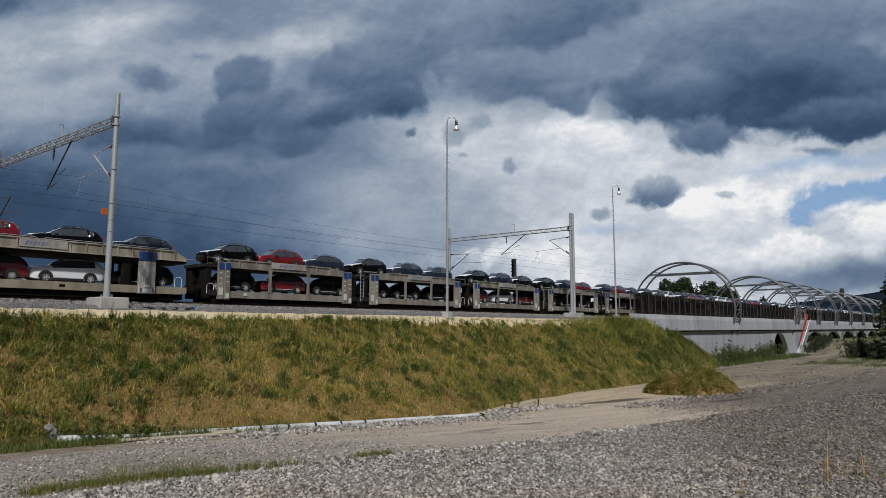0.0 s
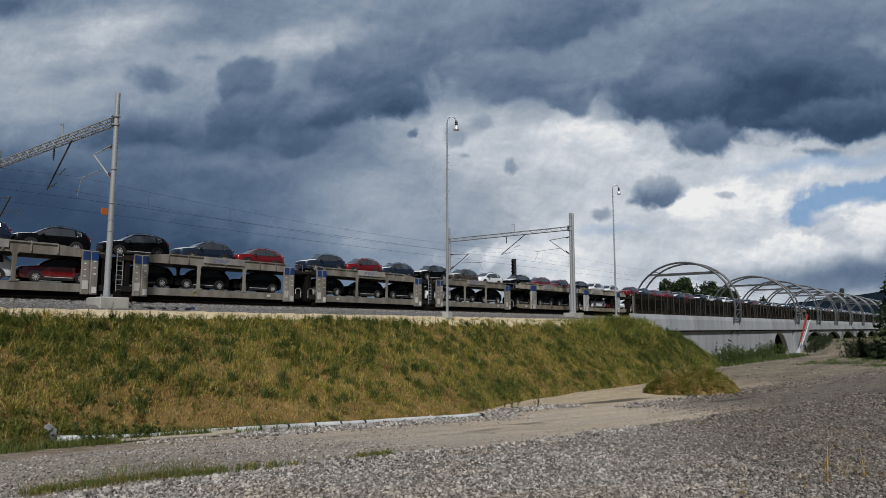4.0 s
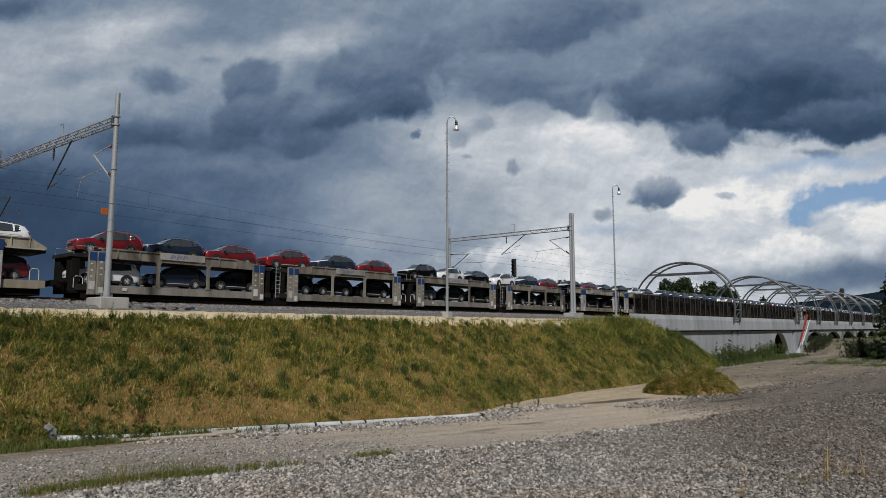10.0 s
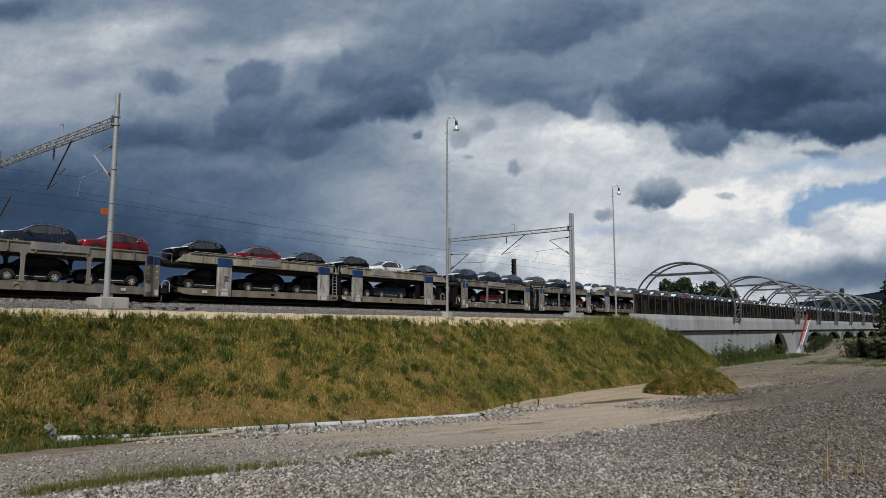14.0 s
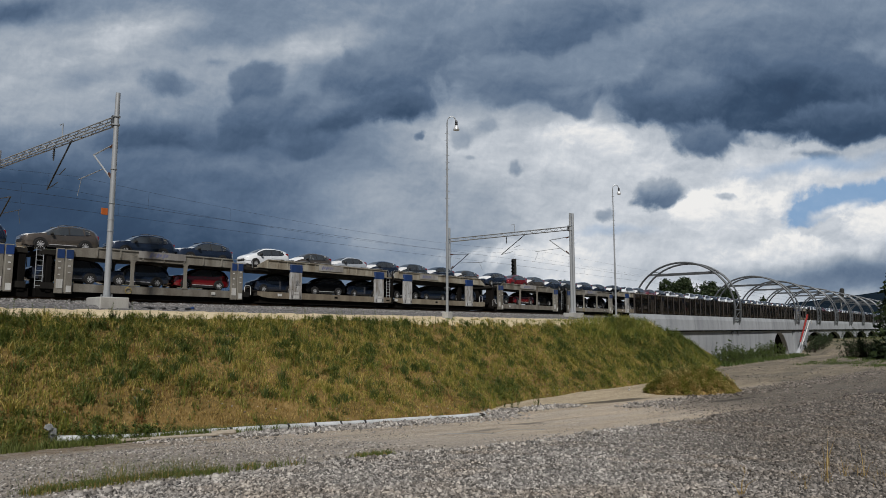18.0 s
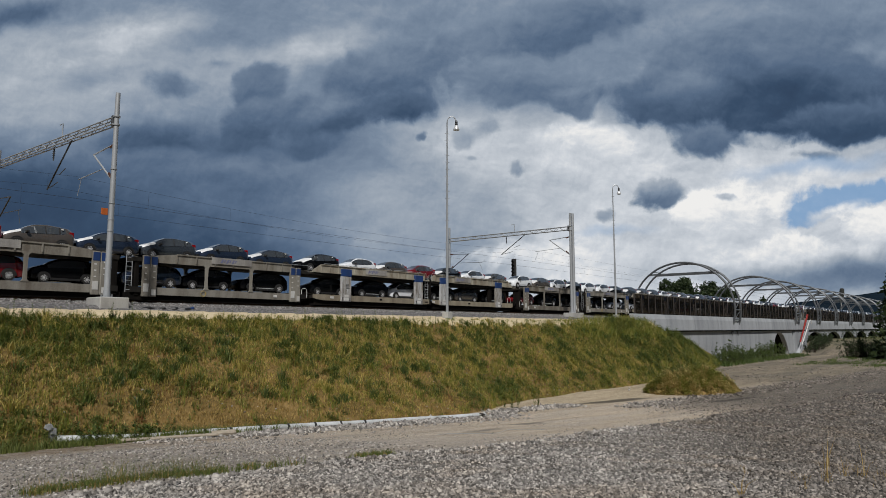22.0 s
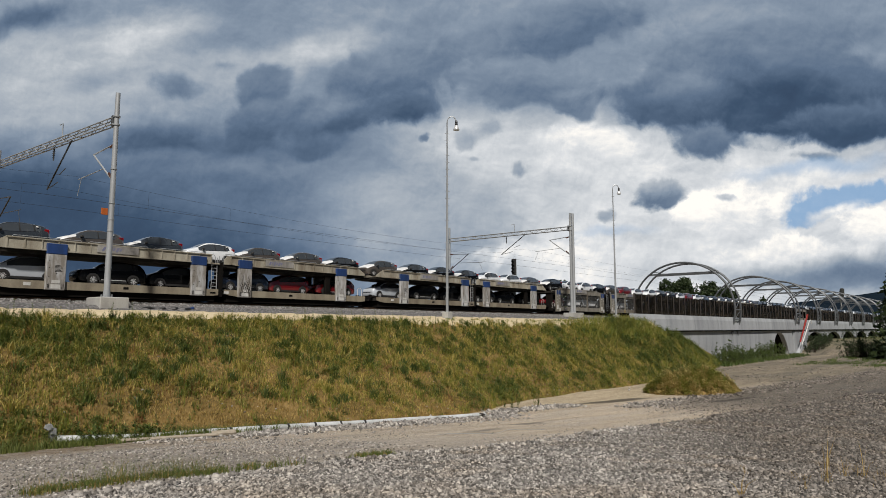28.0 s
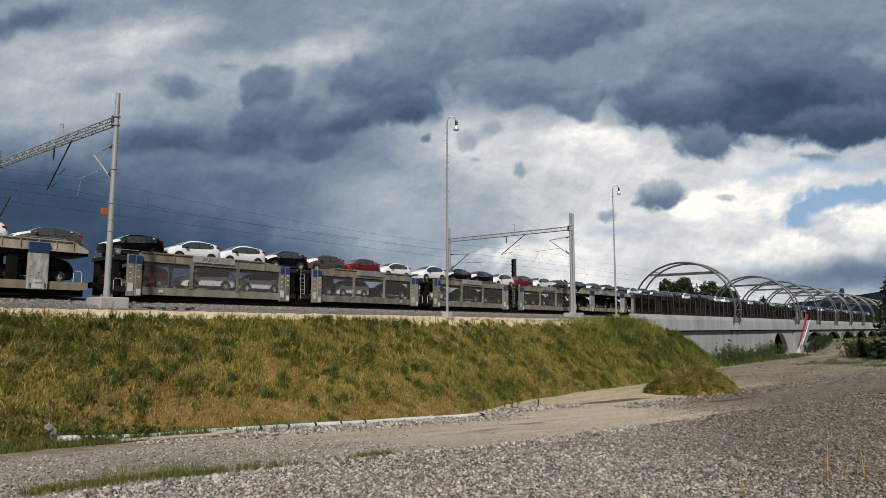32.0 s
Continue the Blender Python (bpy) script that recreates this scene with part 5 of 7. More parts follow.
def slant_mark(g, x, z, w, h, ya, yb):
    """One worn slanting stroke pair of a painted mark."""
    y0, y1 = sorted((ya, yb))
    k = 0.5
    for a, b, c, d in ((0.0, 0.16, 0.0, 1.0), (0.22, 0.34, 0.25, 0.9)):
        g.prism([(x + a + k * h * c, z + h * c), (x + b + k * h * c, z + h * c), (x + b + k * h * d, z + h * d), (x + a + k * h * d, z + h * d)], y0, y1)


def wagon_a():
    """Wagon of two unequal halves with broad light-grey posts, blue caps and ribbed side boards."""
    wg = thing("transporter_wagon", "grey double-deck car transporter wagon with broad posts and blue caps", "railway wagon", "train wagons")
    halves = (
        # deck ends, board outline, post starts, supports under the upper deck, axles, mark
        (0.25, 15.08, [(0.15, 2.84), (0.15, 2.98), (1.05, 3.50), (14.45, 3.50), (14.45, 2.80), (1.4, 2.80)], (3.27, 12.82), (), (2.0, 13.4), 7.6),
        (15.58, 29.95, [(15.5, 2.84), (15.5, 3.22), (15.75, 3.46), (16.0, 3.50), (29.0, 3.50), (29.9, 3.0), (29.9, 2.84), (29.2, 2.80)], (16.70, 26.42), (25.4,), (17.6, 29.2), 20.5))
    for lo, hi, outline, posts, props, axles, xm in halves:
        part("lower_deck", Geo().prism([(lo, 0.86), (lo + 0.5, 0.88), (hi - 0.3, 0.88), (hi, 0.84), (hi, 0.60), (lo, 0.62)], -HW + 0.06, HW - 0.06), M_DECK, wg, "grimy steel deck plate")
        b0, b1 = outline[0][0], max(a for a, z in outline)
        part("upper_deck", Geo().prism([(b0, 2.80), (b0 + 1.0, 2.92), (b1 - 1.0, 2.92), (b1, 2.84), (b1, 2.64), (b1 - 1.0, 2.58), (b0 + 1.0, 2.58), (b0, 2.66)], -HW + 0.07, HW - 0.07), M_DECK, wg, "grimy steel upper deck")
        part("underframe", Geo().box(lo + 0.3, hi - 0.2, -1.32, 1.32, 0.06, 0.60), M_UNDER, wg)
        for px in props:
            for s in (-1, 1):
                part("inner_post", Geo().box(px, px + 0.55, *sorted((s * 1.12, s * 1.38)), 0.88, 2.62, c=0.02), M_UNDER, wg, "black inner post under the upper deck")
        for s in (-1, 1):
            y0, y1 = sorted((s * HW, s * (HW - 0.07)))
            part("sill", Geo().prism([(lo, 0.96), (hi, 0.96), (hi, 0.52), (hi - 0.5, 0.46), (lo + 1.2, 0.46), (lo + 0.4, 0.54), (lo, 0.66)], y0, y1), M_SILL, wg, "olive-brown worn side sill")
            board = part("side_board", Geo().prism(outline, y0, y1), M_WAGON, wg)
            ribs = Geo()
            ya, yb = sorted((s * (HW + 0.05), s * HW))
            flat = [a for a, z in outline if z == 3.50]
            e0, e1 = min(flat), max(flat)
            n = int((e1 - e0) / 0.93)
            for k in range(n + 1):
                xx = e0 + 0.06 + (e1 - e0 - 0.12) * k / n
                ribs.box(xx - 0.035, xx + 0.035, ya, yb, 2.90, 3.46)
            ya, yb = sorted((s * (HW + 0.07), s * HW))
            ribs.box(e0, e1, ya, yb, 3.45, 3.52)
            ya, yb = sorted((s * (HW + 0.10), s * HW))
            ribs.box(b0 + 0.9, b1 - 0.1, ya, yb, 2.80, 2.88)
            part("rib", ribs, M_WAGON, board, "pressed stiffening ribs and flanges")
            part("mark_panel", Geo().box(xm - 1.35, xm + 1.35, *sorted((s * (HW + 0.02), s * (HW + 0.075))), 2.96, 3.44), M_PANEL, board, "flat panel with a faded mark")
            mk = Geo()
            for q in range(3):
                slant_mark(mk, xm - 1.1 + 0.44 * q, 3.06, 0.34, 0.28, s * (HW + 0.076), s * (HW + 0.082))
            tagged(part("faded_mark", mk, M_MARK, board, "faded violet mark"), kind="stuff")
            gh = Geo()
            n = 3
            for q in range(n):
                x0 = e0 + 0.3 + (e1 - e0 - 0.4) * q / n
                x1 = x0 + (e1 - e0 - 0.4) / n - 0.35
                gh.tube([(x0, s * (HW - 0.03), 3.5), (x0 + 0.1, s * (HW - 0.03), 3.60), (x1 - 0.1, s * (HW - 0.03), 3.60), (x1, s * (HW - 0.03), 3.5)], 0.02, 5)
            part("guard_rail", gh, M_STEEL, board, "thin tube guard rail", True)
            for px in posts:
                x0, x1 = px, px + 1.14
                ya, yb = sorted((s * (HW + 0.16), s * (HW - 0.10)))
                post = part("post", Geo().box(x0, x1, ya, yb, 0.42, 2.62, c=0.03), M_POST, wg, "broad light-grey post with scuffs")
                yc, yd = sorted((s * (HW + 0.175), s * (HW - 0.10)))
                part("cap", Geo().box(x0 - 0.02, x1 + 0.02, yc, yd, 2.62, 3.27, c=0.03), M_BLUE, post, "blue painted cap")
                ye, yf = sorted((s * (HW + 0.16), s * (HW + 0.172)))
                part("plate", Geo().box(x0 + 0.34, x1 - 0.34, ye, yf, 0.84, 1.02).box(x0 + 0.3, x1 - 0.3, ye, yf, 0.5, 0.76), M_PLATE, post, "small white plate")
                wr = Geo()
                for ax, bx, az, h in ((0.12, 0.2, 1.2, 0.03), (0.14, 0.2, 1.75, 0.03), (0.55, 0.63, 1.40, 0.05), (0.12, 0.19, 2.2, 0.03), (0.10, 0.135, 0.5, 0.28), (0.17, 0.2, 0.5, 0.28), (1.0, 1.03, 0.5, 0.28), (0.93, 0.96, 0.5, 0.28)):
                    wr.box(x0 + ax, x0 + bx, ye, yf, az, az + h)
                if px == 3.27:
                    for q in range(6):
                        wr.box(x0 + 0.5, x0 + 0.92 - 0.07 * (q % 3), ye, yf, 1.55 + 0.075 * q, 1.575 + 0.075 * q)
                tagged(part("stencil", wr, M_UNDER, post, "small dark stencilled lines and slots"), kind="stuff")
            part("lower_plate", Geo().box(posts[0] - 1.15, posts[0] - 0.75, *sorted((s * HW, s * (HW + 0.012))), 0.64, 0.84), M_PLATE, wg, "white plate")
            part("foot_hole", Geo().box(posts[0] + 4.8, posts[0] + 5.15, *sorted((s * HW, s * (HW + 0.008))), 0.64, 0.80), M_UNDER, wg)
        for ax in axles:
            wheelset(wg, ax)
    for s in (-1, 1):
        # ladder and landing beside the joint of the halves
        y = s * (HW - 0.08)
        g = Geo()
        for dx in (14.52, 14.95):
            g.tube([(dx, y, 0.96), (dx, y, 3.3)], 0.028, 6)
        for k in range(7):
            g.tube([(14.52, y, 1.15 + 0.27 * k), (14.95, y, 1.15 + 0.27 * k)], 0.022, 5)
        part("ladder", g, M_STEEL, wg, "grey steel ladder", True)
        part("landing", Geo().box(14.45, 15.12, *sorted((s * HW, s * (HW - 0.5))), 2.78, 2.90, c=0.02), M_WAGON, wg, "small landing over the ladder")
        part("handrail", Geo().tube([(14.40, y, 3.5), (14.62, y, 3.56), (14.80, y, 3.32), (14.82, y, 2.9)], 0.022, 6).tube([(15.1, y, 2.9), (15.12, y, 3.45)], 0.022, 6).tube([(15.52, y, 2.9), (15.48, y, 3.45), (15.62, y, 3.62), (16.2, y, 3.62)], 0.022, 6), M_STEEL, wg, "bent tube handrail", True)
        part("step_slot", Geo().box(14.42, 14.86, *sorted((s * HW, s * (HW + 0.01))), 0.62, 0.74), M_UNDER, wg)
        hand_hoop(wg, 29.1, s * (HW - 0.1), 0.96, 0.5, 0.7)
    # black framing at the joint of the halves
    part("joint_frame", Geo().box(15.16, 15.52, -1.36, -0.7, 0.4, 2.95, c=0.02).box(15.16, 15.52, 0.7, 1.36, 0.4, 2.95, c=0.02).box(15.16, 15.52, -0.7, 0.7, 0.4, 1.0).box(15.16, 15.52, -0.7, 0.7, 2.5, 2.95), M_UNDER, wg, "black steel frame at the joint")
    part("joint_plate", Geo().box(14.9, 15.8, -1.25, 1.25, 2.76, 2.86), M_WAGON_DARK, wg)
    buffers(wg)
    return wg


def wagon_b():
    """Wagon with framed side openings and narrow double posts."""
    wg = thing("transporter_wagon", "dark-grey double-deck car transporter wagon with framed openings and blue-topped posts", "railway wagon", "train wagons")
    for u in range(2):
        flip = u == 1
        def X(v):
            return PITCH - v if flip else v
        hi = 15.2
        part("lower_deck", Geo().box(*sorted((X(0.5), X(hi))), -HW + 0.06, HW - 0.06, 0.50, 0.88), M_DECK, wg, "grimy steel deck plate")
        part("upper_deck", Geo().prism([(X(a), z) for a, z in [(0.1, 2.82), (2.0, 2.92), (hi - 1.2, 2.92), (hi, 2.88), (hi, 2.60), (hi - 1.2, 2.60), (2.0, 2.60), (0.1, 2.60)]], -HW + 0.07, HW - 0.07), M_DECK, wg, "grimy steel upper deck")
        for s in (-1, 1):
            y0, y1 = sorted((s * HW, s * (HW - 0.09)))
            part("sill", Geo().prism([(X(a), z) for a, z in [(1.2, 0.88), (14.4, 0.88), (14.4, 0.36), (1.2, 0.36)]], y0, y1), M_WAGON_B, wg)
            pts = [(2.0, 2.62), (2.0, 3.18), (2.6, 3.28), (11.8, 3.28), (13.2, 3.12), (14.2, 2.98), (14.2, 2.50), (13.4, 2.58)]
            board = part("side_board", Geo().prism([(X(a), z) for a, z in pts], y0, y1), M_WAGON_B, wg)
            ribs = Geo()
            ya, yb = sorted((s * HW, s * (HW + 0.06)))
            e0, e1 = sorted((X(2.1), X(12.0)))
            ribs.box(e0, e1, ya, yb, 3.20, 3.29)
            for k in range(7):
                ribs.box(X(3.0 + 1.5 * k) - 0.04, X(3.0 + 1.5 * k) + 0.04, ya, yb, 2.68, 3.24)
            part("rib", ribs, M_WAGON_B, board, "stiffening ribs and top flange")
            xm = X(7.6)
            part("mark_panel", Geo().box(xm - 1.7, xm + 1.7, *sorted((s * (HW + 0.02), s * (HW + 0.07))), 2.82, 3.3), M_PANEL, board, "flat panel with a faded mark")
            mk = Geo()
            for q in range(3):
                slant_mark(mk, xm - 1.0 + 0.46 * q, 2.9, 0.36, 0.3, s * (HW + 0.071), s * (HW + 0.077))
            tagged(part("faded_mark", mk, M_MARK, board, "faded violet mark"), kind="stuff")
            # dividers flaring into the boards
            for dx in (5.85, 9.65):
                pts = [(-0.30, 2.66), (-0.13, 2.46), (-0.10, 1.7), (-0.12, 1.0), (-0.24, 0.86), (0.24, 0.86), (0.12, 1.0), (0.10, 1.7), (0.13, 2.46), (0.30, 2.66)]
                part("divider", Geo().prism([(X(dx) + a, z) for a, z in pts], *sorted((s * (HW + 0.03), s * (HW - 0.08)))), M_WAGON_B, wg)
            for px, big in ((1.2, True), (13.45, False)):
                x0, x1 = sorted((X(px), X(px + 0.98)))
                xm2 = (x0 + x1) / 2
                ya, yb = sorted((s * (HW + 0.12), s * (HW - 0.12)))
                post = part("post", Geo().box(x0, xm2 - 0.04, ya, yb, 0.22, 3.02, c=0.025).box(xm2 + 0.04, x1, ya, yb, 0.22, 3.02, c=0.025).box(xm2 - 0.05, xm2 + 0.05, ya * 0.98, yb * 0.98, 0.3, 2.9), M_WAGON_B, wg, "double grey post")
                yc, yd = sorted((s * (HW + 0.12), s * (HW + 0.135)))
                part("cap", Geo().box(x0 + 0.01, xm2 - 0.05, yc, yd, 2.42, 2.96).box(xm2 + 0.05, x1 - 0.01, yc, yd, 2.42, 2.96), M_BLUE, post, "blue painted top")
                part("plate", Geo().box(x0 + 0.03, x0 + 0.40, yc, yd, 0.55, 1.1), M_PLATE, post, "white notice plate")
                part("plate", Geo().box(x1 - 0.36, x1 - 0.06, yc, yd, 0.32, 0.72), M_PLATE, post, "white notice plate")
                sm = Geo()
                for q in range(3):
                    sm.box(x0 + 0.1, x0 + 0.24, yc, yd, 1.35 + 0.4 * q, 1.43 + 0.4 * q)
                    sm.box(x1 - 0.3, x1 - 0.14, yc, yd, 1.5 + 0.4 * q, 1.58 + 0.4 * q)
                tagged(part("stencil", sm, M_PLATE, post, "small white stencil marks"), kind="stuff")
            part("marker_lamp", Geo().box(X(3.6) - 0.16, X(3.6) + 0.16, *sorted((s * HW, s * (HW + 0.05))), 0.52, 0.72, c=0.02), M_PLATE, wg)
            hand_hoop(wg, X(0.65) - 0.25, s * (HW - 0.1), 0.62)
            g = Geo().tube([(X(0.3), s * (HW - 0.04), 2.75), (X(0.3), s * (HW - 0.04), 3.3), (X(2.0), s * (HW - 0.04), 3.3)], 0.02, 5)
            part("guard_rail", g, M_STEEL, wg, smooth=True)
        # wheel-well panel on the lower deck
        part("end_bulkhead", Geo().box(*sorted((X(0.2), X(1.1))), -1.2, 1.2, 0.4, 0.95, c=0.03), M_UNDER, wg)
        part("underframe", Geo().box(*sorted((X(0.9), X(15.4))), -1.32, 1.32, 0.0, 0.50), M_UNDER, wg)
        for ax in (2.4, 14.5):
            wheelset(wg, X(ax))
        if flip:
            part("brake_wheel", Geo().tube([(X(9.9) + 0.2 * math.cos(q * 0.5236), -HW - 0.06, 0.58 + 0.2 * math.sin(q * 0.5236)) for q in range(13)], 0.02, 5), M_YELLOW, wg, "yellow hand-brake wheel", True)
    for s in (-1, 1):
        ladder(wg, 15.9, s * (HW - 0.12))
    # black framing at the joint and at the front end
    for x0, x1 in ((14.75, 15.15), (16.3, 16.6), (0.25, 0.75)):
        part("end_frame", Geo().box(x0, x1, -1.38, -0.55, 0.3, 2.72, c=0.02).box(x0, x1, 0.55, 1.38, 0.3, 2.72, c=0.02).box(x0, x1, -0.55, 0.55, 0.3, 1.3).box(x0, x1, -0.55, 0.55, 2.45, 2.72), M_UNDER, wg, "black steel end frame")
    buffers(wg)
    return wg


def mesh_screens(wg):
    """Wire-mesh panels that close the side openings of some wagons."""
    for u in range(2):
        for s in (-1, 1):
            for a, b in ((2.2, 5.68), (6.02, 9.48), (9.82, 13.4)):
                x0, x1 = sorted((PITCH - a, PITCH - b)) if u else (a, b)
                part("mesh_screen", Geo().box(x0, x1, *sorted((s * (HW - 0.05), s * (HW - 0.065))), 0.88, 2.62), M_MESH, wg, "pale wire-mesh side screen")


def far_wagon(src):
    """A wagon that stays far off: the same shapes, gathered by paint into a few parts."""
    bpy.context.view_layer.update()
    wg = thing(src.name.split(".")[0], src["label"], src["category"], src["group"])
    inv = src.matrix_world.inverted()
    for nm, mat in (("side_frame", M_WAGON), ("side_frame", M_WAGON_B), ("sill", M_SILL), ("deck", M_DECK), ("underframe", M_UNDER), ("cap", M_BLUE), ("post", M_POST)):
        bm = bmesh.new()
        for o in src.children_recursive:
            if o.data.materials[0] == mat:
                tmp = o.data.copy()
                tmp.transform(inv @ o.matrix_world)
                bm.from_mesh(tmp)
                bpy.data.meshes.remove(tmp)
        if bm.verts:
            me = bpy.data.meshes.new(nm)
            bm.to_mesh(me)
            me.materials.append(mat)
            part(nm, me, mat, wg)
        bm.free()
    return wg


# order of the wagons from the front, and the colours of the cars on both decks
CONSIST = [(-1, "A", "NKRRKN", "KKKRWK"), (0, "B", "KRNKNN", "KRKKKK"), (1, "B", "KNKKNR", "RWRKKK"), (2, "B", "NRNKCW", "KKKWKK"), (3, "A", "KRRKWW", "KKKKWR"),
           (4, "B", "RNRRNR", "WNKKKK"), (5, "B", "KWKWNR", "NKKKKK"), (6, "A", "KRKKWK", "KKKKNK"), (7, "B", "NNNCNN", "KRKNNR"), (8, "A", "WCSNGNC", "NKNKNN"),
           (9, "B", "NRCNGNN", "NRKNKK"), (10, "A", "KWCRKWC", "KKWKCK"), (11, "B", "WCWKWWK", "RKKKKS"), (12, "A", "GCGWCCK", "SKKNRR"), (13, "A", "CKKKWWC", "SKKKKK"),
           (14, "B", "KWWKCRW", "RWWKWK"), (15, "B", "WKKWRWG", "WKKKKR"), (16, "A", "KGKKWKK", "KKKKKK"), (17, "B", "GKWKKCW", "KWKKSK"), (18, "B", "WGKKWKG", "KKRKKK"),
           (19, "A", "KWGCKWK", "KKSKKK"), (20, "B", "GKKWCKW", "KKKKNK"), (21, "A", "WKGKKWC", "KKKKKK"), (22, "B", "KGWKCKW", "KSKKKK"), (23, "A", "GKKWKGW", "KKKKKK")]
W0 = 26.4
ROLLING = []
SIX = {"A": (0.05, 5.05, 9.7, 15.0, 19.85, 24.75), "B": (0.60, 5.2, 9.75, 15.15, 20.4, 25.1)}
LOW = (0.45, 5.45, 10.15, 15.55, 20.05, 24.85)
SEVEN = {"A": (-0.35, 4.25, 8.5, 12.8, 17.05, 21.45, 25.75), "B": (0.05, 4.45, 8.55, 12.75, 17.0, 21.45, 25.75)}


def build_train():
    wagons = {"A": wagon_a(), "B": wagon_b()}
    fresh = {"A", "B"}
    far, templates = {}, {}

    def put(key, m):
        """The first car of a sort is the template itself, the others are copies."""
        if key not in templates:
            templates[key] = make_car(*key)
            templates[key].matrix_basis = m
            return templates[key]
        return copy_thing(templates[key], m)

    for k, sort, upper, lower in CONSIST:
        base = W0 + PITCH * k
        m = pose(base, TRACK, RAIL)
        if sort in fresh:
            fresh.discard(sort)
            wg = wagons[sort]
            wg.matrix_basis = m
        elif k <= 18:
            wg = copy_thing(wagons[sort], m)
        elif sort not in far:
            far[sort] = wg = far_wagon(wagons[sort])
            wg.matrix_basis = m
        else:
            wg = copy_thing(far[sort], m)
        if k in (14, 15):
            mesh_screens(wg)
        if k == 12:
            g = Geo()
            for q in range(5):
                x0, z0 = 16.84 + 0.17 * q, 0.72 + 0.09 * (q % 2)
                path = ((0, 0), (0.16, 0.42), (-0.04, 0.66), (0.02, 0.9 + 0.4 * (q % 3 == 1)), (0.2, 0.6), (0.06, 0.38), (0.24, 0.2), (0.1, 0.04))
                g.tube([(x0 + a, -HW - 0.166, z0 + b) for a, b in path], 0.016, 4)
            tagged(part("scrawl", g, M_UNDER, wg, "dark sprayed scrawl on a post"), kind="stuff")
        ROLLING.append((wg, base, TRACK, RAIL, 0))
        kind = "suv" if len(upper) == 6 else "hatch"
        for i, code in enumerate(upper):
            dx = (SIX[sort] if kind == "suv" else SEVEN[sort])[i]
            edge = i in (0, len(upper) - 1) or (kind == "suv" and i in (2, 3)) or (kind == "hatch" and i == 3)
            tip = (1.2 if dx < 1 or 14 < dx < 16 else -1.0 if dx > 24 or 9 < dx < 11 else 0.0) if edge else 0.0
            z = RAIL + 2.92 - (0.04 if edge else 0.0)
            m = pose(base + dx, TRACK, z, 0, tip * -1.0, 0)
            if k <= 16:
                ROLLING.append((put((kind, code, True), m), base + dx, TRACK, z, -tip))
            else:
                ROLLING.append((put((kind, code, None), m), base + dx, TRACK, z, 0))
        for i, code in enumerate(lower):
            dx, z = LOW[i], RAIL + 0.88
            if k <= 18:
                ROLLING.append((put(("suv" if kind == "suv" or i % 2 else "hatch", code, False), pose(base + dx, TRACK, z)), base + dx, TRACK, z, 0))


build_train()

# ---- plants, stones and clutter ----
def top(x, y):
    return max(bank_height(x, y) if y > 18 and x < 140 else -99.0, yard(x, y))


rng = np.random.default_rng(7)


def blades(spots, name, mat, label, category):
    """Tufts of bent blades: spots are (x, y, z, height, spread, count, width)."""
    V, F = [], []
    for x, y, z, h, spread, n, w in spots:
        a = rng.uniform(0, 2 * math.pi, n)
        r = spread * np.sqrt(rng.uniform(0, 1, n))
        bx, by = x + r * np.cos(a), y + r * np.sin(a)
        hh = h * rng.uniform(0.55, 1.15, n)
        lean = rng.uniform(0.1, 0.95, n) * hh
        da = rng.uniform(0, 2 * math.pi, n)
        fa = rng.uniform(0, math.pi, n)
        for i in range(n):
            cx, cy = math.cos(fa[i]) * w * 0.5, math.sin(fa[i]) * w * 0.5
            lx, ly = math.cos(da[i]) * lean[i], math.sin(da[i]) * lean[i]
            k = len(V)
            V += [(bx[i] - cx, by[i] - cy, z - 0.03), (bx[i] + cx, by[i] + cy, z - 0.03),
                  (bx[i] + lx * 0.35 - cx * 0.8, by[i] + ly * 0.35 - cy * 0.8, z + hh[i] * 0.6), (bx[i] + lx * 0.35 + cx * 0.8, by[i] + ly * 0.35 + cy * 0.8, z + hh[i] * 0.6),
                  (bx[i] + lx, by[i] + ly, z + hh[i])]
            F += [(k, k + 1, k + 3), (k, k + 3, k + 2), (k + 2, k + 3, k + 4)]
    ob = new(name, raw_mesh(name, V, F, mat))
    return tagged(ob, label, category, kind="stuff")


def weeds(spots, name, mat, label, category, leaf=0.09, stuff=True):
    """Leafy stalks: spots are (x, y, z, height, number of leaves)."""
    V, F = [], []
    for x, y, z, h, n in spots:
        lean = rng.uniform(-0.18, 0.18, 2) * h
        k = len(V)
        V += [(x - 0.012, y, z), (x + 0.012, y, z), (x + lean[0], y + lean[1], z + h)]
        F += [(k, k + 1, k + 2)]
        for i in range(n):
            f = rng.uniform(0.08, 1.0)
            a, up = rng.uniform(0, 2 * math.pi), rng.uniform(-0.2, 0.9)
            L = leaf * rng.uniform(0.6, 1.5) * (1.25 - 0.6 * f)
            o = np.array((x + lean[0] * f, y + lean[1] * f, z + h * f))
            d = np.array((math.cos(a), math.sin(a), up))
            s = np.array((-math.sin(a), math.cos(a), rng.uniform(-0.4, 0.4))) * L * 0.42
            k = len(V)
            V += [tuple(o), tuple(o + d * L * 0.8 + s), tuple(o + d * L * 1.9), tuple(o + d * L * 0.8 - s)]
            F += [(k, k + 1, k + 2), (k, k + 2, k + 3)]
    ob = new(name, raw_mesh(name, V, F, mat))
    return tagged(ob, label, category, kind="stuff" if stuff else "")


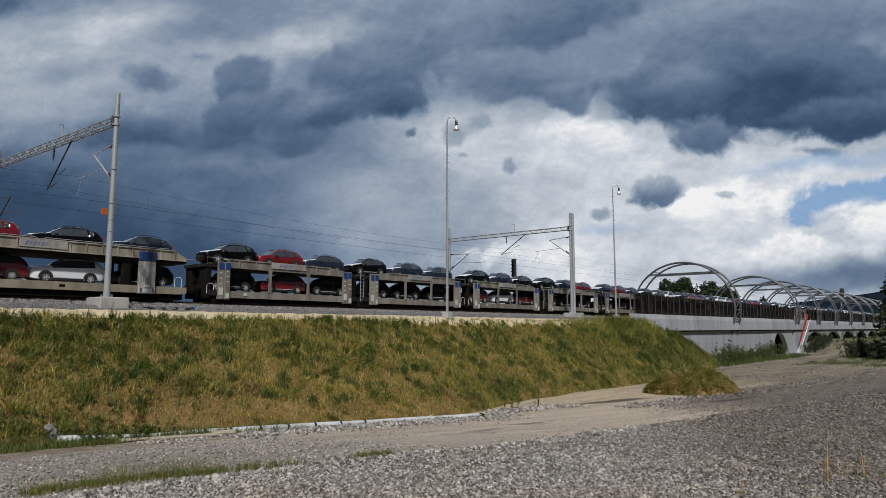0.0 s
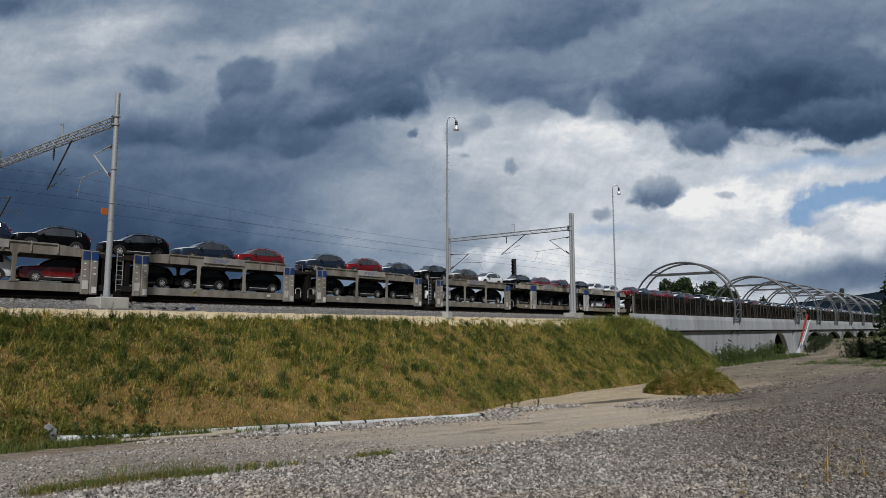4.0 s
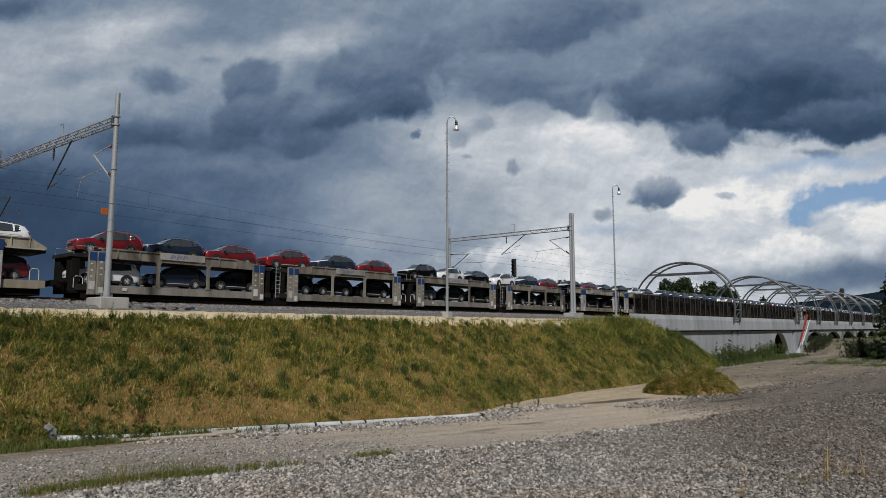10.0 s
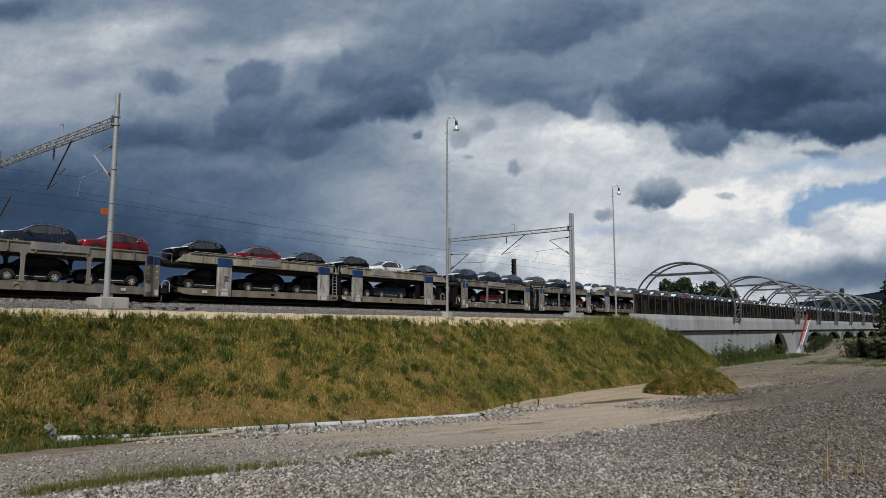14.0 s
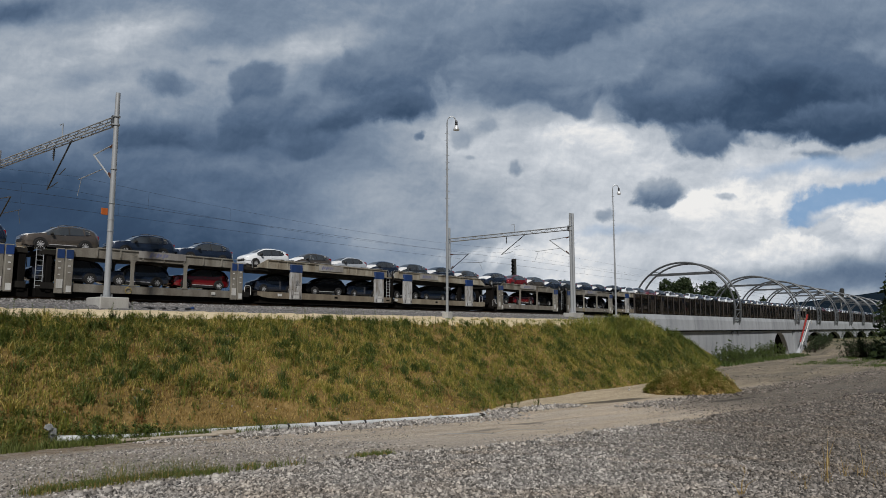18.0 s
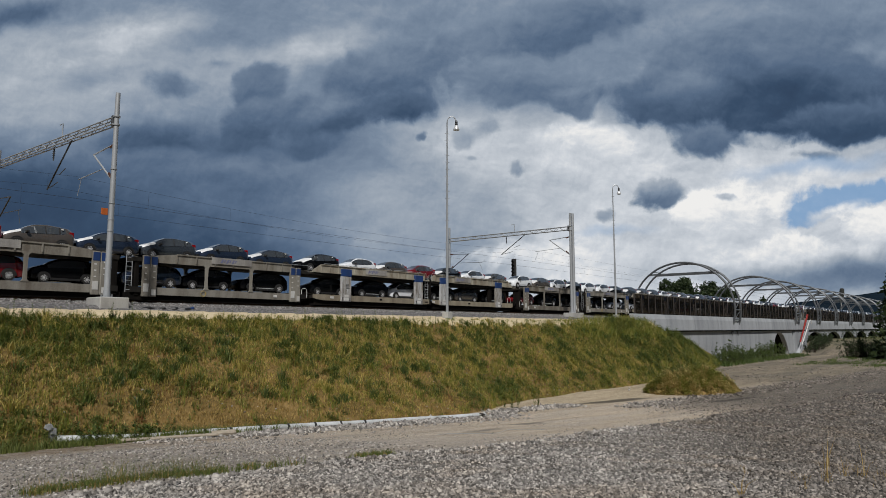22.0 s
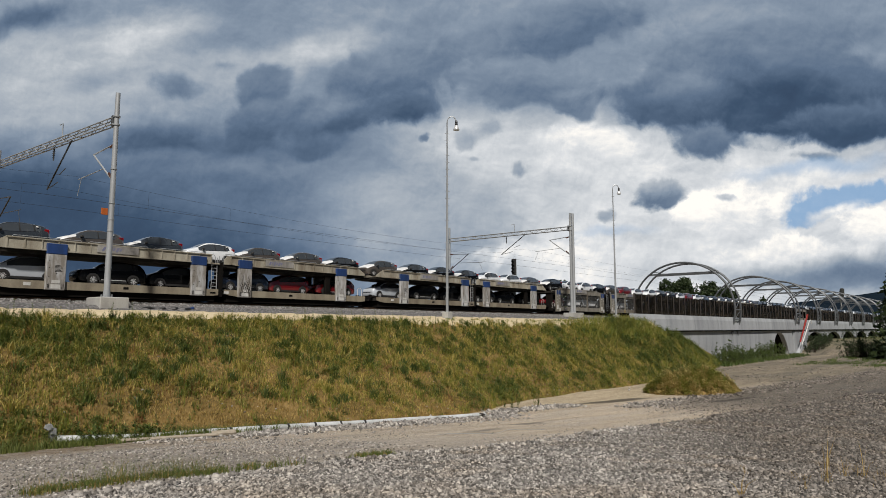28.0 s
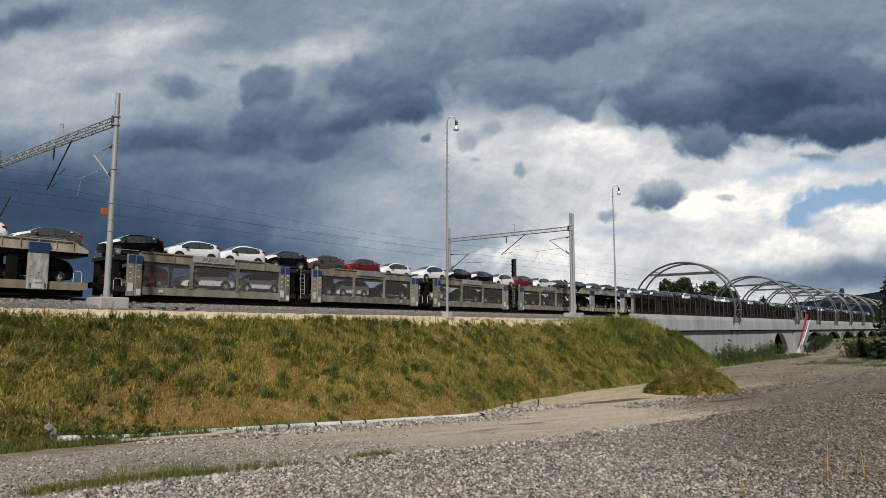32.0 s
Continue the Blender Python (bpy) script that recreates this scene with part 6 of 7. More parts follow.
def plant_bank():
    green, dry, bushy, leafyspots = [], [], [], []
    for i in range(46000):
        x = -4 + 122 * rng.uniform() ** 1.15 if i < 36000 else 58 + 60 * rng.uniform()
        y = 25.6 + 12.6 * rng.uniform()
        z = bank_height(x, y)
        if z < yard(x, y) - 0.05:
            continue
        n1, n2 = grass_noise(x, y, 0.22), grass_noise(x + 40, y, 1.3)
        up = (y - 26) / 12.6
        low = 0.45 if y > 37.4 else 1.0
        moist = n1 * 1.3 + n2 * 1.5 + up * 0.75 + 0.75 * ease((x - 38) / 30) + 0.35 * ease((22 - x) / 14) * ease((y - 30) / 5) - 0.4 * ease((33 - y) / 5) * ease((44 - x) / 14) - 0.28
        if moist > -0.08 + 0.12 * rng.normal():
            tall = 0.4 + 1.3 * min(1.0, max(0.0, n2 * 1.6 + 0.3 * n1))
            if x < 22 and rng.uniform() < 0.55:
                leafyspots.append((x, y, z, rng.uniform(0.16, 0.4) * low * tall * 1.2, 11))
                continue
            if rng.uniform() < 0.36:
                bushy.append((x, y, z, rng.uniform(0.14, 0.36) * (1 + 0.4 * up) * low * tall * 1.25, 10))
                continue
            green.append((x, y, z, rng.uniform(0.16, 0.42) * (1 + 0.4 * up) * low * tall, 0.13, 6, 0.024))
        else:
            dry.append((x, y, z, rng.uniform(0.07, 0.2) * (1.6 if rng.uniform() < 0.06 else 1.0), 0.2, 4, 0.026))
    for _ in range(8000):
        # matted dead grass between the clumps at the near end
        x, y = 4 + 30 * rng.uniform(), 26.2 + 12.0 * rng.uniform()
        z = bank_height(x, y)
        if z > yard(x, y):
            dry.append((x, y, z, rng.uniform(0.05, 0.15), 0.24, 4, 0.034))
    for _ in range(1800):
        x = -6 + 104 * rng.uniform()
        y = 38.4 - 11.0 * rng.uniform() ** 1.3
        z = bank_height(x, y)
        if z < yard(x, y):
            continue
        if grass_noise(x + 9, y + 3, 0.35) + 0.5 * rng.normal() * 0.4 > 0.10 + 0.012 * (38.9 - y) - 0.22 * ease((20 - x) / 12):
            leafyspots.append((x, y, z, rng.uniform(0.35, 0.95), int(rng.integers(24, 42))))
    olive, dock = [], []
    for _ in range(26000):
        # short olive turf, thin only at the foot of the slope
        x, y = -3 + 96 * rng.uniform() ** 1.2, 27.0 + 11.2 * rng.uniform()
        z = bank_height(x, y)
        above = z - yard(x, y)
        if above < 0.0 or grass_noise(x - 30, y + 11, 0.6) + 0.3 * rng.normal() + 0.5 * grass_noise(x + 70, y - 4, 0.2) < 0.10 - 0.36 * ease((above - 0.7) / 1.5) - 0.3 * ease((x - 40) / 20) + 0.22 * ease((26 - x) / 10):
            continue
        olive.append((x, y, z, rng.uniform(0.10, 0.34) * (0.7 + 0.5 * ease(above / 3)), 0.15, 4, 0.032))
    for _ in range(46):
        # withered dock and sorrel standing in the turf
        x, y = 2 + 56 * rng.uniform(), 28.0 + 9.5 * rng.uniform()
        z, wide = bank_height(x, y), rng.uniform(0.12, 0.3)
        if z < yard(x, y):
            continue
        for _ in range(14):
            dx, dy = rng.normal() * wide, rng.normal() * wide
            dock.append((x + dx, y + dy, bank_height(x + dx, y + dy), rng.uniform(0.2, 0.55), 12))
    blades(olive, "grass", M_OLIVE, "short olive and yellow turf on the embankment", "grass")
    weeds(dock, "weeds", M_DOCK, "withered red-brown dock on the embankment", "weeds", 0.035)
    herbs, sere, rank = [], [], []
    for _ in range(5200):
        # low rounded clumps of herbs, thick in some places and open in others
        x = -3 + 86 * rng.uniform() ** 1.25
        y = 26.6 + 11.7 * rng.uniform()
        z = bank_height(x, y)
        if z < yard(x, y):
            continue
        grow = grass_noise(x + 21, y - 8, 0.33) + 0.45 * grass_noise(x, y + 60, 1.1) + 0.35 * ease((y - 33) / 4) * ease((24 - x) / 6) + 0.15 * ease((y - 31) / 5) + 0.3 * ease((13 - x) / 5) - 0.45 * ease((32.5 - y) / 4) * ease((40 - x) / 10)
        if grow < 0.02 + 0.15 * rng.normal():
            continue
        wide, tall = rng.uniform(0.16, 0.5), rng.uniform(0.18, 0.58)
        clump = sere if rng.uniform() < 0.30 else herbs
        for _ in range(int(6 + 16 * wide)):
            a, q = rng.uniform(0, 2 * math.pi), math.sqrt(rng.uniform())
            px, py = x + wide * q * math.cos(a), y + wide * q * math.sin(a)
            clump.append((px, py, bank_height(px, py), tall * (1.15 - 0.6 * q * q), 9))
    for _ in range(760):
        # taller herbs on the end of the bank beside the bridge
        x, y = 76 + 30 * rng.uniform(), CREST_Y - 8.0 * rng.uniform() ** 1.6
        z = bank_height(x, y)
        if z < yard(x, y) or grass_noise(x, y, 0.4) < -0.12:
            continue
        wide, tall = rng.uniform(0.3, 0.8), rng.uniform(0.3, 1.2)
        for _ in range(11):
            a, q = rng.uniform(0, 2 * math.pi), math.sqrt(rng.uniform())
            px, py = x + wide * q * math.cos(a), y + wide * q * math.sin(a)
            rank.append((px, py, bank_height(px, py), tall * (1.15 - 0.6 * q * q), 10))
    dark, bright = [], []
    for _ in range(900):
        # separate tussocks that stand over the turf, some dark, some yellowing
        x, y = -2 + 84 * rng.uniform() ** 1.25, CREST_Y - 0.4 - 9.6 * rng.uniform() ** 1.25
        z = bank_height(x, y)
        if z < yard(x, y) + 0.5 or grass_noise(x + 5, y + 31, 0.28) + 0.25 * rng.normal() < -0.02:
            continue
        wide, tall = rng.uniform(0.14, 0.42), rng.uniform(0.3, 0.75)
        clump = dark if rng.uniform() < 0.66 else bright
        for _ in range(int(10 + 34 * wide)):
            a, q = rng.uniform(0, 2 * math.pi), math.sqrt(rng.uniform())
            px, py = x + 1.3 * wide * q * math.cos(a), y + 0.8 * wide * q * math.sin(a)
            clump.append((px, py, bank_height(px, py), tall * (1.15 - 0.6 * q * q), 0.05, 4, 0.034))
    blades(dark, "grass", M_TUSSOCK, "dark green grass tussocks on the embankment", "grass")
    blades(bright, "grass", M_OLIVE, "yellowing grass tussocks on the embankment", "grass")
    weeds(rank, "weeds", M_WEED, "rank green herbs on the end of the embankment", "weeds", 0.10)
    weeds(herbs, "weeds", M_WEED, "rounded green clumps of herbs on the embankment", "weeds", 0.05)
    weeds(sere, "weeds", M_GRASS, "yellow-green clumps of herbs on the embankment", "weeds", 0.05)
    for _ in range(420):
        # dense growth on the shoulder at the near end
        x, y = 7 + 13 * rng.uniform(), CREST_Y - 0.3 - 3.0 * rng.uniform() ** 1.4
        if grass_noise(x, y, 0.5) > -0.12:
            leafyspots.append((x, y, bank_height(x, y), rng.uniform(0.3, 0.85), int(rng.integers(36, 62))))
    for _ in range(420):
        # a ragged fringe of tall weeds along the crest
        x = -6 + 96 * rng.uniform()
        if grass_noise(x, 77, 0.12) + 0.3 * rng.normal() < (-0.1 if x < 36 or x > 62 else 0.12):
            continue
        y = CREST_Y - rng.uniform(0.2, 1.8)
        leafyspots.append((x, y, bank_height(x, y), rng.uniform(0.4, 1.1) * (1.0 if x < 78 else 1.6), int(rng.integers(36, 62))))
    for _ in range(1700):
        # low uneven fringe where the grass meets the sand
        x = -4 + 92 * rng.uniform() ** 1.2
        y = CREST_Y - 0.35 + 0.4 * grass_noise(x, 5, 0.8) + 0.12 * rng.normal()
        green.append((x, y, bank_height(x, y) + (0.12 if y > 38.3 else 0.0), rng.uniform(0.08, 0.28), 0.16, 6, 0.024))
    for _ in range(1500):
        # tall grass at the bridge end of the crest
        x = 58 + 33 * rng.uniform() ** 0.7
        y = CREST_Y - rng.uniform(-0.3, 2.2)
        green.append((x, y, bank_height(x, y), rng.uniform(0.5, 1.3) * ease((x - 54) / 26), 0.25, 6, 0.035))
    blades(green, "grass", M_GRASS, "green and yellowing meadow grass on the embankment", "grass")
    blades(dry, "dry_grass", M_DRYGRASS, "dry brown grass on the embankment", "grass")
    weeds(bushy, "weeds", M_GRASS, "olive and yellow-green low herbs on the embankment", "weeds", 0.045)
    weeds(leafyspots, "weeds", M_WEED, "dark green leafy weeds on the embankment", "weeds", 0.042)


def plant_yard():
    spots, fringe = [], []
    # strip of grass at the edge of the gravel field
    for _ in range(520):
        x = 5.0 + 4.0 * rng.uniform() ** 0.9
        y = 14.62 - 0.05 * (x - 4.5) - 0.14 * max(0.0, x - 6.8) + rng.normal() * (0.30 - 0.012 * x) * (0.5 + 1.2 * max(0.0, grass_noise(x, 3, 0.9) + 0.35))
        tall = rng.uniform() < (0.5 if 6.4 < x < 8.6 else 0.15)
        spots.append((x, y, top(x, y), rng.uniform(0.35, 0.75) * (1.15 - 0.05 * x) if tall else rng.uniform(0.06, 0.2), 0.17, 4 if tall else 10, 0.006 if tall else 0.011))
    for _ in range(160):
        x = 12.5 + 1.5 * rng.uniform()
        y = 13.5 + 0.07 * (x - 12.7) + rng.normal() * 0.12
        spots.append((x, y, top(x, y), rng.uniform(0.08, 0.2), 0.1, 6, 0.016))
    for x, y in ((9.3, 13.8), (9.55, 13.75), (10.0, 13.5), (10.45, 13.42)):
        for _ in range(12):
            spots.append((x + rng.normal() * 0.15, y + rng.normal() * 0.15, top(x, y), rng.uniform(0.1, 0.26), 0.08, 6, 0.014))
    blades(spots[::6], "dry_grass", M_DRYGRASS, "yellowed grass at the edge of the gravel", "grass")
    blades([q for i, q in enumerate(spots) if i % 6], "grass", M_WEED, "tufts of green grass at the edge of the gravel", "grass")
    # dry stalks among the stones
    stalks = []
    for cx, cy, n, h in ((15.0, 3.3, 4, 0.4), (17.6, 3.2, 5, 0.7), (18.6, 3.0, 3, 0.5), (16.6, 2.7, 4, 0.5), (17.5, 2.3, 5, 0.5), (15.2, 2.2, 5, 0.4)):
        for _ in range(n):
            x, y = cx + 0.3 * rng.normal(), cy + 0.14 * rng.normal()
            stalks.append((x, y, top(x, y), h * rng.uniform(0.25, 0.75), 0.05, 2, 0.006))
    for x, y, h in ((14.96, 2.96, 1.15), (15.02, 3.0, 0.75), (16.66, 2.97, 0.6), (13.2, 2.95, 0.4), (11.4, 3.48, 0.35), (11.5, 3.5, 0.3), (15.0, 4.47, 0.3), (17.2, 2.7, 0.8)):
        # taller withered stalks with a few leaning side shoots
        stalks += [(x, y, top(x, y), h, 0.012, 3, 0.014), (x, y, top(x, y), h * 0.35, 0.10, 5, 0.007)]
    blades(stalks, "dry_grass", M_DRYGRASS, "sparse dry straw stalks among the stones", "grass")
    # lush fringe round the pipe
    for _ in range(900):
        x = 5.5 + 16.2 * rng.uniform()
        y = 28.4 - 0.09 * (x - 10) + rng.normal() * 0.35 - 0.3
        if x > 17.5 and rng.uniform() < 0.6:
            continue
        fringe.append((x, y, top(x, y), rng.uniform(0.15, 0.45), 0.16, 9, 0.022))
    blades(fringe, "grass", M_WEED, "dark green grass round the pipe at the embankment's foot", "grass")
    low = [(rng.uniform(11.5, 15.5), 28.2 + rng.normal() * 0.25, 0, rng.uniform(0.3, 0.65), 22) for _ in range(46)]
    weeds([(x, y, top(x, y), h, n) for x, y, _, h, n in low], "weeds", M_SHRUB, "dark bramble over the pipe", "weeds", 0.08)


def mound():
    """Heap overgrown with straw-coloured grass beside the track."""
    vs, fs, n = [], [], 25
    ux, uy = 0.857, -0.515                  # long axis of the heap

    def at(p, q):
        return 62.3 + ux * p - uy * q, 22.9 + uy * p + ux * q

    def hz(x, y):
        dx, dy = x - 62.3, y - 22.9
        d2 = ((dx * ux + dy * uy) / 4.6) ** 2 + ((dy * ux - dx * uy) / 2.6) ** 2
        return yard(x, y) + 1.6 * max(0.0, 1 - d2) ** 0.7 + 0.5 * grass_noise(x, y, 0.6) * (1 if d2 < 1 else 0)
    for j in range(n):
        for i in range(n):
            x, y = at(-5 + 10 * i / (n - 1), -2.9 + 5.8 * j / (n - 1))
            vs.append((x, y, hz(x, y) - 0.04))
    for j in range(n - 1):
        for i in range(n - 1):
            k = j * n + i
            fs.append((k, k + 1, k + n + 1, k + n))
    tagged(new("earth_mound", raw_mesh("earth_mound", vs, fs, bpy.data.materials["bank_soil"], True)), "low earth mound beside the dirt track", "mound", kind="structure")
    spots, lf = [], []
    for _ in range(900):
        a, r = rng.uniform(0, 2 * math.pi), math.sqrt(rng.uniform())
        x, y = at(4.5 * r * math.cos(a), 2.4 * r * math.sin(a))
        spots.append((x, y, hz(x, y), rng.uniform(0.12, 0.4) * (1.1 - 0.5 * r), 0.22, 7, 0.03))
    straw, pale = [], []
    for _ in range(430):
        # rounded clumps, straw-yellow in front and greener on top
        a, r = rng.uniform(0, 2 * math.pi), math.sqrt(rng.uniform())
        p, q = 4.6 * r * math.cos(a), 2.6 * r * math.sin(a)
        wide, tall = rng.uniform(0.25, 0.6), rng.uniform(0.25, 1.15) * (1.15 - 0.55 * r)
        clump = lf if q > 0.2 + 0.7 * rng.normal() else (straw if rng.uniform() < 0.5 else pale)
        for _ in range(18):
            a, r = rng.uniform(0, 2 * math.pi), math.sqrt(rng.uniform())
            x, y = at(p + wide * r * math.cos(a), q + wide * r * math.sin(a))
            clump.append((x, y, hz(x, y), tall * (1.1 - 0.6 * r * r), 10))
    blades(spots[:600], "dry_grass", M_DRYGRASS, "straw-coloured grass on the mound", "grass")
    blades(spots[600:], "grass", M_GRASS, "green and yellow grass on the mound", "grass")
    weeds(pale, "weeds", M_GRASS, "yellow-green clumps of herbs on the mound", "weeds", 0.075)
    weeds(straw, "dry_weeds", M_STRAW, "straw-yellow clumps of withered herbs on the mound", "weeds", 0.075)
    wild = []
    for _ in range(1900):
        x, y = 118 + 58 * rng.uniform(), 15.0 + 12.0 * rng.uniform()
        if grass_noise(x * 0.3, y, 0.4) > 0.0:
            wild.append((x, y, yard(x, y), rng.uniform(0.15, 0.45), 0.5, 6, 0.05))
    for _ in range(500):
        x, y = 106 + 56 * rng.uniform(), 33.6 + 3.2 * rng.uniform()
        wild.append((x, y, yard(x, y), rng.uniform(0.3, 0.9), 0.4, 6, 0.07))
    blades(wild, "grass", M_SHRUB, "rough green grass beside the track and the bridge wall", "grass")
    weeds(lf, "weeds", M_WEED, "green weeds on the mound", "weeds", 0.08)


def stones():
    """Crushed stone on the near gravel field and in windrows along the track."""
    base = np.array([(1, 0, 0), (0, 1, 0), (-1, 0, 0), (0, -1, 0), (0, 0, 1), (0, 0, -1)], dtype=np.float32) * 1.25
    tri = np.array([(0, 1, 4), (1, 2, 4), (2, 3, 4), (3, 0, 4), (1, 0, 5), (2, 1, 5), (3, 2, 5), (0, 3, 5)], dtype=np.int32)
    P = []
    head = radians(HEAD)
    while len(P) < 74000:
        r = 8.5 + 56 * rng.uniform() ** 2.0
        a = head + radians(rng.uniform(-37, 37))
        x, y = r * math.cos(a), r * math.sin(a)
        d = y - edge_y(x)
        if d > 0.8 + 0.7 * rng.normal():
            continue
        P.append((x, y, rng.uniform(0.011, 0.034) * (1 + r / 80) * (1.3 if abs(d) < 0.7 else 1.0) * (1.2 if x > 14 and y < 6 and r < 24 else 1.0)))
    for _ in range(14000):
        # windrows: along the field's edge, below the pipe, and further along
        k = rng.uniform()
        if k < 0.34:
            x = 5 + 48 * rng.uniform() ** 1.3
            y = edge_y(x) + 0.28 * rng.normal()
            s = rng.uniform(0.025, 0.065) * (1 + x / 60)
        elif k < 0.68:
            x = 17.5 + 28 * rng.uniform()
            y = 26.6 - 0.06 * (x - 18) - 0.8 + 0.5 * rng.normal() - (0.3 if x < 24 else 0.0) + (1.3 if x > 36 else 0)
            s = rng.uniform(0.04, 0.12)
        else:
            x = 46 + 66 * rng.uniform()
            y = 27.1 - 0.118 * x + 0.7 * rng.normal()
            s = rng.uniform(0.04, 0.12)
        P.append((x, y, s))
    for _ in range(900):
        # pale stones caught in the grass of the bank
        x, y = -2 + 80 * rng.uniform(), 27 + 10.5 * rng.uniform()
        if bank_height(x, y) > yard(x, y):
            P.append((x, y, rng.uniform(0.02, 0.055)))
    for _ in range(7000):
        # sheet of stone between the field and the far windrow
        x = 44 + 64 * rng.uniform()
        y = edge_y(x) + (27.0 - 0.118 * x - edge_y(x)) * rng.uniform()
        if grass_noise(x * 0.2, y, 0.5) + 0.25 * rng.normal() > -0.05:
            P.append((x, y, rng.uniform(0.02, 0.065)))
    for _ in range(3500):
        # scattered stones on the trodden earth towards the bridge
        x, y = 60 + 90 * rng.uniform(), 10 + 26 * rng.uniform()
        if bank_height(x, y) < yard(x, y) and grass_noise(x, y, 0.12) + 0.2 * rng.normal() > 0.05:
            P.append((x, y, rng.uniform(0.03, 0.11)))
    for _ in range(6500):
        # stony start of the track, past the strip of grass
        x = 2 + 15 * rng.uniform()
        y = edge_y(x) + 1.5 + (12.5 - 0.2 * x) * rng.uniform()
        P.append((x, y, rng.uniform(0.012, 0.04)))
    for _ in range(1100):
        # coarser lumps beside the camera
        x, y = 11 + 12 * rng.uniform(), 1.0 + 3.4 * rng.uniform()
        P.append((x, y, rng.uniform(0.022, 0.05)))
    for _ in range(9000):
        # the field goes on to the far corner of the yard
        x = 26 + 44 * rng.uniform() ** 1.2
        y = edge_y(x) - 13 * rng.uniform()
        P.append((x, y, rng.uniform(0.025, 0.06) * (0.6 + x / 60)))
    for _ in range(5200):
        # apron of stones below the pipe
        x = 13 + 22 * rng.uniform()
        f = abs(rng.normal())
        if grass_noise(x, f * 3, 0.9) + 0.35 * rng.normal() > -0.1:
            P.append((x, 26.5 - 0.09 * (x - 18) - 1.2 * f, rng.uniform(0.025, 0.07)))
    for _ in range(9000):
        # loose stones on the dirt track, thickest at its far side
        x = 4 + 46 * rng.uniform() ** 1.3
        f = rng.uniform()
        if grass_noise(x, f * 12, 0.3) + 0.3 * rng.normal() < -0.05:
            continue
        y = edge_y(x) + 13.5 * f ** 0.7
        P.append((x, y, rng.uniform(0.010, 0.03)))
    n = len(P)
    P = np.array(P)
    V = np.tile(base, (n, 1, 1)) * rng.uniform(0.5, 1.15, (n, 6, 1)) + rng.uniform(-0.55, 0.55, (n, 6, 3))
    V *= (P[:, 2, None] * rng.uniform(0.7, 1.4, (n, 3)))[:, None, :] * np.array((1.15, 1, 0.8))
    a = rng.uniform(0, 2 * math.pi, n)
    t = rng.uniform(-0.6, 0.6, n)
    x1 = V[..., 0] * np.cos(t)[:, None] - V[..., 2] * np.sin(t)[:, None]
    z1 = V[..., 0] * np.sin(t)[:, None] + V[..., 2] * np.cos(t)[:, None]
    x2 = x1 * np.cos(a)[:, None] - V[..., 1] * np.sin(a)[:, None]
    y2 = x1 * np.sin(a)[:, None] + V[..., 1] * np.cos(a)[:, None]
    zz = np.array([top(x, y) for x, y in P[:, :2]]) + P[:, 2] * 0.3
    V = np.stack([x2 + P[:, 0, None], y2 + P[:, 1, None], z1 + zz[:, None]], -1).reshape(-1, 3)
    F = (tri[None] + (np.arange(n) * 6)[:, None, None]).reshape(-1, 3)
    tagged(new("gravel", raw_mesh("gravel", V, F, M_STONE)), "loose grey crushed stones on the yard", "gravel", kind="stuff")
    # stones of the track bed, on its near shoulder
    n = 14000
    x = -2 + 92 * rng.uniform(0, 1, n) ** 1.2
    y = rng.uniform(40.3, 44.8, n)
    zc = np.interp(y, [40.3, 41.2, 43.2, 44.6, 45], [CREST_Z + 0.30, CREST_Z + 0.55, RAIL - 0.42, RAIL - 0.24, RAIL - 0.24])
    s = rng.uniform(0.035, 0.075, n)
    V = (np.tile(base, (n, 1, 1)) * rng.uniform(0.6, 1.1, (n, 6, 1)) + rng.uniform(-0.35, 0.35, (n, 6, 3))) * s[:, None, None]
    V += np.stack([x, y, zc + s * 0.3], -1)[:, None, :]
    F = (tri[None] + (np.arange(n) * 6)[:, None, None]).reshape(-1, 3)
    tagged(new("ballast_stones", raw_mesh("ballast_stones", V.reshape(-1, 3), F, M_BALLAST_STONE)), "grey crushed stones on the ballast shoulder", "ballast", kind="stuff")


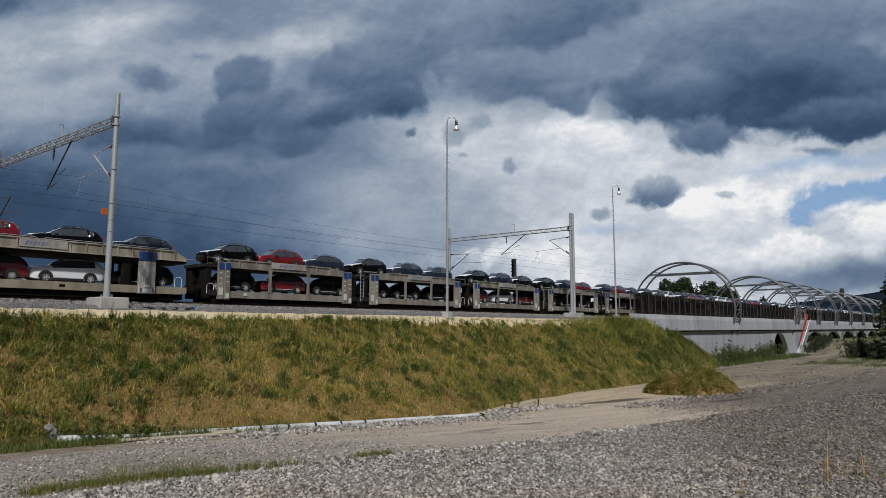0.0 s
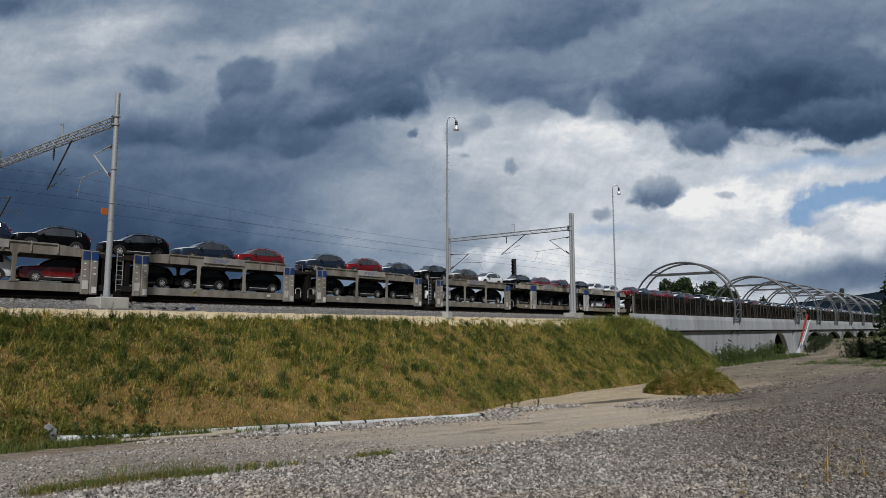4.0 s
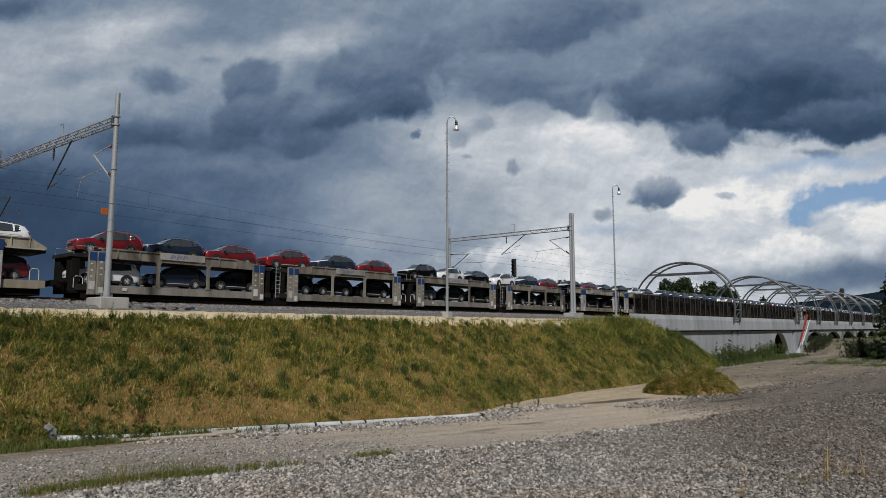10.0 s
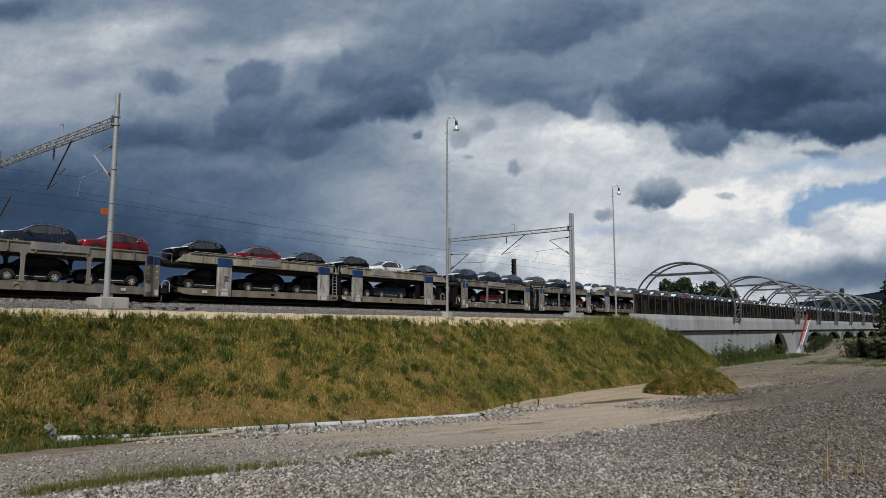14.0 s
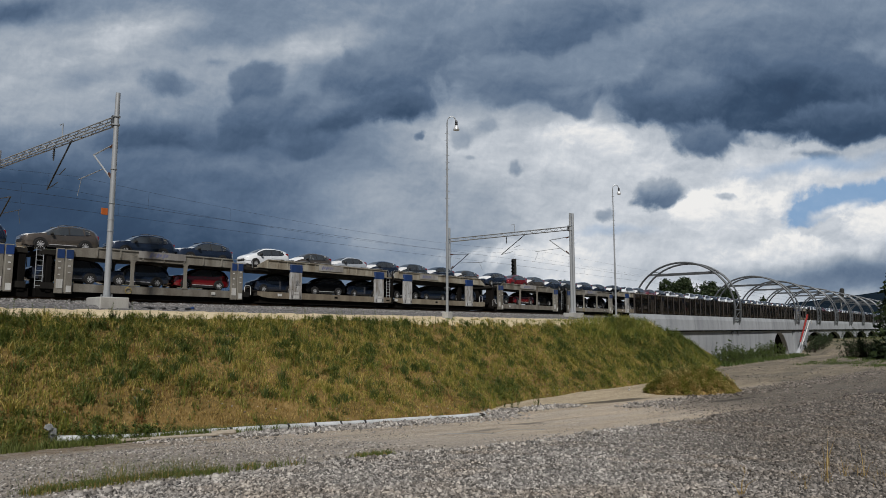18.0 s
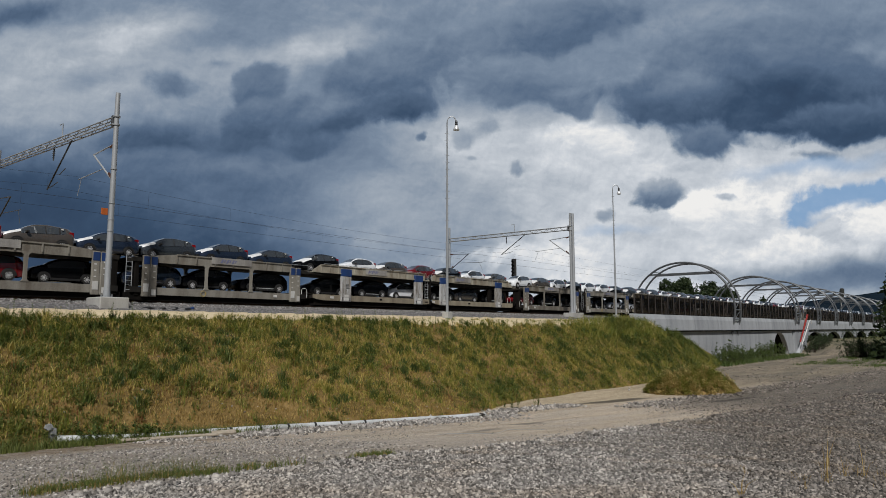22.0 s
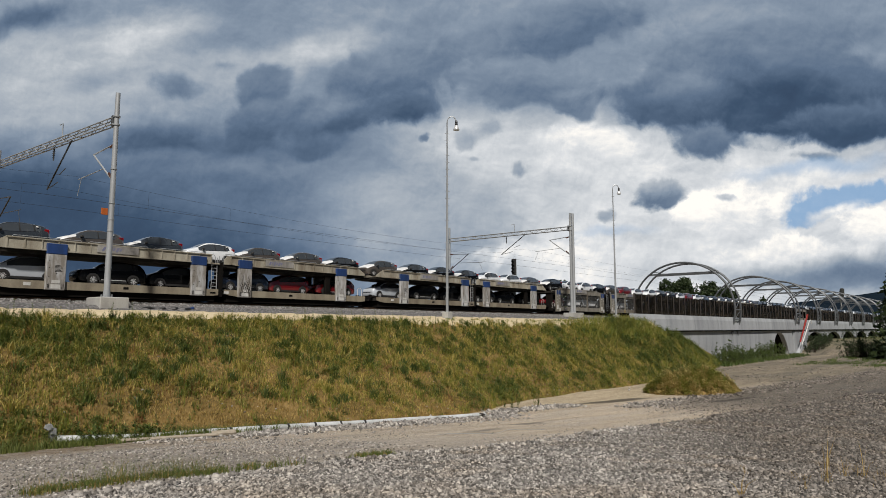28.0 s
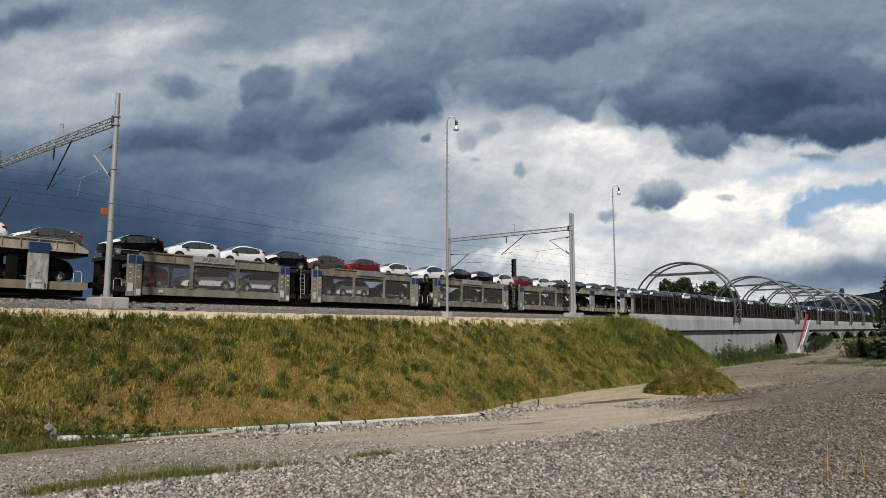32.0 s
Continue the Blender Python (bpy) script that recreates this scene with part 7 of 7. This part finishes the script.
def pipe_and_clutter():
    pipe = thing("drain_pipe", "pale grey drain pipe in joined lengths at the embankment's foot", "pipe")
    knots = [(10.9, 28.55), (14.2, 28.0), (17.8, 27.55), (22.0, 26.75), (26.5, 26.2), (30.2, 25.6), (33.9, 25.15)]
    pts = []
    for (x0, y0), (x1, y1) in zip(knots[:-1], knots[1:]):
        pts += [(x0 + (x1 - x0) * k / 3, y0 + (y1 - y0) * k / 3) for k in range(3)]
    pts.append(knots[-1])
    P = [Vector((x, y, top(x, y) + 0.10)) for x, y in pts]
    for i, (a, b) in enumerate(zip(P[:-1], P[1:])):
        part("pipe_length", Geo().tube([a, a.lerp(b, 0.5), b], 0.15, 12), M_PIPE, pipe, smooth=True)
        if 0 < i < 12:
            d = (b - a).normalized()
            part("joint_strap", Geo().tube([a - d * 0.05, a + d * 0.05], 0.175, 12), M_BLACKPLASTIC, pipe, "dark joint strap", True)
    # broken concrete piece, plank, stray things
    x, y = 10.75, 28.75
    z = top(x, y)
    g = Geo().prism([(x - 0.07, z - 0.1), (x + 0.13, z - 0.1), (x + 0.15, z + 0.2), (x + 0.12, z + 0.43), (x - 0.05, z + 0.45), (x - 0.08, z + 0.2)], y - 0.13, y + 0.1)
    g.prism([(x - 0.24, z + 0.44), (x - 0.2, z + 0.56), (x - 0.07, z + 0.6), (x + 0.0, z + 0.5), (x - 0.04, z + 0.40), (x - 0.17, z + 0.36)], y - 0.16, y + 0.12)
    solid("concrete_lump", g, M_LUMP, "broken pale concrete lump beside the pipe", "rubble")
    me = Geo().box(-1.9, 1.9, -0.10, 0.10, -0.025, 0.025, c=0.006)
    pl = solid("plank", me, M_PLANK, "pale weathered plank lying beside the pipe", "plank")
    pl.matrix_basis = pose(14.6, 26.9, top(14.6, 26.9) + 0.1, 14, 0, -25)
    pl2 = solid("plank", Geo().box(-0.5, 0.5, -0.16, 0.16, -0.05, 0.05, c=0.006), M_PLANK, "short weathered board lying beside the pipe", "plank")
    pl2.matrix_basis = pose(16.9, 26.6, top(16.9, 26.6) + 0.12, 18, 0, -20)
    bd = solid("board", Geo().box(-0.55, 0.55, -0.12, 0.12, -0.04, 0.04, c=0.006), M_BARK, "dark broken board leaning on the pipe", "board")
    bd.matrix_basis = pose(33.2, 24.8, top(33.2, 24.8) + 0.22, 10, 8, 30)
    # coil of black hose on the sand beside the mast
    pts = [(19.6 + 0.25 * i + 0.1 * math.sin(i * 1.7), 40.2 + 0.15 * math.sin(i * 2.1), CREST_Z + 0.42 + 0.1 * abs(math.sin(i * 0.9))) for i in range(14)]
    hose = thing("hose", "black hose with a blue end lying beside the mast", "hose")
    part("tube", Geo().tube(pts, 0.09, 8), M_BLACKPLASTIC, hose, smooth=True)
    e = Vector(pts[-1])
    part("cap", Geo().tube([e, e + Vector((0.25, 0, 0.08))], 0.11, 8), M_BLUE, hose, "blue end cap", True)
    # cable lying on the dirt track
    pts = [(20.5 + 0.5 * i, 17.6 - 0.05 * i + 0.35 * math.sin(i * 0.8), yard(20.5 + 0.5 * i, 17.6) + 0.06) for i in range(14)]
    solid("cable", Geo().tube(pts, 0.009, 5), M_STEEL, "thin grey cable lying on the dirt track", "cable")
    for i, (x, y, h) in enumerate(((36.2, 27.0, 0.9), (38.6, 27.0, 1.25), (39.2, 26.8, 0.7), (40.6, 27.2, 1.35), (42.6, 27.1, 1.5), (42.9, 27.0, 0.8))):
        ob = weeds([(x, y, top(x, y), h * 1.35, 110), (x + 0.08, y, top(x, y), h, 70)], "tall_weed", M_WEED, "tall green weed standing at the track's edge", "weed", 0.05, False)
        tagged(ob, group="tall weeds")


# ---- trees, shrubs and hills ----
def crown(name, blobs, n, leaf, mat, parent, label=""):
    """A crown of many small leaves gathered in clumps."""
    V, F = [], []
    clumps = []
    for (cx, cy, cz, rx, ry, rz) in blobs:
        for _ in range(max(6, int(n / len(blobs) / 34))):
            d = rng.normal(size=3)
            d /= np.linalg.norm(d)
            q = rng.uniform(0.55, 1.0)
            clumps.append((cx + d[0] * rx * q, cy + d[1] * ry * q, cz + d[2] * rz * q, 0.32 * min(rx, rz)))
    per = max(4, n // len(clumps))
    for x, y, z, r in clumps:
        c = rng.normal(size=(per, 3)) * r * 0.55 + (x, y, z)
        for p in c:
            a, b = rng.normal(size=3), rng.normal(size=3)
            a = a / np.linalg.norm(a) * leaf * rng.uniform(0.6, 1.3)
            b = b / np.linalg.norm(b) * leaf * 0.6
            k = len(V)
            V += [tuple(p - a), tuple(p + b), tuple(p + a), tuple(p - b)]
            F += [(k, k + 1, k + 2), (k, k + 2, k + 3)]
    return part(name, raw_mesh(name, V, F, mat), mat, parent, label)


def tree(x, y, h, w, n, leaf, label, seed):
    local = random.Random(seed)
    z = yard(x, y)
    t = thing("tree", label, "tree", "trees")
    trunk = Geo().tube([(x, y, z - 0.2), (x + 0.1, y, z + h * 0.35), (x - 0.1, y, z + h * 0.75)], 0.035 * h * 0.5, 8, r2=0.06)
    part("trunk", trunk, M_BARK, t, smooth=True)
    blobs = []
    for i in range(9):
        a, q = local.uniform(0, 6.28), local.uniform(0.0, 0.62)
        zz = z + h * local.uniform(0.38, 0.86)
        r = w * local.uniform(0.22, 0.36)
        bx, by = x + math.cos(a) * w * q * 0.8, y + math.sin(a) * w * q * 0.8
        blobs.append((bx, by, zz, r, r, r * 0.9))
        part("limb", Geo().tube([(x, y, z + h * 0.3), ((x + bx) / 2, (y + by) / 2, (zz + z + h * 0.32) / 2), (bx, by, zz)], 0.012 * h, 6, r2=0.03), M_BARK, t)
    crown("crown", blobs, n, leaf, M_TREE, t)
    return t


def shrub(x, y, h, w, n, leaf, label, mat=None, stems=14, slim=1.0):
    z = yard(x, y)
    s = thing("shrub", label, "shrub", "shrubs")
    g = Geo()
    blobs = []
    for i in range(stems):
        a, q = rng.uniform(0, 6.28), math.sqrt(rng.uniform(0, 1))
        bx, by, bz = x + math.cos(a) * w * q, y + math.sin(a) * w * q, z + h * rng.uniform(0.25, 0.9) * (1.05 - 0.4 * q)
        mx, my = x + math.cos(a) * w * q * 0.75, y + math.sin(a) * w * q * 0.75
        g.tube([(mx, my, z - 0.1), ((mx + bx) / 2, (my + by) / 2, (z + bz) / 2), (bx, by, bz)], 0.045, 5, r2=0.015)
        k = rng.uniform(0.14, 0.28) * slim
        for f in (1.0, 0.55):
            blobs.append((mx + (bx - mx) * f, my + (by - my) * f, z + (bz - z) * f, w * k, w * k, h * rng.uniform(0.14, 0.26)))
    tagged(part("stems", g, M_BARK, s), kind="stuff")
    crown("foliage", blobs, n, leaf, mat or M_SHRUB, s)
    return s


def spruce(x, y, h, w):
    z = yard(x, y)
    t = thing("tree", "tall dark spruce tree standing at the yard's edge", "tree", "trees")
    part("trunk", Geo().tube([(x, y, z - 0.2), (x, y, z + h)], 0.28, 8, r2=0.03), M_BARK, t, smooth=True)
    V, F = [], []
    for i in range(260):
        f = (i / 260) ** 0.85
        zz = z + h * (0.06 + 0.93 * f)
        L = w * (1 - f) * rng.uniform(0.7, 1.15) + 0.25
        a = i * 2.4
        for q in range(12):
            s = (q + 0.5) / 12
            p = np.array((x + math.cos(a) * L * s, y + math.sin(a) * L * s, zz - 0.35 * L * s))
            for _ in range(2):
                d = rng.normal(size=3) * 0.32
                e = rng.normal(size=3) * 0.16
                k = len(V)
                V += [tuple(p - d), tuple(p + e), tuple(p + d), tuple(p - e)]
                F += [(k, k + 1, k + 2), (k, k + 2, k + 3)]
    part("foliage", raw_mesh("foliage", V, F, M_TREE), M_TREE, t)


def hill_material():
    m = Mat("wooded_hill")
    geo = m.t.nodes.new("ShaderNodeNewGeometry")
    a = m.noise(0.012, 6, 0.65, geo.outputs["Position"])
    c = m.ramp(a, [(0.35, (0.006, 0.011, 0.018)), (0.65, (0.012, 0.020, 0.029))])
    return m.done(c, 1.0, 0.0, Specular_IOR_Level=0.0)


def hill(name, a0, a1, dist, heights, mat, label):
    """A far wooded ridge between two headings (degrees from the track's direction), heights at even steps."""
    n = 60
    vs, fs = [], []
    for i in range(n + 1):
        f = i / n
        a = radians(a0 + (a1 - a0) * f)
        h = float(np.interp(f * (len(heights) - 1), range(len(heights)), heights)) + 6 * grass_noise(i * 0.31, dist, 1.0)
        for q, (dd, hh) in enumerate(((-300, -10), (0, h * 0.7), (200, h), (700, -10))):
            r = dist + dd
            vs.append((r * math.cos(a), r * math.sin(a), hh))
    for i in range(n):
        for q in range(3):
            k = i * 4 + q
            fs.append((k, k + 4, k + 5, k + 1))
    tagged(new(name, raw_mesh(name, vs, fs, mat, True)), label, "hill", kind="structure")


M_HILL = hill_material()
hill("hill", -20, 24, 3000, [170, 190, 198, 195, 186, 170, 148, 120, 80, 52, 22], M_HILL, "dark wooded hill on the horizon")
hill("hill", 10, 84, 3500, [70, 75, 60, 70, 55, 45, 40, 30, 25, 20], M_HILL, "low dark wooded ridge on the horizon")
# unseen ridge added behind the camera to darken what the cars reflect
hill("hill", 84, 340, 2600, [30, 160, 330, 420, 470, 440, 480, 430, 400, 360, 300, 215], M_HILL, "unseen dark wooded ridge behind the camera, added to darken reflections")

plant_bank(), plant_yard(), mound(), stones(), pipe_and_clutter()
tree(248, 93, 26.0, 12.5, 9000, 0.5, "dark green broadleaf tree behind the railway", 1)
tree(256, 91, 25.0, 10.0, 7000, 0.5, "dark green broadleaf tree behind the railway", 2)
tree(262, 87, 24.5, 10.0, 7000, 0.5, "dark green broadleaf tree behind the railway", 3)
tree(265, 84, 23.5, 8.5, 6000, 0.5, "dark green broadleaf tree behind the railway", 4)
tree(300, 80, 20.5, 6.0, 2400, 0.45, "dark green broadleaf tree behind the railway", 5)
tree(217, 129, 27.0, 9.0, 2600, 0.45, "dark green broadleaf tree behind the railway", 6)
for x, y, h, w in ((111, 37.0, 2.4, 1.6), (114.5, 36.6, 3.6, 1.6), (117.5, 36.6, 4.2, 1.7), (120.5, 36.8, 3.0, 1.7), (124, 36.8, 3.8, 1.8), (127.5, 37.0, 3.0, 1.7), (131, 37.2, 2.2, 1.6), (137, 37.4, 3.0, 1.8), (141.5, 37.4, 3.8, 1.9), (146, 37.5, 3.4, 2.0), (150.5, 37.6, 4.2, 1.8)):
    shrub(x, y, h, w, 3400, 0.085, "tall leafy green shrub in front of the bridge wall", stems=20, slim=0.8)
for x, y, h, w in ((177, 36.8, 3.4, 1.8), (181, 36.6, 4.0, 2.2), (185.5, 36.6, 3.8, 2.4), (190, 36.6, 3.4, 2.4), (195, 36.8, 2.6, 2.0)):
    shrub(x, y, h, w, 4200, 0.08, "dense green shrub beside the stair railing", M_TREE, stems=22)
for x, y, h, w in ((160, 25.0, 7.0, 3.2), (157, 22.6, 4.6, 2.8), (164, 22.4, 4.8, 3.0), (152, 19.6, 3.2, 2.6), (158, 19.0, 3.6, 2.8)):
    shrub(x, y, h, w, 7000, 0.095, "large dark green shrub beside the track", M_TREE, stems=34)
# heap of excavated earth below the viaduct
vs, fs, n = [], [], 17
for j in range(n):
    for i in range(n):
        x, y = 166 + 22 * i / (n - 1), 25.5 + 9 * j / (n - 1)
        d2 = ((x - 177) / 10.5) ** 2 + ((y - 30) / 4.2) ** 2
        vs.append((x, y, yard(x, y) - 0.05 + (1.3 * (1 - d2) ** 0.7 + 0.35 * grass_noise(x, y, 0.5) if d2 < 1 else 0.0)))
        if i and j:
            k = j * n + i
            fs.append((k - n - 1, k - n, k, k - 1))
tagged(new("earth_heap", raw_mesh("earth_heap", vs, fs, bpy.data.materials["yard_ground"], True)), "heap of grey-brown excavated earth beside the bridge", "heap", kind="structure")
spruce(150, 15.9, 22, 6.2)


def motions():
    """The train rolls by at a steady pace; the clouds drift towards the bright gap."""
    for ob, x, y, z, tip in ROLLING:
        walk(ob, [(t, pose(x - s, y, z, 0, tip, 0)) for t, s in ROLLED])
    drift = VIEW.to_3x3() @ Vector((0.40, -0.01, -0.92))
    rows = []
    for t in (0, 8, 16, 24, 32):
        m = VIEW.copy()
        m.translation = Vector((0, 0, EYE)) + drift * (t - 16) * 6.6
        rows.append((t, m))
    walk(SKY, rows)


motions()
